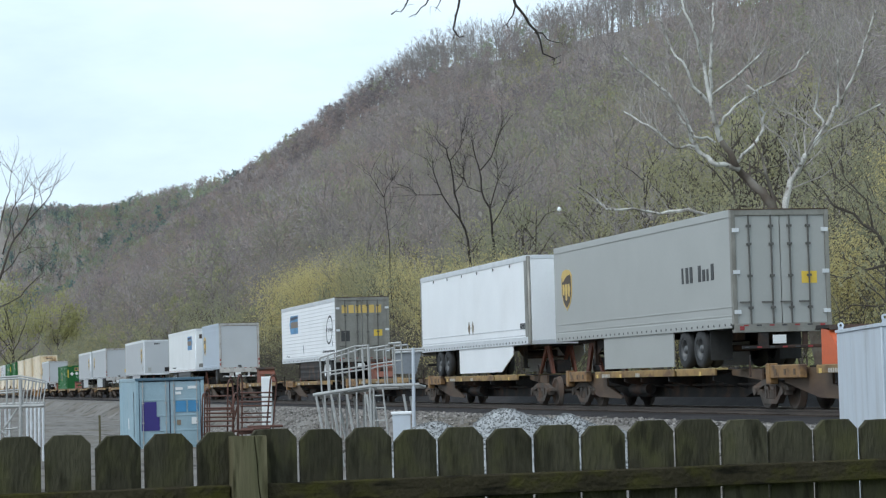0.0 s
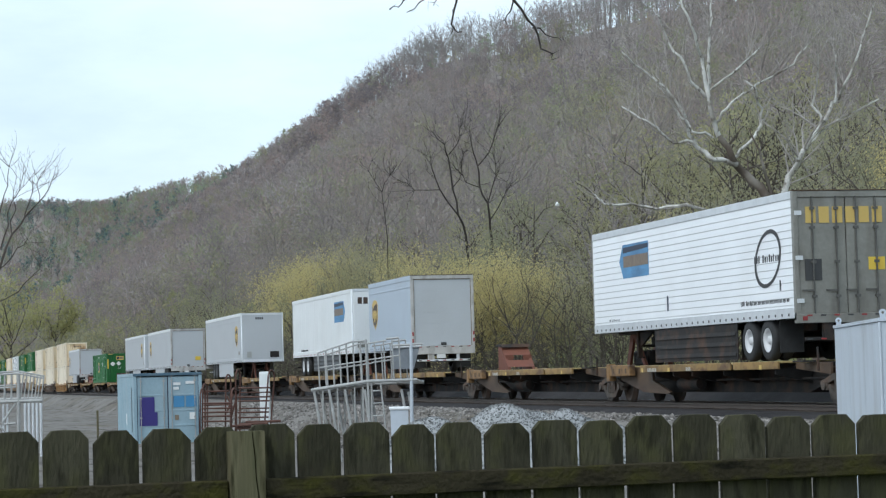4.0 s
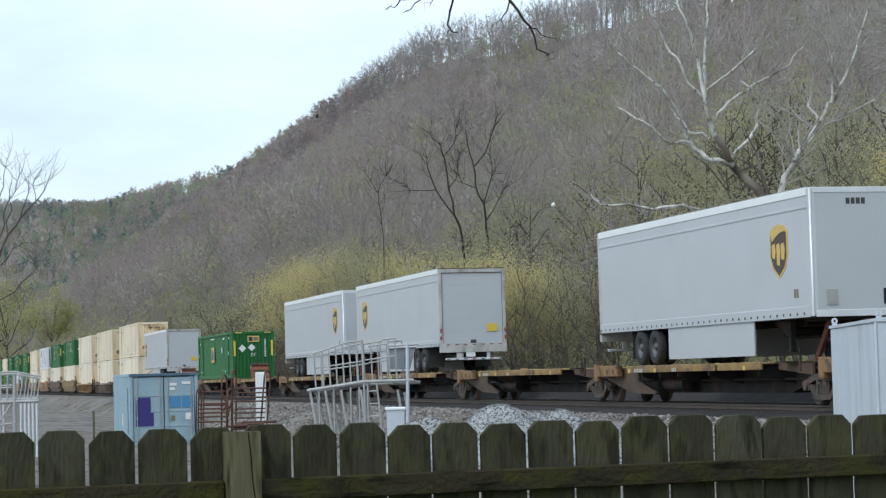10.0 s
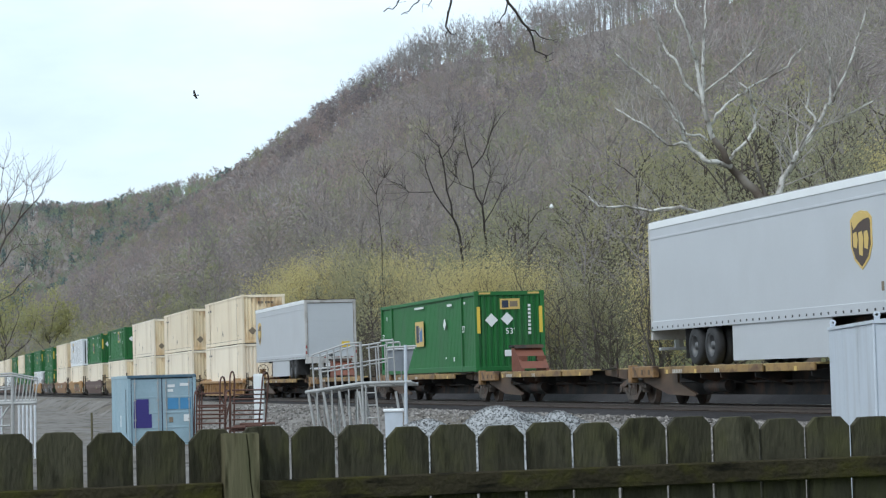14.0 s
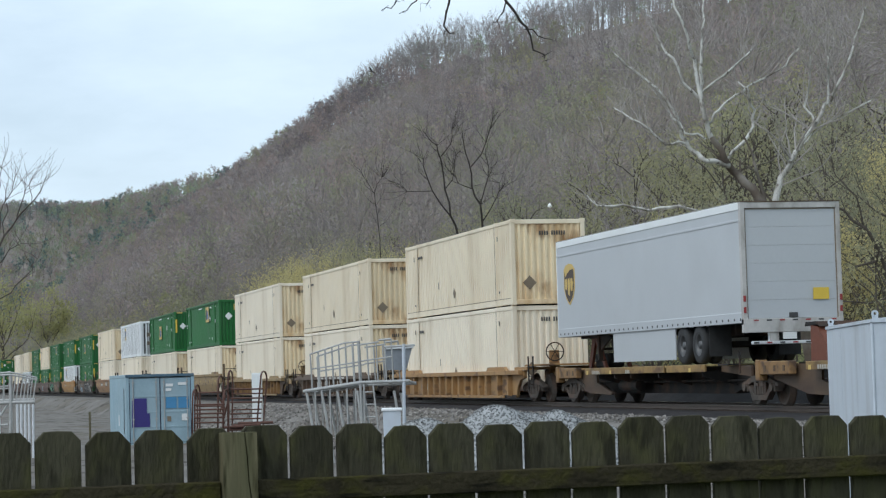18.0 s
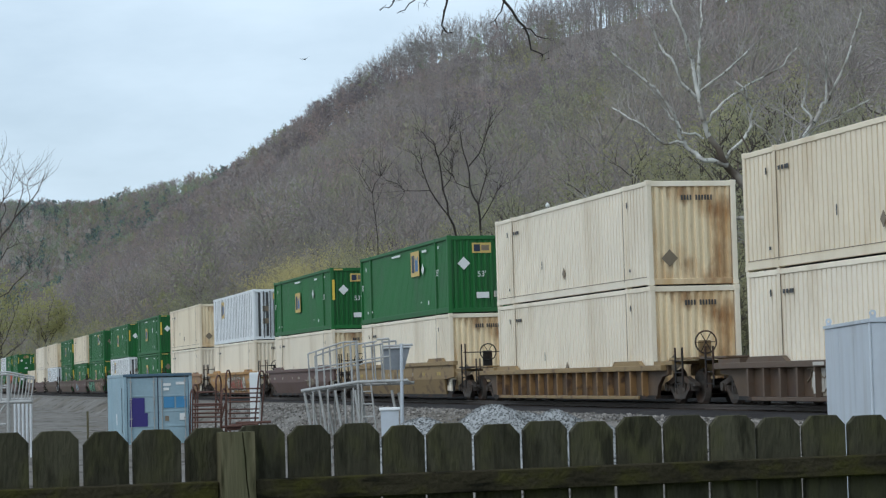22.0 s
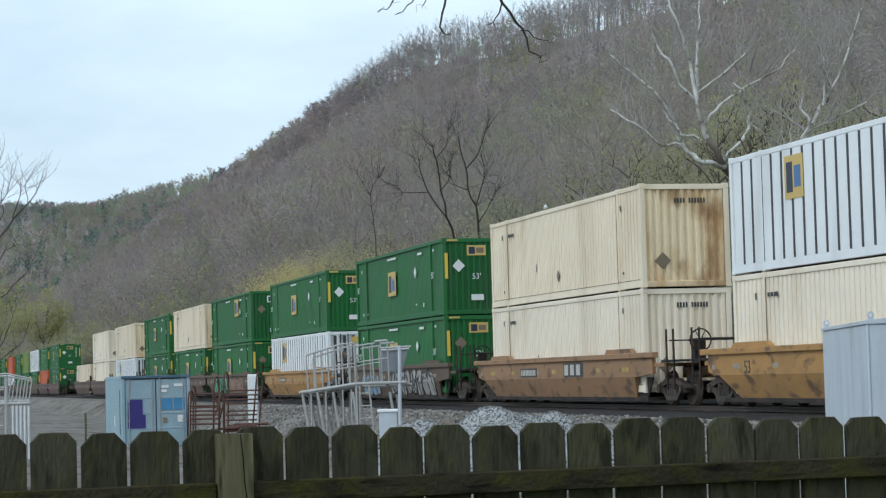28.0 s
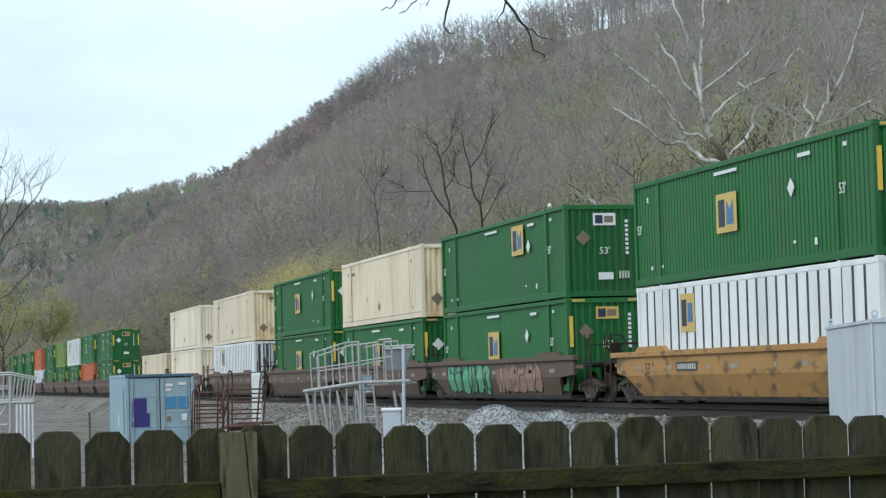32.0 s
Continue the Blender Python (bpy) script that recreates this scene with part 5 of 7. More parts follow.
# spine cars: five platforms each; the raised hitches stand at the trailing ends
for start, n, hitches in ((230.7, 2, {1: True}), (142.95, 5, {1: False, 3: False}), (52.5, 5, {}), (-39.1, 5, {1: False, 3: False})):
    for i in range(n):
        spine_platform(start + i * 17.1, hitch=1.9 if i in hitches else None, first=i == 0, last=i == 4, orange=bool(hitches.get(i)))

trailer(229.96, 16.15, "grey", "grey dry van trailer with a shield emblem and swing doors", doors="swing", skirt=(5.1, 11.4, 1.12, 0), emblem=1.45, rear_paint="grey", notice=True, bog=3.3,
        extras=[("side", 12.3, 14.9, 3.3, 3.72, "mark_dark"), ("end", 0.15, 0.6, 2.0, 2.1, "red")])
trailer(210.76, 16.15, "white", "clean white van trailer with an aluminium bottom rail", rear="left", doors="swing", skirt=(2.25, 9.95, 1.15, 1.6), rivets="dark",
        extras=[("side", 15.0, 15.7, 2.55, 2.75, "mark_dark"), ("end", 0.9, 1.5, 4.5, 4.62, "mark_dark"), ("plate", 0.9, 1.45, 2.25, 2.85, "steel")])
trailer(176.36, 16.0, "white", "white refrigerated trailer with grimy steel swing doors", doors="swing", rear_paint="steel", ribs="siding", patch=4.2, notice=True, skirt=(5.6, 12.0, 1.12, 0), skirt_paint="under", bog=2.6, rim="rim_pale",
        extras=[("ring", 14.3, 0.85, 3.5, 0, "mark_dark"), ("side", 13.4, 15.2, 3.42, 3.6, "mark_dark"), ("side", 12.4, 15.6, 2.42, 2.54, "mark_dark"), ("side", 15.0, 15.15, 2.7, 2.95, "mark_dark"), ("side", 6.8, 7.0, 2.5, 2.9, "navy"), ("side", 1.6, 2.6, 2.35, 2.42, "mark_dark"),
                ("end", 0.3, 2.3, 4.24, 4.62, "gold"), ("end", 0.25, 0.8, 2.9, 3.4, "mark_dark")])
trailer(142.7, 8.7, "bluegrey", "short pale blue-grey trailer with a roll-up door and shield emblem", emblem=1.4, rear_paint="palegrey")
trailer(122.6, 16.15, "offwhite", "cream-white van trailer with a dark blue logo panel", rear="left", patch=3.05, ribs="upright", doors="swing", skirt=(3.0, 10.2, 1.3, 0), skirt_paint="mark_dark", rivets="red", rim="rim_pale",
        extras=[("side", 2.6, 4.6, 2.32, 2.42, "mark_dark"), ("end", 0.3, 1.9, 4.3, 4.6, "brown"), ("plate", 0.25, 0.6, 2.3, 2.55, "steel")])
trailer(87.77, 16.15, "palegrey", "pale grey van trailer with a shield emblem near its nose", rear="left", emblem=1.9, bog=4.2, skirt=(3.75, 10.1, 1.2, 0), rivets="dark",
        extras=[("end", 0.9, 1.4, 4.6, 4.74, "mark_dark"), ("plate", 0.35, 0.62, 2.3, 2.66, "grey"), ("plate", 1.75, 2.3, 2.3, 2.66, "under"), ("side", 15.1, 15.4, 2.5, 2.7, "mark_grey")])
trailer(51.2, 16.15, "palegrey", "pale grey van trailer with a roll-up door", emblem=1.95, skirt=(5.0, 11.3, 1.15, 0), notice=True)
trailer(31.8, 16.15, "palegrey", "pale grey van trailer, nose to nose with another", rear="left", emblem=1.9, bog=4.0, skirt=(3.75, 9.95, 1.15, 0), rivets="dark",
        extras=[("plate", 0.9, 1.45, 2.25, 2.7, "steel"), ("side", 15.2, 15.4, 2.5, 2.7, "mark_grey")])
container(-3.95, 1.1, "green", "fine", marks="green", alt=2, label="dark green container with gold sign panel, low on a spine car")
trailer(-38.45, 16.15, "palegrey", "pale grey van trailer with a white roll-up door", emblem=1.45, bog=4.0, skirt=(5.6, 11.0, 1.2, 0), notice=True)

# double stacks: place, car kind, car paint, lower box, upper box, reach to the couplers
CREAM, GREEN, GREEN_RIBS, RIB = ("cream", "corrugated", "cream_end", "cream"), ("green", "fine", None, "green"), ("green", "shallow", None, "green"), ("paleribbed", "ribbed", None, "ribbed")
CREAM_CLEAN, CREAM_LOW = ("creampale", "corrugated", None, "cream"), ("creampale", "corrugated", "cream_end", "cream")
STACKS = [(-59.87, "ribbed", "well_tan", CREAM_CLEAN, CREAM), (-83.43, "ribbed", "well_grey", CREAM_LOW, CREAM), (-106.85, "ribbed", "well_ochre", CREAM_LOW, CREAM_LOW),
          (-130.02, "smooth", "well_ochre", CREAM_LOW, GREEN), (-153.20, "smooth", "well_maroon", CREAM_LOW, GREEN), (-176.76, "smooth", "well_yellow", CREAM_CLEAN, RIB),
          (-199.85, "smooth", "well_brown", CREAM_CLEAN, CREAM), (-222.98, "smooth", "well_grey", GREEN, GREEN), (-246.30, "smooth", "well_yellow", RIB, GREEN_RIBS),
          (-269.34, "smooth", "well_grey", GREEN, GREEN), (-289.04, "smooth", "well_maroon", GREEN, CREAM), (-308.14, "smooth", "well_grey", GREEN, GREEN),
          (-332.04, "smooth", "well_grey", RIB, CREAM), (-355.14, "smooth", "well_maroon", CREAM_CLEAN, CREAM_CLEAN), (-375.04, "smooth", "well_grey", CREAM, None),
          (-417.04, "smooth", "well_maroon", GREEN, GREEN), (-436.54, "smooth", "well_maroon", ("orange", "fine", None, False), GREEN), (-456.04, "smooth", "well_grey", GREEN, RIB),
          (-475.54, "smooth", "well_grey", GREEN, ("lime", "fine", None, False)), (-495.04, "smooth", "well_maroon", GREEN, GREEN), (-518.04, "smooth", "well_maroon", RIB, ("orange", "fine", None, False)),
          (-541.04, "smooth", "well_grey", GREEN, GREEN), (-564.04, "smooth", "well_grey", GREEN, GREEN), (-587.04, "smooth", "well_grey", GREEN, GREEN)]
SCRAWL = {-176.76: [(6.5, 13.5, 0.3, 1.2, "mark_grey2"), (8, 12.4, 0.45, 1.1, "scrawl_red")], -222.98: [(7.0, 14.8, 0.24, 1.25, "scrawl_white"), (1.5, 5.0, 0.25, 1.15, "scrawl_blue")], -269.34: [(1.2, 7.2, 0.25, 1.35, "scrawl_green"), (8.2, 13.5, 0.3, 1.2, "scrawl_pink")],
          -289.04: [(4.0, 7.0, 0.3, 1.2, "scrawl_blue")], -83.43: [(4.0, 10.8, 0.26, 0.95, "mark_grey2")], -153.20: [(10.2, 12.0, 0.6, 0.9, "mark_grey")]}
M["scrawl_white"] = material("thin_white_spray_paint", (0.36, 0.345, 0.32), 0.6, vary=0.3, scale=2.5, stain=(0.15, 0.115, 0.095), stain_amount=0.9, stain_scale=(3, 3, 3), bump=0)
M["scrawl_red"] = material("red_spray_paint", (0.36, 0.07, 0.05), 0.6, vary=0.2, scale=3, bump=0)
M["scrawl_green"] = material("sea_green_spray_paint", (0.13, 0.38, 0.22), 0.6, vary=0.2, scale=3, bump=0)
M["scrawl_pink"] = material("dull_pink_spray_paint", (0.34, 0.20, 0.16), 0.6, vary=0.2, scale=3, bump=0)
M["scrawl_blue"] = material("pale_blue_spray_paint", (0.22, 0.36, 0.50), 0.6, vary=0.2, scale=3, bump=0)
NAMES = {"creampale": "pale cream corrugated container", "cream": "cream corrugated container, stained with rust", "green": "dark green container with gold sign panel", "paleribbed": "white container with bold upright ribs", "orange": "faded orange container", "lime": "yellow-green container"}
for i, (s, kind, paint, low, high) in enumerate(STACKS):
    before = STACKS[i - 1][0] - s - 16.15 if i else 7.25
    after = s - STACKS[i + 1][0] - 16.15 if i + 1 < len(STACKS) else 7.25
    well_car(s, kind, paint, left=min(after, 7.3) / 2, right=min(before, 7.3) / 2, right_truck=before > 5, graffiti=SCRAWL.get(s, ()))
    for k, spec in enumerate((low, high)):
        if spec:
            base, shape, endp, marks = spec
            container(s + (0.0 if k == 0 else random.uniform(-0.06, 0.06)), 0.37 + 2.895 * k, base, shape, endp, NAMES[base] + (", stacked on another" if k else ", sunk in a well car"), marks, white_sign=(s in (-269.34,) and k == 1),
                      alt=0 if k == 1 and s in (-130.02, -269.34) else 1, diamond="mark_grey" if (i in (9, 7) and k == 0) or (i == 9) else "mark_white", sign_x=10.75 if base == "green" and k == 1 and s in (-130.02, -269.34) else 7.3)

# ---- woods ----
class Wood:
    """Arrays of one tree: material 0 wood, 1 twigs or leaves."""

    def __init__(self):
        self.v, self.f, self.m = [], [], []

    def stick(self, p, q, r0, r1, n=3, m=0):
        d = (q - p).normalized()
        a = d.orthogonal().normalized()
        b = d.cross(a)
        k = len(self.v)
        for c, r in ((p, r0), (q, r1)):
            for i in range(n):
                self.v.append(c + (a * math.cos(6.2832 * i / n) + b * math.sin(6.2832 * i / n)) * r)
        for i in range(n):
            j = (i + 1) % n
            self.f.extend([(k + i, k + j, k + n + j), (k + i, k + n + j, k + n + i)])
            self.m.extend([m, m])

    def sliver(self, a, b, c):
        k = len(self.v)
        self.v.extend([a, b, c])
        self.f.append((k, k + 1, k + 2))
        self.m.append(1)

    def arrays(self):
        return np.array([tuple(p) for p in self.v], dtype=np.float32), np.array(self.f, dtype=np.int32), np.array(self.m, dtype=np.int32)


def wood_template(rnd, height, bole, spread, limbs, forks, sprays, width, reach=0.3, leaf=0.0, trunk_r=0.16, sides=3, fork_up=0.35):
    """A tree with a clear bole, rising limbs that fork, and a rounded crown of twigs fanning outwards, or of small leaves."""
    w = Wood()
    lean = Vector((rnd.uniform(-0.05, 0.05), rnd.uniform(-0.05, 0.05), 1))
    spine = [Vector((0, 0, -0.6))]
    for i in range(3):
        q = lean * height * 0.8 * (i + 1) / 3 + Vector((rnd.uniform(-0.3, 0.3), rnd.uniform(-0.3, 0.3), 0))
        w.stick(spine[-1], q, trunk_r * (1 - 0.28 * i), trunk_r * (1 - 0.28 * (i + 1)), 5)
        spine.append(q)
    mid = lean * height * (bole * 0.55 + 0.45)
    half = height * (1 - bole) * 0.52
    wide = spread * rnd.uniform(0.85, 1.15)
    hubs = []
    turn = rnd.uniform(0, 6.28)
    for i in range(limbs):
        t = bole + (0.95 - bole) * (i + rnd.uniform(0.1, 0.9)) / limbs
        k = min(2, int(t * 3 / 1.0 * 0.999))
        base = spine[k].lerp(spine[k + 1], min(1.0, t * 3 - k))
        turn += 2.4 + rnd.uniform(-0.5, 0.5)
        rise = -0.25 + 1.15 * (i + rnd.random()) / limbs
        c = math.sqrt(max(0.05, 1 - rise * rise)) if abs(rise) < 1 else 0.3
        tip = mid + Vector((math.cos(turn) * c * wide, math.sin(turn) * c * wide, rise * half)) * rnd.uniform(0.62, 0.86)
        knee = base.lerp(tip, 0.5) + Vector((0, 0, rnd.uniform(-0.05, 0.12) * spread))
        w.stick(base, knee, trunk_r * 0.42, trunk_r * 0.28, sides)
        w.stick(knee, tip, trunk_r * 0.28, trunk_r * 0.12, sides)
        hubs += [(tip, 1.0), (knee.lerp(tip, 0.5), 0.8)]
        for j in range(forks):
            start = knee.lerp(tip, rnd.uniform(0.0, 0.8))
            out = (start - mid).normalized() + Vector((rnd.gauss(0, 0.5), rnd.gauss(0, 0.5), rnd.gauss(fork_up, 0.3)))
            end = start + out.normalized() * spread * rnd.uniform(0.22, 0.5)
            w.stick(start, end, trunk_r * 0.2, trunk_r * 0.07, 3)
            hubs += [(end, 1.0), (end, 1.0)]
    for i in range(sprays):
        c, far = rnd.choice(hubs)
        out = (c - mid)
        out = Vector((out.x / wide, out.y / wide, out.z / half)).normalized()
        o = c + Vector((rnd.gauss(0, 0.13), rnd.gauss(0, 0.13), rnd.gauss(0, 0.11))) * spread
        d = (out * 0.9 + Vector((rnd.gauss(0, 0.45), rnd.gauss(0, 0.45), rnd.gauss(0.3, 0.35)))).normalized()
        face = (out + Vector((rnd.gauss(0, 0.35), rnd.gauss(0, 0.35), rnd.gauss(0.15, 0.3))))
        a = d.cross(face)
        a = a.normalized() if a.length > 1e-4 else d.orthogonal().normalized()
        if leaf:
            a *= leaf * rnd.uniform(0.5, 1.2)
            w.sliver(o - a * 0.5, o + a * 0.5, o + d * leaf * rnd.uniform(0.5, 1.3) + a * 0.2)
        else:
            a *= width * rnd.uniform(0.5, 1.3)
            w.sliver(o - a * 0.5, o + a * 0.5, o + d * spread * reach * rnd.uniform(0.5, 1.3))
    return w.arrays()


def scatter(name, label, templates, spots, bark):
    """One mesh of many trees; spots are (x, y, z, turn, size, which, the tone of its twigs or leaves)."""
    vs, fs, ms, k = [], [], [], 0
    mats = [bark] + sorted({q[6] for q in spots})
    for x, y, z, turn, size, which, tone in spots:
        v, f, m = templates[which]
        c, s = math.cos(turn), math.sin(turn)
        w = np.empty_like(v)
        w[:, 0] = (v[:, 0] * c - v[:, 1] * s) * size + x
        w[:, 1] = (v[:, 0] * s + v[:, 1] * c) * size + y
        w[:, 2] = v[:, 2] * size + z
        vs.append(w)
        fs.append(f + k)
        ms.append(np.where(m == 1, mats.index(tone), 0).astype(np.int32))
        k += len(v)
    v, f, m = np.concatenate(vs), np.concatenate(fs), np.concatenate(ms)
    me = bpy.data.meshes.new(name)
    me.vertices.add(len(v))
    me.vertices.foreach_set("co", v.ravel())
    me.loops.add(len(f) * 3)
    me.loops.foreach_set("vertex_index", f.ravel())
    me.polygons.add(len(f))
    me.polygons.foreach_set("loop_start", np.arange(0, len(f) * 3, 3, dtype=np.int32))
    me.polygons.foreach_set("material_index", m)
    for key in mats:
        me.materials.append(M[key])
    me.update(calc_edges=True)
    return tagged(new(name, me), label, "woods", kind="stuff")


wood = random.Random(11)
BARE_NEAR = [wood_template(wood, wood.uniform(13, 17), 0.35, 3.9, 10, 5, 640, 0.055, 0.17) for _ in range(5)]
BARE_MID = [wood_template(wood, wood.uniform(14, 18), 0.38, 4.2, 8, 3, 330, 0.17, 0.15, trunk_r=0.19) for _ in range(6)]
BARE_FAR = [wood_template(wood, wood.uniform(14, 18), 0.38, 4.2, 6, 0, 185, 0.46, 0.17, trunk_r=0.2) for _ in range(6)]
CREST = [wood_template(wood, wood.uniform(18, 23), 0.5, 4.6, 9, 6, 65, 0.07, 0.28, trunk_r=0.22, fork_up=0.6) for _ in range(6)]
BUD_NEAR = [wood_template(wood, wood.uniform(10, 14), 0.2, 3.6, 10, 3, 800, 0.07, leaf=0.21) for _ in range(3)]
BUD_FAR = [wood_template(wood, wood.uniform(11, 15), 0.28, 3.8, 6, 1, 210, 0.07, leaf=0.65) for _ in range(3)]
BRUSH_BARE = [wood_template(wood, wood.uniform(5, 8), 0.12, 2.6, 12, 3, 150, 0.016, 0.3, trunk_r=0.06) for _ in range(4)]
BRUSH_BUD = [wood_template(wood, wood.uniform(4.5, 7.5), 0.1, 2.4, 12, 3, 650, 0.02, leaf=0.052, trunk_r=0.055) for _ in range(4)]
PINE = [wood_template(wood, wood.uniform(14, 18), 0.12, 2.4, 8, 0, 170, 0.2, leaf=0.9) for _ in range(2)]

WARM, COOL, DARK, OLIVE = ("twig", "twig_red", "twig_red", "twig_pale"), ("twig", "twig_pale", "twig_dark", "twig"), ("twig_dark", "twig_deep", "twig_red", "twig_dark"), ("twig_olive", "twig_olive", "twig", "twig_green")
bare_near, bare_mid, bare_far, crest, bud_near, bud_far, pale_far, pines = [], [], [], [], [], [], [], []
for n in range(8700):
    ridge = n >= 8000
    y = wood.uniform(226, 251) if ridge else 33 + 232 * wood.random() ** 0.85
    x = -wood.uniform(1.95 * y, 1550 if ridge else min(22.5 * y, 2950))
    d = math.hypot(x, y)
    z = ground_z(x, y)
    up = (y - 31) / 219
    patch = noise.noise(Vector((x / 90.0, y / 45.0, 5.0))) + 0.5 * noise.noise(Vector((x / 25.0, y / 18.0, 2.0)))
    drift = noise.noise(Vector((x / 150.0, y / 60.0, 12.0))) + wood.uniform(-0.35, 0.35)
    low = 1 - smooth(3, 17, z)
    size = wood.uniform(0.75, 1.3) * (0.8 if up < 0.1 else 1.0)
    if not ridge and 0.86 < up and x > -1550:
        size *= wood.uniform(0.5, 0.8)
    tones = OLIVE if drift - 0.4 * up > 0.1 else DARK if drift < -0.22 else WARM if drift < 0.1 else COOL
    it = (x, y, z, wood.uniform(0, 6.28), size)
    # extra evergreens on the far hill stand in for its bluish haze
    if d > 1500 and patch < -0.1 and wood.random() < 0.42:
        pines.append((*it, wood.randrange(2), "needles"))
    elif not ridge and patch + 0.9 * low + wood.uniform(-0.3, 0.3) > (0.5 if low > 0.2 else 0.45):
        (bud_near if d < 420 else bud_far).append((*it[:4], size * 0.85, wood.randrange(3), wood.choice(("bud", "bud_dull", "bud_dull", "bud"))))
    elif (ridge and wood.random() < 0.08) or (not ridge and (up > 0.8 or d > 1500) and wood.random() < (0.08 if d < 1400 else 0.5 if up > 0.65 else 0.35)):
        pale_far.append((*it[:4], size * 1.05, wood.randrange(3), wood.choice(("bud_pale", "bud_pale", "bud_dull"))))
    elif ridge:
        crest.append((*it[:4], wood.uniform(0.72, 1.08), wood.randrange(6), wood.choice(("twig_dark", "twig_red", "twig"))))
    else:
        (bare_near if d < 380 else bare_mid if d < 900 else bare_far).append((*it, wood.randrange(5), wood.choice(tones)))
brush_bare, brush_bud = [], []
for _ in range(1400):
    y = 31 + 38 * wood.random() ** 1.8
    x = -wood.uniform(2.0 * y, min(12 * y, 520))
    if -100 < x < -60 and y < 34.5:
        continue
    z = ground_z(x, y)
    it = (x, y, z, wood.uniform(0, 6.28), wood.uniform(0.55, 1.25))
    if noise.noise(Vector((x / 22.0, y / 14.0, 9.0))) + wood.uniform(-0.3, 0.3) > 0.9 * smooth(2, 10, z) - 0.05:
        brush_bud.append((*it, wood.randrange(4), wood.choice(("bud_fresh", "bud_fresh", "bud_brush"))))
    else:
        brush_bare.append((*it, wood.randrange(4), "twig_near"))
scatter("brushwood", "thin leafless brushwood behind the track", BRUSH_BARE, brush_bare, "bark_row")
scatter("brushwood", "yellow-green budding brushwood behind the track", BRUSH_BUD, brush_bud, "bark_row")
scatter("bare_woods", "leafless grey-brown woods on the lower hillside", BARE_NEAR, bare_near, "bark_hill")
scatter("bare_woods", "leafless grey-brown woods on the hillside", BARE_MID, bare_mid, "bark_hill")
scatter("bare_woods", "leafless grey-brown woods on the far hillside", BARE_FAR, bare_far, "bark_hill")
scatter("bare_woods", "tall bare trees along the ridge, with sky between the trunks", CREST, crest, "trunks")
scatter("budding_woods", "yellow-green budding trees at the hill's foot", BUD_NEAR, bud_near, "bark_row")
scatter("budding_woods", "yellow-green budding trees scattered on the hill", BUD_FAR, bud_far, "bark_hill")
scatter("budding_woods", "pale green budding trees on the ridge", BUD_FAR, pale_far, "bark_hill")
scatter("evergreen_woods", "evergreen trees on the far hill, distance haze in their blue-green", PINE, pines, "bark_dark")


# ---- single trees ----
def grow(g, start, heading, length, radius, depth, rnd, twist=0.28, lift=0.12, tips=None, forks=(2, 4), n=6):
    """A limb that wanders, thins and forks."""
    pts = [Vector(start)]
    d = Vector(heading).normalized()
    steps = 4
    for i in range(steps):
        d = (d + Vector((rnd.gauss(0, twist), rnd.gauss(0, twist), rnd.gauss(lift, twist * 0.6)))).normalized()
        pts.append(pts[-1] + d * length / steps)
    g.path(pts, radius, radius * 0.5, n)
    if depth <= 0:
        if tips is not None:
            tips += [pts[-1], pts[-2], pts[2]]
        return
    for i in range(rnd.randint(*forks)):
        k = rnd.randint(1, steps)
        ang = Vector((rnd.gauss(0, 1), rnd.gauss(0, 1), rnd.gauss(0.25, 0.6))).normalized()
        grow(g, pts[k], (d * 0.75 + ang * 0.8), length * rnd.uniform(0.5, 0.75), radius * (0.62 - 0.05 * k) * 0.8, depth - 1, rnd, twist, lift, tips, forks, max(3, n - 1))
    grow(g, pts[-1], d, length * 0.7, radius * 0.5, depth - 1, rnd, twist, lift, tips, forks, max(3, n - 1))


def leaf_cloud(tips, rnd, per_tip, spread, size):
    g = Geo()
    for t in tips:
        for _ in range(per_tip):
            o = t + Vector((rnd.gauss(0, spread), rnd.gauss(0, spread), rnd.gauss(0, spread * 0.8)))
            d = Vector((rnd.gauss(0, 1), rnd.gauss(0, 1), rnd.gauss(0, 1))).normalized()
            a = d.orthogonal().normalized() * size * rnd.uniform(0.6, 1.2)
            b = d.cross(a).normalized() * size * rnd.uniform(0.5, 1.0)
            g.add([tuple(o - a), tuple(o + b * 0.6), tuple(o + a), tuple(o - b * 0.6)], [(0, 1, 2, 3)])
    return g


def fast_mesh(g, name, key):
    me = bpy.data.meshes.new(name)
    me.from_pydata(g.v, [], g.f)
    me.polygons.foreach_set("use_smooth", g.s)
    me.materials.append(M[key])
    return me


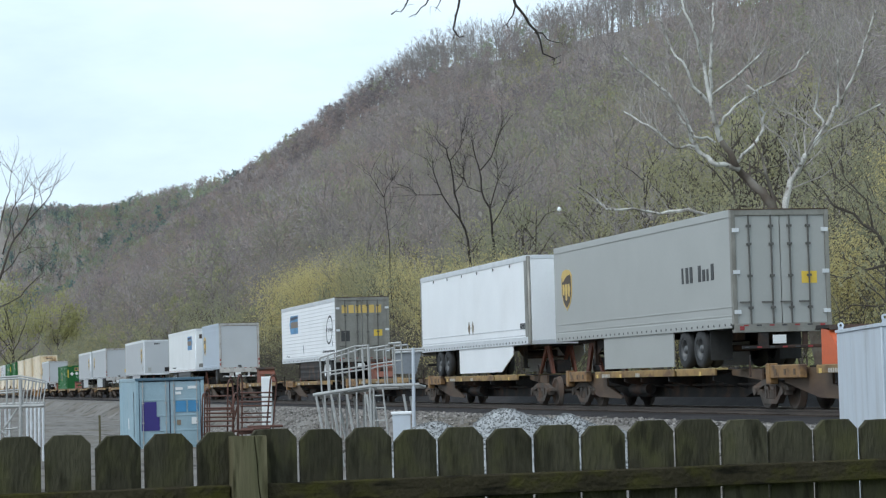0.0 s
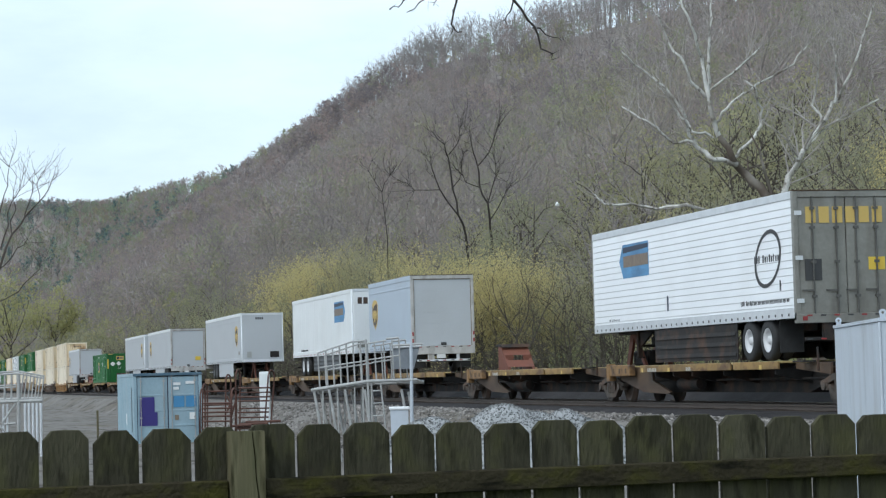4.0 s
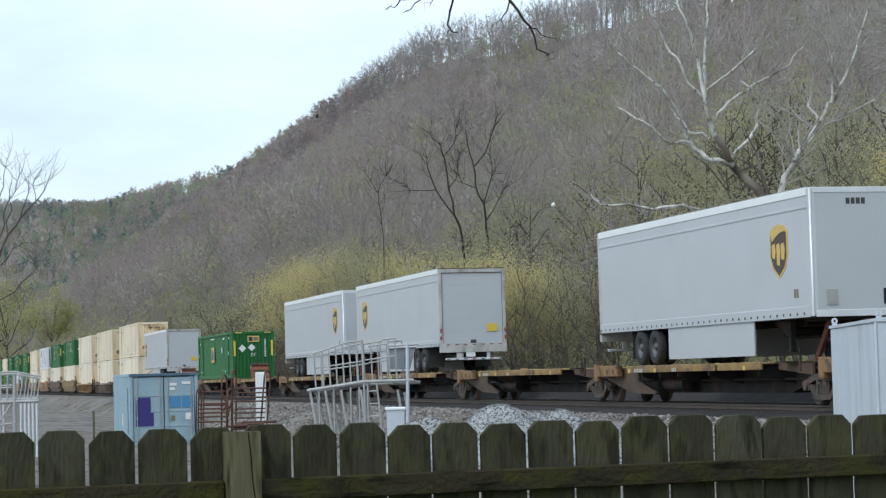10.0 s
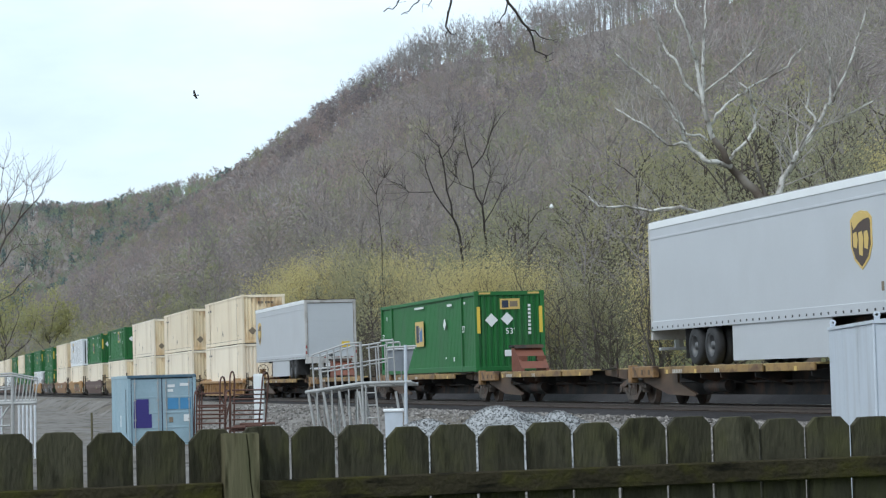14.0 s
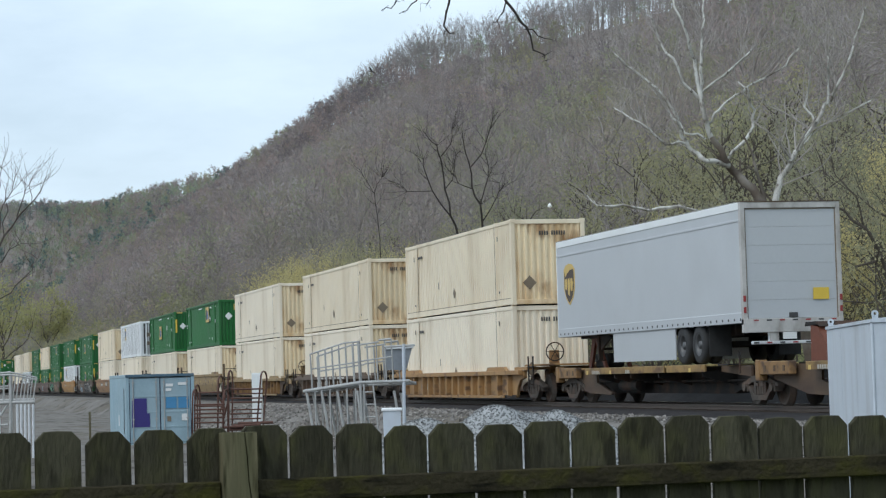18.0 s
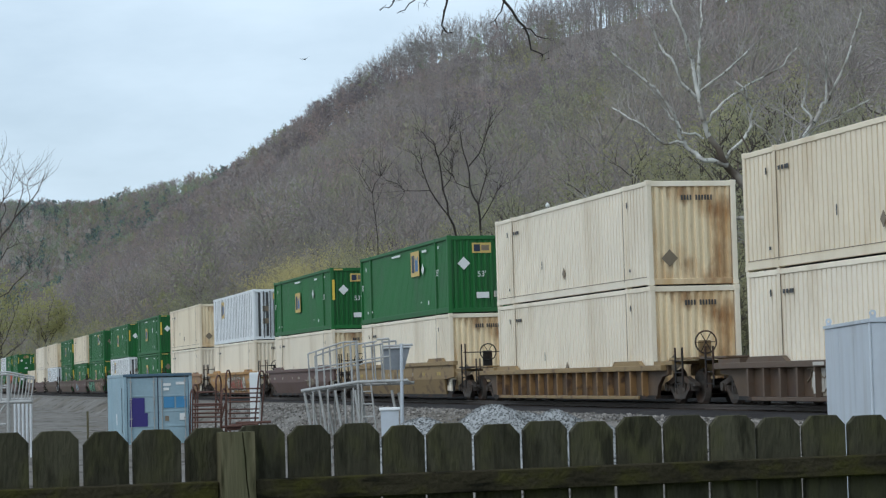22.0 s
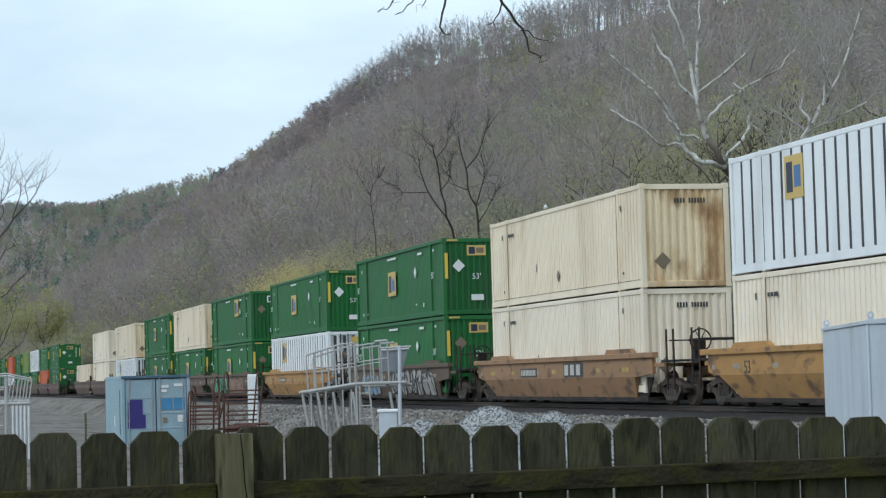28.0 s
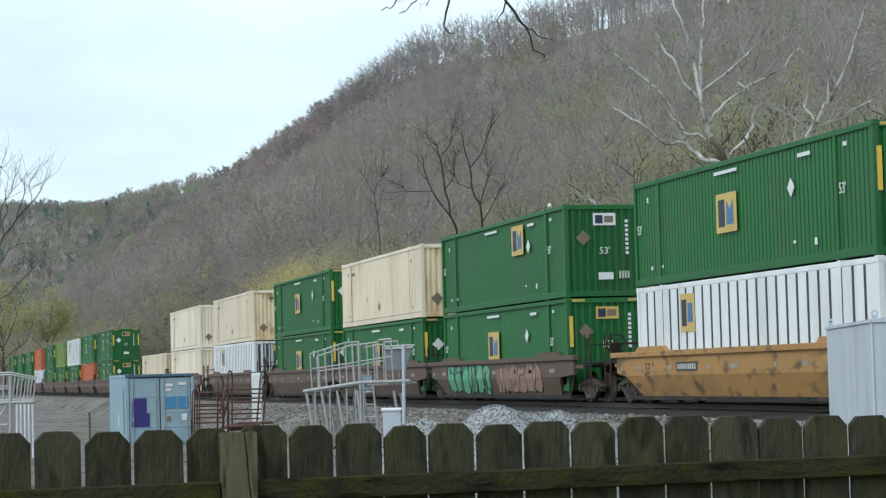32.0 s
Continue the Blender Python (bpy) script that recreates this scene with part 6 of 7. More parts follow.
def grown_tree(label, at, trunk, bark, rnd, depth=4, length=5.0, radius=0.25, lean=(0, 0, 1), leaves=None, group="", twist=0.25, lift=0.12, forks=(2, 3)):
    t = thing("tree", label, "tree", group, Matrix.Translation(at))
    g, tips = Geo(), []
    top = Vector(lean).normalized() * trunk
    g.path([(0, 0, -0.3), tuple(top * 0.5 + Vector((rnd.uniform(-0.2, 0.2), rnd.uniform(-0.2, 0.2), 0))), tuple(top)], radius * 1.25, radius, 8)
    part("trunk", fast_mesh(g, "trunk", bark), None, t)
    g = Geo()
    for i in range(3):
        a = rnd.uniform(0, 6.28)
        grow(g, tuple(top), (math.cos(a) * 0.38 + lean[0] * 0.7, math.sin(a) * 0.38 + lean[1] * 0.7, 1), length, radius * 0.75, depth - 1, rnd, twist, lift, tips, forks)
    part("branch_work", fast_mesh(g, "branch_work", bark), None, t)
    if leaves:
        key, per_tip, spread, size = leaves
        part("crown", fast_mesh(leaf_cloud(tips, rnd, per_tip, spread, size), "crown", key), None, t, "thin crown of young leaves")
    return t


rnd = random.Random(4)
# the row of budding trees between the track and the hill
ROW = [grown_tree("slender budding tree with thin yellow-green young leaves", (0, 0, -500), 2.2, "bark_row", random.Random(20 + i), 4, 2.7, 0.085, (rnd.uniform(-0.15, 0.15), rnd.uniform(-0.15, 0.15), 1), (("bud_yellow", "bud", "bud")[i], 15, 0.6, 0.075), "trees behind the track", forks=(2, 3)) for i in range(3)]
for i, (a, d, k, size) in enumerate([(16.8, 92, 0, 0.9), (14.6, 96, 1, 0.85), (20.5, 98, 1, 1.0), (18.6, 104, 2, 0.95), (12.6, 100, 2, 0.8), (10.4, 108, 0, 0.85), (8.8, 116, 1, 0.9), (13.4, 118, 0, 1.0), (22.8, 108, 0, 1.05), (6.6, 126, 2, 0.9), (5.0, 134, 0, 0.95),
                                     (2.4, 142, 1, 1.05), (-0.4, 152, 0, 1.15), (-0.4, 172, 1, 1.1), (-3.2, 186, 0, 1.2), (-5.5, 205, 0, 1.35), (-8.4, 214, 1, 1.4), (-11.5, 236, 0, 1.5), (-14.6, 250, 0, 1.5), (-9.0, 262, 2, 1.5), (-17.0, 285, 1, 1.4), (-22.5, 310, 0, 1.5), (16.2, 122, 1, 1.0), (24.4, 118, 1, 1.1), (1.0, 132, 0, 1.05), (2.7, 128, 0, 1.1), (4.1, 131, 0, 1.1), (5.5, 127, 0, 1.0), (-0.9, 138, 0, 1.0), (-15.8, 222, 0, 1.45), (-13.2, 228, 0, 1.5), (-10.2, 224, 1, 1.5)]):
    p = spot(a, d)
    tree = ROW[k] if i in (0, 1, 3) and ROW[k].location.z < -400 else None
    m = Matrix.Translation((p.x, p.y, ground_z(p.x, p.y) - 0.1)) @ Matrix.Rotation(rnd.uniform(0, 6.28), 4, "Z") @ Matrix.Diagonal((size, size, size, 1))
    if tree is not None:
        tree.matrix_world = m
    else:
        c = copy_thing(ROW[k], m)
        c.scale = (size, size, size)

# leafless trees with thin dark branches in the same row
BARE_ROW = grown_tree("slender leafless tree with thin dark branches", (0, 0, -500), 2.0, "bark_row", random.Random(44), 5, 2.6, 0.09, (0.1, 0.1, 1), group="trees behind the track", twist=0.22, lift=0.12, forks=(2, 3))
for i, (a, d, size) in enumerate([(11.2, 96, 0.95), (9.3, 102, 1.0), (19.6, 96, 0.9), (17.4, 100, 1.05), (21.8, 104, 1.1), (7.4, 112, 1.05), (4.2, 124, 1.15), (1.0, 138, 1.2), (14.2, 104, 1.0), (23.8, 112, 1.2), (-4.6, 196, 1.5), (-7.2, 222, 1.6), (-12.8, 248, 1.7)]):
    p = spot(a, d)
    m = Matrix.Translation((p.x, p.y, ground_z(p.x, p.y) - 0.1)) @ Matrix.Rotation(i * 1.7, 4, "Z") @ Matrix.Diagonal((size, size, size, 1))
    if i == 0:
        BARE_ROW.matrix_world = m
    else:
        copy_thing(BARE_ROW, m).scale = (size, size, size)

# dark bare trees against the hill: limbs by metres to the side and height
def crooked_tree(a0, d, limbs, seed, reach=1.0, twigs=12, bark="bark_dark"):
    rt = random.Random(seed)
    p = spot(a0, d)
    foot = ground_z(p.x, p.y)
    t = thing("tree", "tall dark bare tree with crooked limbs" if reach == 1 else "bare tree with thin dark branches at the yard's edge", "tree", "dark bare trees" if reach == 1 else "", Matrix.Translation((p.x, p.y, foot)))
    for i, (r0, r1, pts) in enumerate(limbs):
        g = Geo()
        line = [ASIDE * (a - a0) + AHEAD * (0.4 * reach * math.sin(k * 2.1 + i)) * (1 if k else 0) + Vector((0, 0, h - foot)) for k, (a, h) in enumerate(pts)]
        if i == 0:
            line = [Vector((0, 0, -0.4)), line[0].lerp(Vector((0, 0, 0)), 0.5) + ASIDE * 0.15] + line
        fine = []
        for u, w in zip(line, line[1:]):
            fine += [u, u.lerp(w, 0.5) + ASIDE * rt.gauss(0, 0.09) * reach + Vector((0, 0, rt.gauss(0, 0.06) * reach))]
        fine.append(line[-1])
        g.path(fine, r0 * (0.72 if reach == 1 else 0.55), r1 * 0.8, 6)
        for _ in range(twigs if reach == 1 else 6):
            k = rt.randrange(len(fine) // 2, len(fine))
            way = (fine[k] - fine[k - 1]).normalized() * 0.7 + ASIDE * rt.gauss(0, 0.7) + AHEAD * rt.gauss(0, 0.4) + Vector((0, 0, rt.gauss(0.3, 0.4)))
            grow(g, fine[k], way, rt.uniform(0.9, 2.0) * reach, max(0.02 * reach, r1 * 0.5), 1, rt, 0.22, 0.1, None, (1, 2), 4)
        part("trunk" if i == 0 else "limb", fast_mesh(g, "limb", bark if reach == 1 else "bark_row"), None, t)


crooked_tree(2.0, 180, [(0.2, 0.04, [(1.77, 9.4), (1.57, 11.8), (1.0, 13.4), (0.62, 15.5), (0.38, 17.9), (0.1, 18.9), (-0.76, 19.9)]), (0.1, 0.03, [(1.0, 13.4), (-0.36, 15.4), (-1.0, 17.3), (-1.07, 18.3)]),
                        (0.06, 0.025, [(0.38, 18.1), (1.16, 19.0), (1.32, 20.2)]), (0.05, 0.025, [(-0.36, 15.4), (-2.34, 15.4), (-2.9, 16.0)]), (0.06, 0.025, [(0.62, 15.5), (1.41, 16.9), (1.58, 18.2)])], 5)
crooked_tree(3.7, 180, [(0.2, 0.04, [(3.58, 9.3), (3.49, 12.4), (3.36, 14.2), (2.74, 15.7), (2.57, 17.6), (2.2, 18.9), (2.1, 19.9)]), (0.09, 0.03, [(2.69, 17.2), (3.56, 18.2), (4.28, 20.1), (4.5, 21.0)]),
                        (0.06, 0.025, [(2.74, 15.5), (1.69, 15.9), (1.14, 16.9)]), (0.08, 0.025, [(3.36, 14.2), (4.04, 16.4), (3.9, 18.1)]), (0.07, 0.025, [(3.5, 12.9), (4.56, 14.6), (4.9, 15.9)])], 9)
crooked_tree(-4.5, 180, [(0.07, 0.03, [(-4.56, 11.7), (-4.73, 13.6), (-4.9, 15.3), (-5.9, 17.0)]), (0.05, 0.025, [(-4.9, 15.3), (-4.25, 16.6)])], 14)

# a dark tree whose low limbs reach over the brushwood beside the track
crooked_tree(17.6, 86, [(0.16, 0.05, [(17.3, 3.0), (16.6, 4.9), (15.9, 6.0), (15.2, 6.7), (14.3, 7.3)]), (0.08, 0.02, [(16.6, 4.9), (15.6, 4.6), (14.9, 4.3), (14.2, 4.5)]), (0.06, 0.02, [(17.1, 3.6), (16.0, 3.2), (15.0, 3.3), (14.1, 2.7)]),
                        (0.06, 0.02, [(15.9, 6.0), (15.6, 7.2), (15.0, 8.0)]), (0.07, 0.02, [(16.9, 4.2), (17.4, 6.2), (17.2, 8.1)])], 33, twigs=3, bark="bark_row")

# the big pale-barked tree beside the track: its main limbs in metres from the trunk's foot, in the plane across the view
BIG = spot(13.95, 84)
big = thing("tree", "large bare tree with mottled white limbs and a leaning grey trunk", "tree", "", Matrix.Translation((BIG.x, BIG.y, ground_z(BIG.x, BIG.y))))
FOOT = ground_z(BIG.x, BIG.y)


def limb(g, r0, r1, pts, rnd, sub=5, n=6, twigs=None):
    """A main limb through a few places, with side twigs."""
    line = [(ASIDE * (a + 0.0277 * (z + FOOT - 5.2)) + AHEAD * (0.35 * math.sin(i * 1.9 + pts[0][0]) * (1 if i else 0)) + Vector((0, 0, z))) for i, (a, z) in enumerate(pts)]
    fine = []
    for i in range(len(line) - 1):
        for q in range(3):
            fine.append(line[i].lerp(line[i + 1], q / 3) + Vector((rnd.gauss(0, 0.03), rnd.gauss(0, 0.03), rnd.gauss(0, 0.04))) * (1 if i or q else 0))
    fine.append(line[-1])
    g.path(fine, r0, r1, n)
    for k in range(sub):
        i = rnd.randrange(len(fine) // 3, len(fine))
        d = (fine[i] - fine[i - 1]).normalized()
        ang = (d * 0.8 + ASIDE * rnd.gauss(0, 0.7) + AHEAD * rnd.gauss(0, 0.5) + Vector((0, 0, rnd.gauss(0.2, 0.45)))).normalized()
        grow(twigs or g, fine[i], ang, rnd.uniform(0.7, 1.9), max(0.011, r1 * 0.55), 2 if twigs else 1, rnd, 0.2, 0.1, None, (1, 2), 4)


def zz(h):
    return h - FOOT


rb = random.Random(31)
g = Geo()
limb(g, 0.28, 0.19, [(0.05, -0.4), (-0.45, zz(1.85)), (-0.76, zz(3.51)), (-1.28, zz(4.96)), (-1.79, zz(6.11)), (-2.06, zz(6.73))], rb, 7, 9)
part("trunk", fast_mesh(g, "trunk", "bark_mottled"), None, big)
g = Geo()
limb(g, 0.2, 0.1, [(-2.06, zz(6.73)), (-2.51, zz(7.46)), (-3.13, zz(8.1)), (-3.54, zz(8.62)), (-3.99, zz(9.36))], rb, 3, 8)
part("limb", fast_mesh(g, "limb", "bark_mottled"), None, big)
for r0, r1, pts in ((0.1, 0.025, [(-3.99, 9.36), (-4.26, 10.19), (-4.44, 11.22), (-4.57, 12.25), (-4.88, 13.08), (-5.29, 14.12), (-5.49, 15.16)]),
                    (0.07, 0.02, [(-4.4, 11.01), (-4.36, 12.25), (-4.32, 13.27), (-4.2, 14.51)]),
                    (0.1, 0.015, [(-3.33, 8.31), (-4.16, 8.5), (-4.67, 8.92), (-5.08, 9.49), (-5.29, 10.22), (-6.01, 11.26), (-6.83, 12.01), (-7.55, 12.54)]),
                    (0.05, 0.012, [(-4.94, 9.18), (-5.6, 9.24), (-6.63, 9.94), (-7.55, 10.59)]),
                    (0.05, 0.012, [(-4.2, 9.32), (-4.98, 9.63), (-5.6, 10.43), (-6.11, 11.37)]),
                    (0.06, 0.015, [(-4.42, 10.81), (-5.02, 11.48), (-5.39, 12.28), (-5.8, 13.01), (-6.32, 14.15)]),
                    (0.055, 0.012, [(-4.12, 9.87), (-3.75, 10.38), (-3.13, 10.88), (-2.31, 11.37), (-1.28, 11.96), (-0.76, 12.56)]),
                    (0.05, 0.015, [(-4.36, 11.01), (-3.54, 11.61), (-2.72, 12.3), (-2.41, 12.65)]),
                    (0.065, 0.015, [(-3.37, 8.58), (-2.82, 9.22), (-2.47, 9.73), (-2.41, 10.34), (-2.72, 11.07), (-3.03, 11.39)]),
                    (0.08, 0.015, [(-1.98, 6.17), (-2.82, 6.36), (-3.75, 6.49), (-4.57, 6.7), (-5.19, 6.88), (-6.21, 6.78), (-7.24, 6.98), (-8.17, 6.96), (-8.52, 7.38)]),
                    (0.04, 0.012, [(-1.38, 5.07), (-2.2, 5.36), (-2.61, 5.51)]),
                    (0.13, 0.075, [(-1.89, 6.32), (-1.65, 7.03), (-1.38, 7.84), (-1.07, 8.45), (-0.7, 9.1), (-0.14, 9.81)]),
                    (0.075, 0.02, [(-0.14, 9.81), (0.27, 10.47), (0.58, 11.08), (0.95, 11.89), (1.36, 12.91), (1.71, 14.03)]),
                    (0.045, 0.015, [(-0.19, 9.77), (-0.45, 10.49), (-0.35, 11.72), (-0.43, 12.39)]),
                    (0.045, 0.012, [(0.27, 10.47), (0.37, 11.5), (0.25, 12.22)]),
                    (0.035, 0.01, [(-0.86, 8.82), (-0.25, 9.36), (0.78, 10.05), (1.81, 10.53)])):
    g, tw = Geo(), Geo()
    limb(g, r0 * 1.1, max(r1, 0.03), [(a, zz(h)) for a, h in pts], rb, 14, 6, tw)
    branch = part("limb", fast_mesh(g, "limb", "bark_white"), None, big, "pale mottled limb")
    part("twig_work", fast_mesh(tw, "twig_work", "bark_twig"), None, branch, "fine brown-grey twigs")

# a bare tree and a budding one past the yard's end
crooked_tree(-9.275, 46, [(0.0694444, 0.0075, [(-9.208, 2.353), (-9.101, 2.97), (-8.838, 3.504), (-8.667, 3.984), (-8.409, 4.349), (-8.12, 4.589), (-7.921, 4.866), (-7.81, 5.19)]),
                        (0.025, 0.00625, [(-8.956, 4.15), (-8.802, 4.811), (-8.714, 5.136), (-8.682, 5.496)]),
                        (0.0277778, 0.00625, [(-8.9, 3.698), (-8.719, 4.155), (-8.66, 4.638), (-8.518, 4.882), (-8.385, 5.206)]),
                        (0.0222222, 0.00625, [(-8.409, 4.349), (-8.227, 4.795), (-8.263, 5.123)]),
                        (0.0166667, 0.00625, [(-8.12, 4.589), (-8.144, 4.951), (-8.071, 5.163)]),
                        (0.0277778, 0.00625, [(-9.006, 3.137), (-8.842, 3.38), (-8.585, 3.7), (-8.3, 3.816)]),
                        (0.0277778, 0.00625, [(-9.134, 2.577), (-8.575, 2.843), (-8.32, 3.084), (-8.111, 3.281), (-8.026, 3.504)]),
                        (0.0222222, 0.00625, [(-8.667, 3.984), (-8.586, 4.478), (-8.597, 4.873)])], 21, 0.3)
for i, (a, d, size) in enumerate(((-117.5, 620, 1.55), (-131.0, 640, 1.6), (-110.5, 650, 1.1))):
    p = spot(a, d)
    r_far = random.Random(60 + i)
    t = thing("tree", "broad budding tree with a yellow-green crown", "tree", "budding trees at the valley's end", Matrix.Translation((p.x, p.y, ground_z(p.x, p.y) - 0.1)))
    wg, tips = Geo(), []
    wg.path([(0, 0, -0.3), (0.2, 0.1, 4 * size), (0.3, -0.2, 9 * size)], 0.4 * size, 0.22 * size, 7)
    part("trunk", fast_mesh(wg, "trunk", "bark_row"), None, t)
    wg = Geo()
    for k in range(9):
        u = k * 2.4 + r_far.uniform(-0.4, 0.4)
        grow(wg, (0.2, 0, (4 + k * 0.8) * size), (math.cos(u), math.sin(u), 0.55 + 0.15 * k), 6.0 * size, 0.14 * size, 2, r_far, 0.2, 0.1, tips, (2, 3), 4)
    part("branch_work", fast_mesh(wg, "branch_work", "bark_row"), None, t)
    part("crown", fast_mesh(leaf_cloud(tips, r_far, 10, 0.8 * size, 0.42), "crown", "bud_valley"), None, t, "loose crown of young leaves")

# the tree at the yard's edge whose twigs hang into view
p = spot(3.634, 12.5)
hang = thing("tree", "bare dark tree with thin twigs hanging from a bough", "tree", "", Matrix.Translation((p.x, p.y, ground_z(p.x, p.y))))
HZ = ground_z(p.x, p.y)
rh = random.Random(8)
g = Geo().path([(0, 0, -0.3), tuple(ASIDE * 0.05 + Vector((0, 0, 2.0))), tuple(ASIDE * -0.1 + Vector((0, 0, 4.3))), tuple(ASIDE * 0.1 + Vector((0, 0, 7.5)))], 0.2, 0.1, 9)
part("trunk", fast_mesh(g, "trunk", "bark_dark"), None, hang)
g = Geo().path([tuple(ASIDE * a + Vector((0, 0, z - HZ))) for a, z in ((-0.1, 3.4), (-1.2, 3.75), (-2.2, 3.75), (-3.2, 3.5), (-4.0, 3.35))], 0.06, 0.014, 7)
for k in range(3):
    grow(g, ASIDE * 0.1 + Vector((0, 0, 5.0 + k)), (rh.gauss(0, 1), rh.gauss(0, 1), 1), 2.2, 0.05, 2, rh)
part("bough", fast_mesh(g, "bough", "bark_dark"), None, hang)
for pts, r in (([(-3.40, 3.47), (-3.514, 3.158), (-3.542, 2.975), (-3.572, 2.854), (-3.551, 2.822), (-3.514, 2.815)], 0.009), ([(-3.2, 3.5), (-3.306, 3.183), (-3.23, 2.982), (-3.153, 2.866), (-3.101, 2.785), (-3.089, 2.709), (-3.024, 2.679)], 0.011),
               ([(-3.132, 2.826), (-3.06, 2.785), (-2.985, 2.764)], 0.005), ([(-3.23, 2.976), (-3.266, 2.9), (-3.306, 2.861)], 0.005), ([(-3.55, 3.43), (-3.643, 3.162), (-3.719, 2.995), (-3.771, 2.945), (-3.814, 2.928)], 0.006),
               ([(-3.7, 3.4), (-3.735, 3.164), (-3.82, 3.014), (-3.857, 2.959), (-3.909, 2.949)], 0.006), ([(-3.5, 3.44), (-3.582, 3.16), (-3.649, 2.993), (-3.667, 2.96)], 0.005)):
    line = [ASIDE * a + Vector((0, 0, z - HZ)) for a, z in pts]
    fine = [line[0]]
    for i in range(1, len(line)):
        fine += [line[i - 1].lerp(line[i], 0.5) + Vector((rh.gauss(0, 0.006), rh.gauss(0, 0.006), rh.gauss(0, 0.006))), line[i]]
    g = Geo().path(fine, r, r * 0.3, 5)
    for k in range(2):
        i = rh.randrange(3, len(fine))
        g.path([fine[i], fine[i] + ASIDE * rh.gauss(0, 0.02) + Vector((0, 0, rh.gauss(-0.01, 0.015))), fine[i] + ASIDE * rh.gauss(0, 0.04) + Vector((0, 0, rh.gauss(-0.01, 0.02)))], r * 0.3, r * 0.15, 4)
    part("twig", fast_mesh(g, "twig", "bark_dark"), None, hang)


# ---- the board fence ----
FDIR = (ASIDE * math.cos(radians(17)) + AHEAD * math.sin(radians(17))).normalized()
FNORM = Vector((FDIR.y, -FDIR.x, 0))      # towards the house side
if FNORM.dot(AHEAD) > 0:
    FNORM = -FNORM
FMID = spot(0, 7.05)
fence_m = Matrix((( FDIR.x, -FNORM.x, 0, FMID.x), (FDIR.y, -FNORM.y, 0, FMID.y), (0, 0, 1, 0), (0, 0, 0, 1)))
fence = thing("board_fence", "weathered dog-eared board fence, dark and green with moss", "fence", "", fence_m)
GAPS = [-1.84, -1.69, -1.54, -1.39, -1.242, -1.097, -0.952, -0.798, -0.646, -0.486, -0.344, -0.194, -0.052, 0.101, 0.256, 0.41, 0.563, 0.725, 0.878, 1.043, 1.201, 1.361, 1.515, 1.67, 1.825, 1.98]
rf = random.Random(2)
for i in range(len(GAPS) - 1):
    u0, u1 = GAPS[i] + rf.uniform(0.004, 0.007), GAPS[i + 1] - rf.uniform(0.004, 0.007)
    mid = (u0 + u1) / 2
    top = 0.806 - 0.010 * mid + rf.uniform(-0.008, 0.008)
    c = rf.uniform(0.024, 0.034)
    low = -0.74
    t = 0.009
    lean = rf.uniform(-0.002, 0.002)
    out = [(u0 + lean, low), (u1 + lean, low), (u1, top - c * 1.1), (u1 - c, top - rf.uniform(0, 0.002)), (mid, top), (u0 + c, top - rf.uniform(0, 0.002)), (u0, top - c * 1.1)]
    y = rf.uniform(-0.002, 0.002)
    g = Geo()
    k = len(out)
    front = [(mid + (u - mid) * 0.975, y - t, z - (0.002 if z > 0 else 0)) for u, z in out]
    rim = [(u, y - t + 0.003, z) for u, z in out]
    back = [(u, y + t, z) for u, z in out]
    g.add(front + rim + back, [tuple(range(k))] + [(a, a + k, (a + 1) % k + k, (a + 1) % k) for a in range(k)] + [(a + k, a + 2 * k, (a + 1) % k + 2 * k, (a + 1) % k + k) for a in range(k)] + [tuple(range(3 * k - 1, 2 * k - 1, -1))])
    part("picket", g, "fence", fence)
for z in (0.592, -0.45):
    for u0, u1 in ((-1.9, -0.702), (-0.592, 2.0)):
        part("rail", Geo().box(u0, u1, -0.05, -0.011, z, z + 0.066, 0.004), "rail_wood", fence, "mossy dark rail")
CRACK = [(-0.614, -0.9), (-0.614, 0.5), (-0.617, 0.6), (-0.624, 0.66), (-0.627, 0.73), (-0.634, 0.8)]
g = Geo().box(-0.699, -0.595, -0.062, -0.0115, -0.9, 0.8)
g.prism([(-0.699, -0.9)] + [(u - 0.0022, z) for u, z in CRACK] + [(-0.699, 0.802)], "y", -0.075, -0.061)
g.prism([(u + 0.0016, z) for u, z in CRACK] + [(-0.597, 0.797), (-0.595, -0.9)], "y", -0.075, -0.061)
part("post", g, "post_wood", fence, "paler split fence post")

# ---- the yard ----
def bar(parent, name, p, q, r, key, label=""):
    return part(name, Geo().tube(p, q, r, n=7), key, parent, label)


def local(a, d, z, o):
    """A place in the yard, from the side, the distance and the height, in the space of a thing at o."""
    p = spot(a, d, z)
    return (p.x - o.x, p.y - o.y, p.z - o.z)


# light blue shipping container, doors towards the house
box_at = Vector((-82.33, 8.2, -1.30))
blue = thing("shipping_container", "light blue shipping container with a dark violet patch on its door", "container", "", Matrix.Translation(box_at))
L, W, H = 6.06, 2.44, 2.59
for y, o in ((0.04, -1), (W - 0.04, 1)):
    v, f = corrugated_side(L - 0.3, 0.16, H - 0.12, y, 0.034, 0.28, o)
    part("side_wall", Geo().add([(x - L + 0.15, yy, z) for x, yy, z in v], f), "boxblue", blue)

part("roof", Geo().box(-L, -0.05, 0.02, W - 0.02, H - 0.06, H - 0.02), "boxblue", blue)
part("back_wall", Geo().box(-L, -L + 0.06, 0.02, W - 0.02, 0.02, H - 0.02), "boxblue", blue)
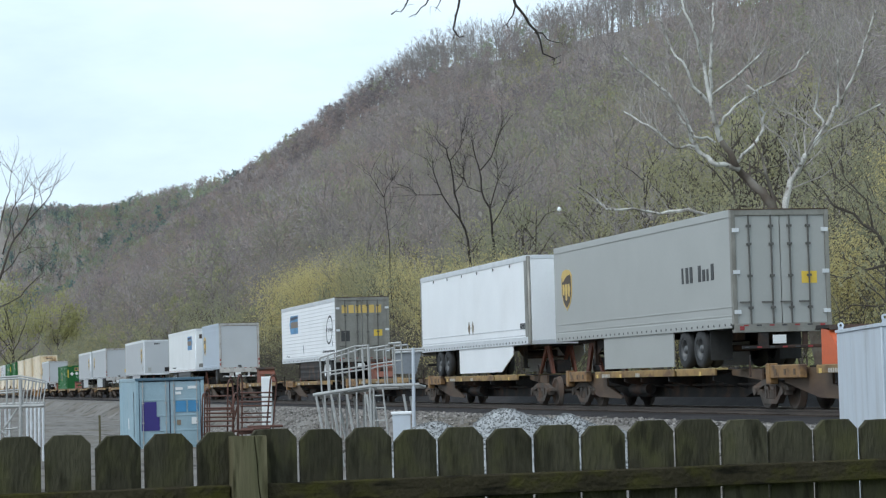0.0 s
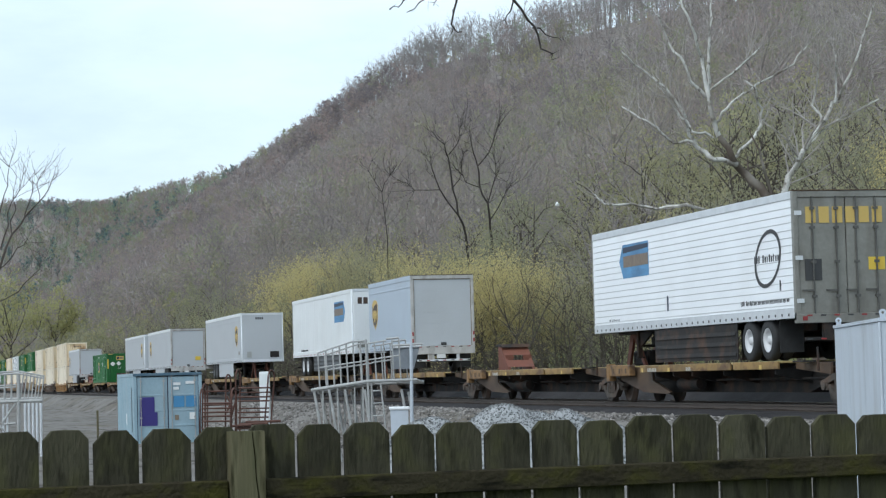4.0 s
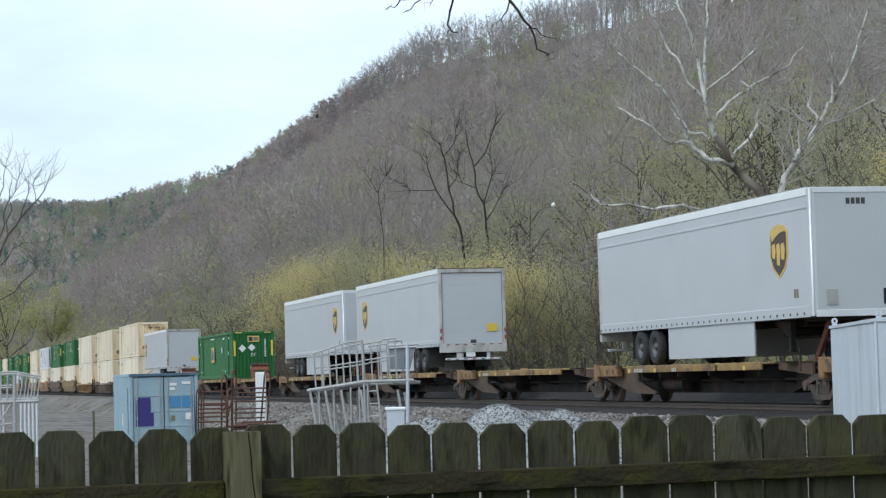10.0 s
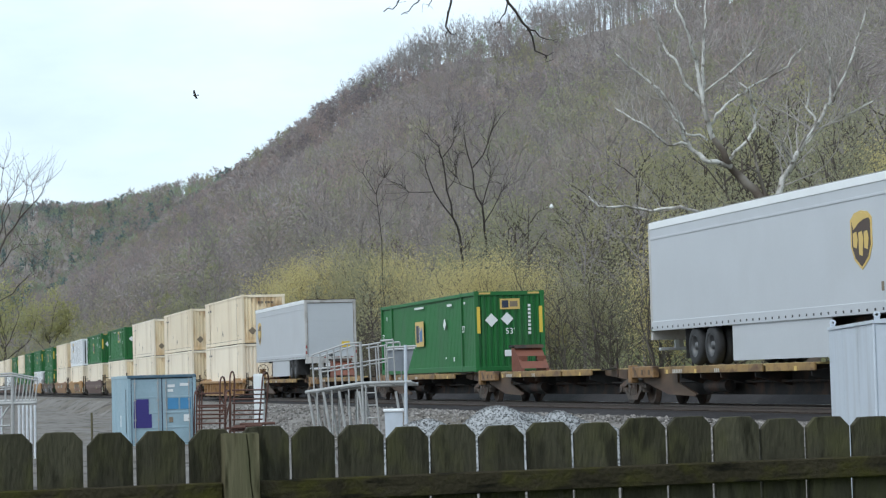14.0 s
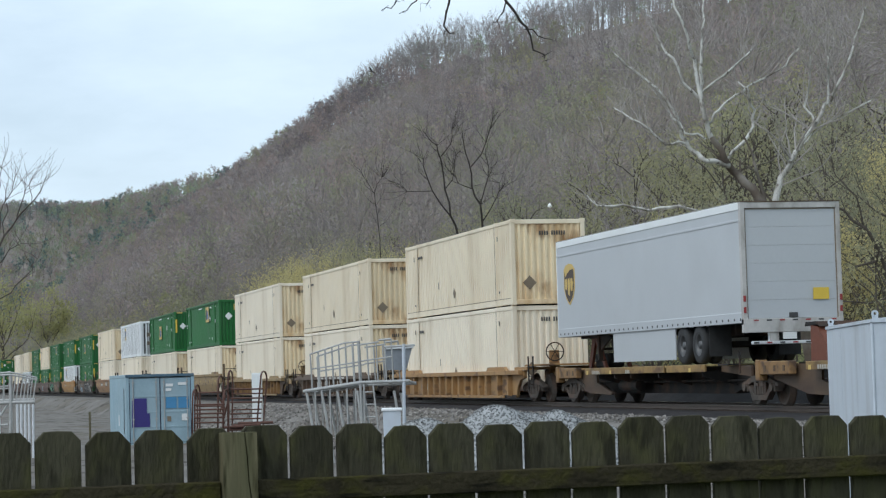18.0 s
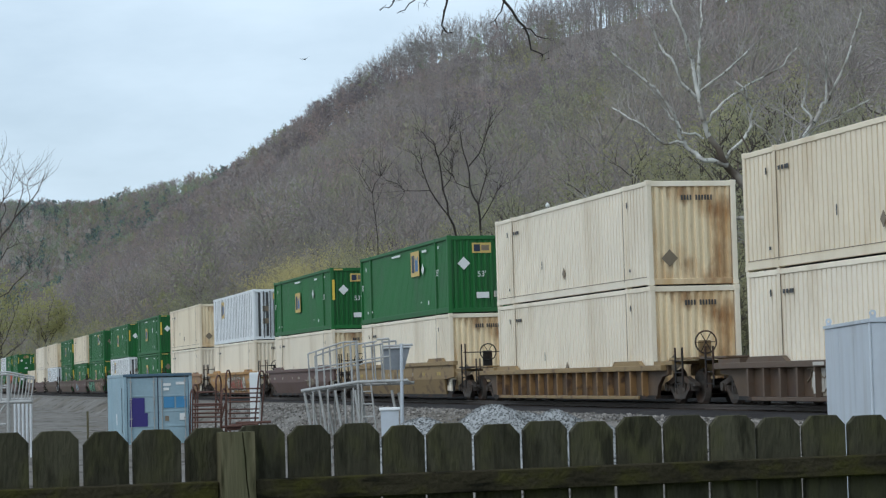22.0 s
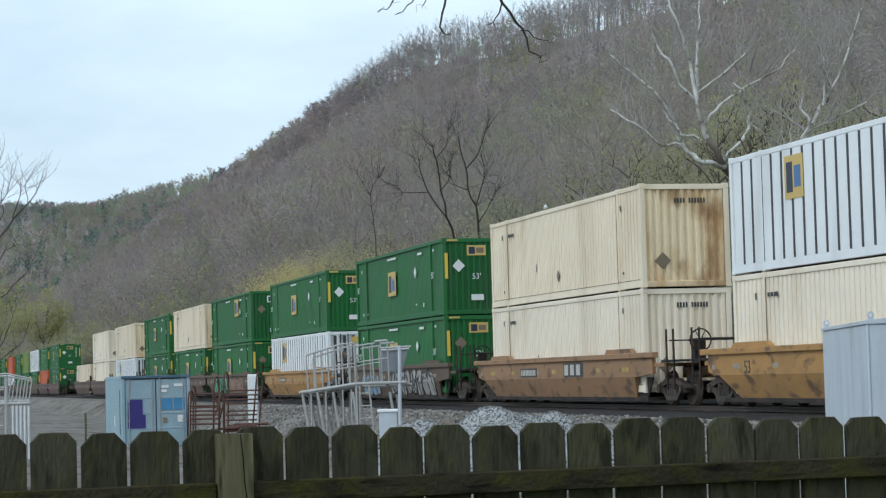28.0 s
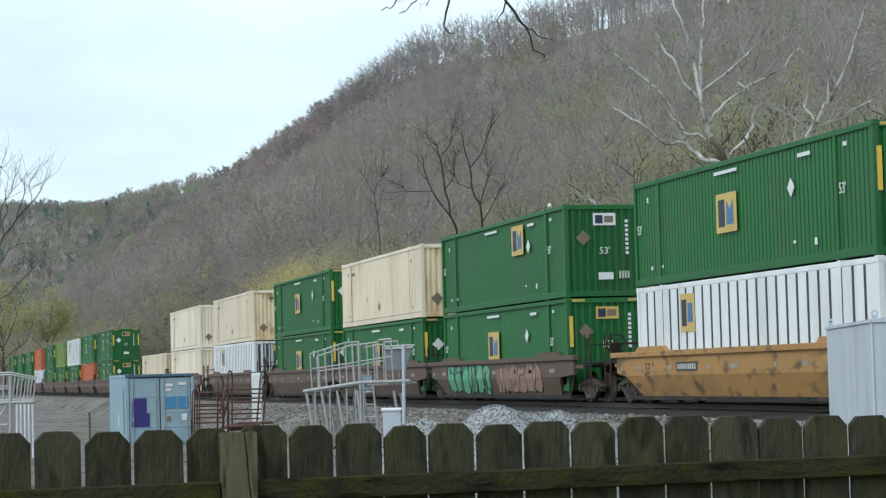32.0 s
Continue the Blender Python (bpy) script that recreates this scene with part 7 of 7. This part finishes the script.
for y in (0.0, W - 0.12):
    part("corner_post", Geo().box(-0.16, 0.0, y, y + 0.12, 0.0, H, 0.01), "boxblue", blue)
    part("corner_post", Geo().box(-L, -L + 0.16, y, y + 0.12, 0.0, H, 0.01), "boxblue", blue)
    for z0, z1 in ((0.0, 0.16), (H - 0.12, H)):
        part("side_rail", Geo().box(-L + 0.1, -0.1, y, y + 0.12, z0, z1, 0.01), "boxblue", blue)
part("door_sill", Geo().box(-0.1, 0.0, 0.12, W - 0.12, 0.0, 0.15, 0.01), "boxblue", blue)
part("door_header", Geo().box(-0.12, 0.02, 0.0, W, H - 0.10, H + 0.0, 0.01), "header_blue", blue, "dark blue header beam")
for y in (0.124, W / 2, W - 0.124):
    part("door_gasket", Geo().box(-0.06, -0.024, y - 0.02, y + 0.02, 0.15, H - 0.12), "navy", blue, "dark rubber door seal")
for y0, y1 in ((0.13, W / 2 - 0.012), (W / 2 + 0.012, W - 0.13)):
    d = part("door", Geo().box(-0.08, -0.03, y0, y1, 0.16, H - 0.14, 0.008), "boxblue", blue)
    for z in (0.72, 1.25, 1.8):
        part("door_rib", Geo().box(-0.032, -0.015, y0 + 0.03, y1 - 0.03, z - 0.03, z + 0.03, 0.005), "boxblue", d)
    for q in (0.12, 0.88):
        y = y0 + (y1 - y0) * q
        lr = Geo().tube((0.0, y, 0.1), (0.0, y, H - 0.1), 0.017, n=6)
        for z in (0.3, 1.0, 1.7, 2.3):
            lr.box(-0.03, 0.015, y - 0.04, y + 0.04, z - 0.025, z + 0.025)
        part("lock_rod", lr, "galv", d)
part("painted_patch", Geo().prism([(0.2, 0.72), (0.84, 0.72), (0.84, 1.2), (0.74, 1.2), (0.74, 1.74), (0.22, 1.74)], "x", -0.014, -0.008), "violet", blue, "dark violet painted patch")
for y in (1.42, 1.86):
    part("painted_patch", Geo().box(-0.014, -0.008, y, y + 0.38, 1.36, 1.76), "midblue", blue, "mid-blue square")
part("painted_patch", Geo().box(-0.014, -0.008, 1.98, 2.2, 0.92, 1.16), "mark_white", blue, "small white square")
part("painted_patch", Geo().box(-0.014, -0.008, 1.46, 1.6, 0.9, 1.08), "mark_grey", blue, "small tan square")
for y0, y1, z0 in ((1.42, 1.68, 2.14), (1.42, 1.62, 1.98), (1.86, 2.2, 2.18)):
    part("lettering_bar", Geo().box(-0.014, -0.008, y0, y1, z0, z0 + 0.1), "mark_white", blue)
part("side_label", Geo().box(-2.7, -2.5, -0.004, 0.004, 0.75, 1.15), "mark_white", blue)
part("side_label", Geo().box(-0.75, -0.66, -0.004, 0.004, 0.5, 2.1), "mark_dark", blue, "dark upright strip")

# grey steel box with lifting lugs
gb = spot(5.975, 32)
gz = ground_z(gb.x, gb.y)
grey_box = thing("steel_box", "grey painted steel tank box with lifting lugs on its lid", "steel box", "", Matrix.Translation((gb.x, gb.y, gz)) @ Matrix.Rotation(radians(YAW - 2.9), 4, "Z"))
top = 1.52 - gz
BL, BW = 5.4, 2.4
part("body", Geo().box(0, BW, 0, BL, 0.0, top, 0.015), "boxgrey", grey_box)
part("lid", Geo().prism([(-0.02, top + 0.002), (BW + 0.02, top + 0.002), (BW + 0.02, top + 0.05), (BW - 0.5, top + 0.10), (0.5, top + 0.10), (-0.02, top + 0.05)], "y", -0.02, BL + 0.02), "boxgrey", grey_box)
for y in (1.8, 3.6):
    part("side_seam", Geo().box(-0.003, 0.001, y - 0.012, y + 0.012, 0.05, top - 0.03), "boxgrey", grey_box)
part("corner_bead", Geo().tube((0.0, 0.0, 0.02), (0.0, 0.0, top - 0.01), 0.022, n=8), "boxgrey", grey_box)
part("base_skid", Geo().box(-0.03, BW + 0.03, -0.03, BL + 0.03, -0.1, 0.12, 0.02), "boxgrey", grey_box)
for x, y in ((0.06, 0.08), (0.06, BL - 0.1), (BW - 0.06, 0.08), (BW - 0.06, BL - 0.1)):
    g = Geo()
    ring = [6.2832 * i / 14 for i in range(14)]
    zc = top + 0.125
    vs = [(x + 0.05 * r * math.cos(q), y + dy, zc + 0.05 * r * math.sin(q)) for dy in (-0.014, 0.014) for r in (1.0, 0.42) for q in ring]
    fs = []
    for i in range(14):
        j = (i + 1) % 14
        fs += [(i, j, 14 + j, 14 + i), (28 + i, 42 + i, 42 + j, 28 + j), (i, 28 + i, 28 + j, j), (14 + i, 14 + j, 42 + j, 42 + i)]
    g.add(vs, fs)
    g.box(x - 0.04, x + 0.04, y - 0.014, y + 0.014, zc - 0.1, zc - 0.03)
    part("lifting_lug", g, "boxgrey", grey_box)

# tubular access platform with stairs rails, standing askew
so = spot(-2.0, 58, -1.2)
stand = thing("access_platform", "galvanised tube access platform with handrails and a ladder", "platform", "", Matrix.Translation(so))
K = 58 / 4082.8


def P(px, py, d=58.0):
    """A place on the platform's front plane; px, py are hundredths of its own drawing grid."""
    k = d / 4082.8
    return local((px - 784 - 0.0277 * (py - 441)) * k, d, 0.95 + (662 - 0.0277 * (px - 784) - py) * k, so)


for d in (58.0, 59.3):
    s2, back = (0, 0) if d < 58.5 else (4, 12)
    bar(stand, "deck_beam", P(545 + back, 690 + s2, d), P(645 + back, 674 + s2, d), 0.045, "galv")
    bar(stand, "deck_beam", P(645 + back, 674 + s2, d), P(733 + back, 671 + s2, d), 0.045, "galv")
    bar(stand, "top_rail", P(557 + back, 624 + s2, d), P(617 + back, 604 + s2, d), 0.022, "galv")
    bar(stand, "top_rail", P(617 + back, 604 + s2, d), P(641 + back, 602 + s2, d), 0.022, "galv")
    bar(stand, "top_rail", P(641 + back, 608 + s2, d), P(678 + back, 602 + s2, d), 0.022, "galv")
    bar(stand, "top_rail", P(678 + back, 599 + s2, d), P(700 + back, 597 + s2, d), 0.028, "galv")
    bar(stand, "middle_rail", P(560 + back, 650 + s2, d), P(641 + back, 638 + s2, d), 0.02, "galv")
    bar(stand, "middle_rail", P(641 + back, 637 + s2, d), P(702 + back, 628 + s2, d), 0.02, "galv")
    for x, y0, y1 in ((557, 624, 687), (571, 620, 684), (583, 616, 682), (595, 612, 680), (607, 608, 678), (619, 604, 677), (632, 603, 675), (657, 606, 673), (673, 603, 672), (688, 600, 671), (700, 597, 671)):
        bar(stand, "baluster", P(x + back, y0 + s2, d), P(x + 4 + back, y1 + s2, d), 0.02, "galv")
    for x0, x1 in ((550, 566), (577, 592), (605, 619), (640, 650), (705, 719)):
        bar(stand, "leg", P(x0 + back, 688 + s2, d), P(x1 + 8 + back, 816 - s2, d), 0.036, "galv")
    for x in (566, 592, 622, 637):
        bar(stand, "leg", P(x + back, 684 + s2, d), P(x + 4 + back, 818 - s2, d), 0.022, "galv")
for x, y in ((551, 689), (596, 682), (645, 674), (690, 672), (730, 671)):
    bar(stand, "cross_tube", P(x, y, 58.0), P(x + 12, y + 4, 59.3), 0.03, "galv")
bar(stand, "corner_post", P(642, 600), P(652, 816), 0.034, "galv")
bar(stand, "ladder_side", P(652, 676), P(655, 814), 0.025, "galv")
bar(stand, "ladder_side", P(668, 676), P(684, 814), 0.025, "galv")
for y in (690, 712, 734, 756, 778, 800):
    bar(stand, "ladder_rung", P(652, y + 1), P(670 + (y - 690) * 0.12, y), 0.018, "galv")
bar(stand, "upright", P(722, 606), P(724, 816), 0.045, "boxgrey", "grey square upright")
bar(stand, "sign_rail", P(688, 611), P(742, 608), 0.03, "galv")
part("hopper", Geo().add([P(690, 616, 58.3), P(737, 613, 58.3), P(727, 652, 58.3), P(688, 652, 58.3), P(690, 616, 59.0), P(737, 613, 59.0), P(727, 652, 59.0), P(688, 652, 59.0)], [(0, 1, 2, 3), (7, 6, 5, 4), (1, 5, 6, 2), (2, 6, 7, 3), (3, 7, 4, 0)]), "hopper", stand, "grey sheet-metal hopper")
bar(stand, "hopper_rim", P(688, 614, 58.28), P(739, 611, 58.28), 0.035, "white", "white rim of the hopper")
part("deck_grating", Geo().add([P(548, 688, 58.05), P(645, 673, 58.05), P(645, 671, 59.25), P(548, 686, 59.25), P(548, 690, 58.05), P(645, 675, 58.05), P(645, 673, 59.25), P(548, 688, 59.25)], [(0, 1, 2, 3), (7, 6, 5, 4), (0, 4, 5, 1), (2, 6, 7, 3)]), "galv", stand)

# a second one by the yard's far side
so2 = spot(-11.8, 66, -1.2)
keep, so = so, so2
stand2 = thing("access_platform", "galvanised access platform with slatted guard and basket rail", "platform", "", Matrix.Translation(so2))
for d in (66.0, 67.2):
    s2 = 0 if d < 66.5 else -4
    bar(stand2, "deck_beam", P(-60, 712 + s2, d), P(71, 708 + s2, d), 0.05, "galv")
    bar(stand2, "top_rail", P(-60, 666 + s2, d), P(28, 660 + s2, d), 0.03, "galv")
    bar(stand2, "top_rail", P(28, 660 + s2, d), P(74, 669 + s2, d), 0.025, "galv")
    bar(stand2, "middle_rail", P(-60, 690 + s2, d), P(24, 684 + s2, d), 0.025, "galv")
    for x in (-50, -20, 4, 16):
        bar(stand2, "rail_post", P(x, 663 + s2, d), P(x, 712 + s2, d), 0.03, "galv")
    for i, x in enumerate((36, 42, 49, 55, 61, 66, 72)):
        bar(stand2, "basket_bar", P(x + 1, 663 + i + s2, d), P(x - 4, 708 + s2, d), 0.016, "galv")
part("corner_post", Geo().tube(P(28, 662, 66), P(30, 806, 66), 0.055, n=8), "galv", stand2)
for x in (40, 47, 54, 61, 68):
    bar(stand2, "slat", P(x, 712, 66), P(x + 2, 806, 66), 0.04, "alu", "bright upright slat")
for x in (2, 9, -8, -20, -34):
    bar(stand2, "slat", P(x, 714, 66.6), P(x + 1, 806, 66.6), 0.03, "alu", "bright upright slat")
bar(stand2, "brace", P(0, 748, 66), P(24, 712, 66), 0.03, "galv")
bar(stand2, "brace", P(-6, 752, 66), P(12, 768, 66), 0.03, "galv")
bar(stand2, "brace", P(0, 750, 66), P(24, 748, 66), 0.03, "galv")

# rusty racks beside the blue container
so = spot(-7.9, 79, -1.2)
rack = thing("steel_rack", "rusty brown steel pipe rack with hooped end frames", "rack", "steel racks", Matrix.Translation(so))


def hoop(parent, x, y, foot, d, wide=9, lean=0):
    """An end frame of one bent pipe, rounded at the top, with its two legs one behind the other."""
    line = [P(x + wide / 2 + lean, foot, d + 0.35)]
    for i in range(9):
        an = math.pi * i / 8
        line.append(P(x + wide / 2 * math.cos(an), y + 14 - 14 * math.sin(an), d + 0.35 * math.cos(an)))
    line.append(P(x - wide / 2 + lean, foot, d - 0.35))
    part("end_frame", Geo().path(line, 0.03, 0.03, 7), "rustbar", parent, "rounded end frame of bent pipe")


for x, y, d in ((354, 686, 79.0), (409, 686, 79.0), (399, 662, 80.0), (358, 678, 80.4)):
    hoop(rack, x, y, 776, d)
for y in (712, 721, 728, 735, 744, 757):
    bar(rack, "crossbar", P(352, y + 1, 79), P(407, y, 79), 0.03, "rustbar")
for y in (692, 716):
    bar(rack, "crossbar", P(356, y, 80.4), P(400, y - 1, 80.0), 0.03, "rustbar")
for (xa, ya), (xb, yb) in (((397, 700), (408, 722)), ((408, 696), (398, 726)), ((404, 740), (412, 708))):
    bar(rack, "brace", P(xa, ya, 79.4), P(xb, yb, 79.4), 0.03, "rustbar")
so = spot(-6.6, 82, -1.2)
rack2 = thing("steel_rack", "rusty brown steel rack with slanting end frames", "rack", "steel racks", Matrix.Translation(so))
hoop(rack2, 416, 653, 776, 82.4, 8)
hoop(rack2, 475, 654, 776, 82.4, 11, -8)
for y in (686, 702, 709, 729, 738):
    bar(rack2, "crossbar", P(416, y, 82.05), P(476 - (y - 660) * 0.07, y - 1, 82.05), 0.03, "rustbar")
for y in (694, 722):
    bar(rack2, "crossbar", P(418, y, 82.75), P(476 - (y - 660) * 0.07, y - 1, 82.75), 0.026, "rustbar")
for i, (xa, xb, y) in enumerate(((405, 440, 741), (420, 470, 738), (430, 492, 734), (412, 462, 745))):
    bar(rack2, "loose_bar", P(xa, y + 12, 81.6), P(xb, y + 10, 81.4), 0.05, "rustbar")

so = spot(-6.55, 84.5, -1.2)
cab = thing("cabinet", "tall pale grey cabinet beside a rusty rack", "cabinet", "", Matrix.Translation(so) @ Matrix.Rotation(radians(YAW), 4, "Z"))
part("body", Geo().box(-0.42, -0.06, 0.0, 0.4, 0.0, 2.44, 0.02), "offwhite", cab)
part("door", Geo().box(-0.40, -0.08, -0.02, 0.0, 0.1, 2.38, 0.006), "offwhite", cab)
so = spot(-1.2, 54, -1.2)
crate = thing("plastic_tub", "pale blue-grey plastic tub with a white rim", "tub", "", Matrix.Translation(so) @ Matrix.Rotation(radians(YAW), 4, "Z"))
part("body", Geo().prism([(-0.18, 0.0), (0.18, 0.0), (0.21, 1.36), (-0.21, 1.36)], "y", 0.0, 0.36), "boxgrey", crate)
part("rim", Geo().box(-0.24, 0.24, -0.03, 0.39, 1.36, 1.43, 0.015), "white", crate, "white rim")
so = spot(-13.9, 91, -1.2)
stake = tagged(new("wooden_stake", Geo().box(-0.04, 0.04, -0.04, 0.04, -0.3, 1.12, 0.008).mesh("wooden_stake", "post_wood")), "short weathered wooden stake in the gravel", "stake")
stake.location = so
so = keep

# heaps of pale crushed stone
rs = random.Random(17)
stone = []
for k in range(6):
    pts = [Vector((rs.gauss(0, 1), rs.gauss(0, 1), rs.gauss(0, 0.8))).normalized() * rs.uniform(0.75, 1.1) for _ in range(9)]
    bm = bmesh.new()
    for p in pts:
        bm.verts.new(p)
    hull = bmesh.ops.convex_hull(bm, input=bm.verts)
    bm.verts.index_update()
    stone.append((np.array([tuple(q.co) for q in bm.verts], dtype=np.float32), np.array([[q.index for q in fc.verts] for fc in bm.faces], dtype=np.int32)))
    bm.free()
HEAPS = [(-0.4, 45.2, 1.33, 1.75), (1.05, 45.0, 1.55, 2.0), (2.25, 45.8, 1.40, 1.8), (0.45, 46.2, 1.2, 1.6), (1.6, 46.2, 1.40, 1.8), (3.2, 45.9, 1.1, 1.3)]


def heap_z(a, d):
    z = -0.2
    for ca, cd, h, r in HEAPS:
        q = math.hypot(a - ca, d - cd) / r
        if q < 1.25:
            z = max(z, h * (1 - q ** 1.5) if q < 1 else -0.2)
    return z + 0.06 * noise.noise(Vector((a * 2, d * 2, 0)))


hv, hf = [], []
na, nd = 60, 44
for i in range(na):
    for j in range(nd):
        a, d = -2.2 + 7.0 * i / (na - 1), 42.8 + 5.6 * j / (nd - 1)
        p = spot(a, d)
        hv.append((p.x, p.y, -1.2 + heap_z(a, d)))
for i in range(na - 1):
    for j in range(nd - 1):
        hf.append((i * nd + j, (i + 1) * nd + j, (i + 1) * nd + j + 1, i * nd + j + 1))
me = bpy.data.meshes.new("gravel_heap")
me.from_pydata(hv, [], hf)
me.polygons.foreach_set("use_smooth", [True] * len(hf))
me.materials.append(M["limestone"])
heap = tagged(new("gravel_heap", me), "low heaps of mid-grey crushed stone", "gravel heap", kind="stuff")
vs, fs, k = [], [], 0
for _ in range(17000):
    a, d = rs.uniform(-2.0, 4.2), rs.uniform(43.0, 47.2)
    hz = heap_z(a, d)
    if hz < -0.1:
        continue
    v, f = stone[rs.randrange(6)]
    p = spot(a, d, -1.2 + hz)
    R = np.array(Euler((rs.uniform(0, 6), rs.uniform(0, 6), rs.uniform(0, 6))).to_matrix(), dtype=np.float32)
    w = v @ R.T * rs.uniform(0.012, 0.030) + np.array(tuple(p), dtype=np.float32)
    vs.append(w)
    fs.append(f + k)
    k += len(v)
me = bpy.data.meshes.new("crushed_stones")
me.from_pydata(np.concatenate(vs).tolist(), [], np.concatenate(fs).tolist())
me.materials.append(M["limestone"])
ob = tagged(new("crushed_stones", me), "angular pale grey crushed stones", kind="stuff")
ob.parent = heap

# loose stones on the strip between the yard and the track
vs, fs, k = [], [], 0
for _ in range(10000):
    x = -rs.uniform(38, 112)
    y = rs.uniform(13, 18.7)
    v, f = stone[rs.randrange(6)]
    R = np.array(Euler((rs.uniform(0, 6), rs.uniform(0, 6), rs.uniform(0, 6))).to_matrix(), dtype=np.float32)
    vs.append(v @ R.T * rs.uniform(0.02, 0.055) * (1 - x / 150) + np.array((x, y, ground_z(x, y)), dtype=np.float32))
    fs.append(f + k)
    k += len(v)
me = bpy.data.meshes.new("loose_stones")
me.from_pydata(np.concatenate(vs).tolist(), [], np.concatenate(fs).tolist())
me.materials.append(M["yardstone"])
tagged(new("loose_stones", me), "loose grey and brown stones on the gravel", "stones", kind="stuff")

# a white scrap caught high on a twig, against the hill
so = spot(4.0, 82, 6.9)
scrap = tagged(new("plastic_scrap", Geo().lathe([(0.09, 0.0), (0.07, 0.03), (0.0, 0.075), (-0.06, 0.07), (-0.09, 0.0)], (0, 0, 0), "z", 10).mesh("plastic_scrap", "mark_white")), "small white plastic scrap caught on a twig", "plastic scrap")
scrap.location = so
so = keep

# a soaring bird
bird = thing("bird", "dark soaring bird with spread wings", "bird")
g = Geo().lathe([(-0.35, 0.0), (-0.25, 0.06), (0.0, 0.11), (0.2, 0.08), (0.3, 0.05), (0.38, 0.045), (0.44, 0.0)], (0, 0, 0), "x", 10)
part("body", g, "bird", bird)
part("tail", Geo().prism([(-0.3, -0.06), (-0.65, -0.16), (-0.66, 0.16), (-0.3, 0.06)], "z", -0.01, 0.01), "bird", bird)
for o in (-1, 1):
    part("wing", Geo().add([(0.18, o * 0.06, 0.03), (0.26, o * 0.5, 0.16), (0.1, o * 0.9, 0.24), (-0.12, o * 0.92, 0.24), (-0.16, o * 0.5, 0.15), (-0.16, o * 0.06, 0.02),
                            (0.18, o * 0.06, 0.0), (0.26, o * 0.5, 0.14), (0.1, o * 0.9, 0.225), (-0.12, o * 0.92, 0.225), (-0.16, o * 0.5, 0.13), (-0.16, o * 0.06, 0.0)],
                           [(0, 1, 4, 5), (1, 2, 3, 4), (11, 10, 7, 6), (10, 9, 8, 7), (0, 6, 7, 1), (1, 7, 8, 2), (2, 8, 9, 3), (3, 9, 10, 4), (4, 10, 11, 5)]), "bird", bird)


# the bird's circles over the valley: seconds, then sideways and up in thousandths of its distance, heading and bank
FLIGHT = [(0, 30, 95, 170, 10), (6, 18, 104, 175, 10), (9, -23.8, 116.1, 200, 12), (10, -52.9, 113.6, 190, 10), (11, -73.6, 116.8, 185, 8), (12, -80.3, 121.1, 180, 3), (13, -88.9, 124.3, 175, 10), (14, -105.0, 125.3, 165, 45), (15.5, -93.0, 128.7, 60, 50),
          (17, -57.2, 128.7, 15, 52), (18, -27.0, 133.3, 40, 42), (19, -20.7, 131.6, 110, 40), (20, -36.8, 130.0, 170, 52), (21, -55.5, 132.8, 175, 15), (21.5, -58.5, 136.0, 225, 20), (22, -55.1, 139.2, 300, 14), (23, -40.6, 147.2, 345, 12), (24, -22.1, 152.4, 350, 4), (26, 16, 166, 355, 5), (32, 150, 200, 5, 5)]


def motions():
    """All that moves: the train's cars and loads, and the bird."""
    steps = [i * 2.0 for i in range(17)]
    for ob, s in moving:
        y = NEAR if ob.name.startswith(("container", "semi_trailer")) else TRACK_Y
        z = heights.get(ob.name, 0.0)
        walk(ob, [(t, pose(s + sum(c * (t - 20) ** (k + 1) for k, c in enumerate(RUN)), y, z)) for t in steps])
    far = 380.0
    rows, turn = [], None
    for t, a, h, head, bank in FLIGHT:
        p = spot(a / 1000 * far, far, 0.95 + h / 1000 * far)
        turn = head if turn is None else turn + (head - turn + 180) % 360 - 180
        rows.append((t, pose(p.x, p.y, p.z, bank, 0, YAW + turn)))
    walk(bird, rows)


motions()
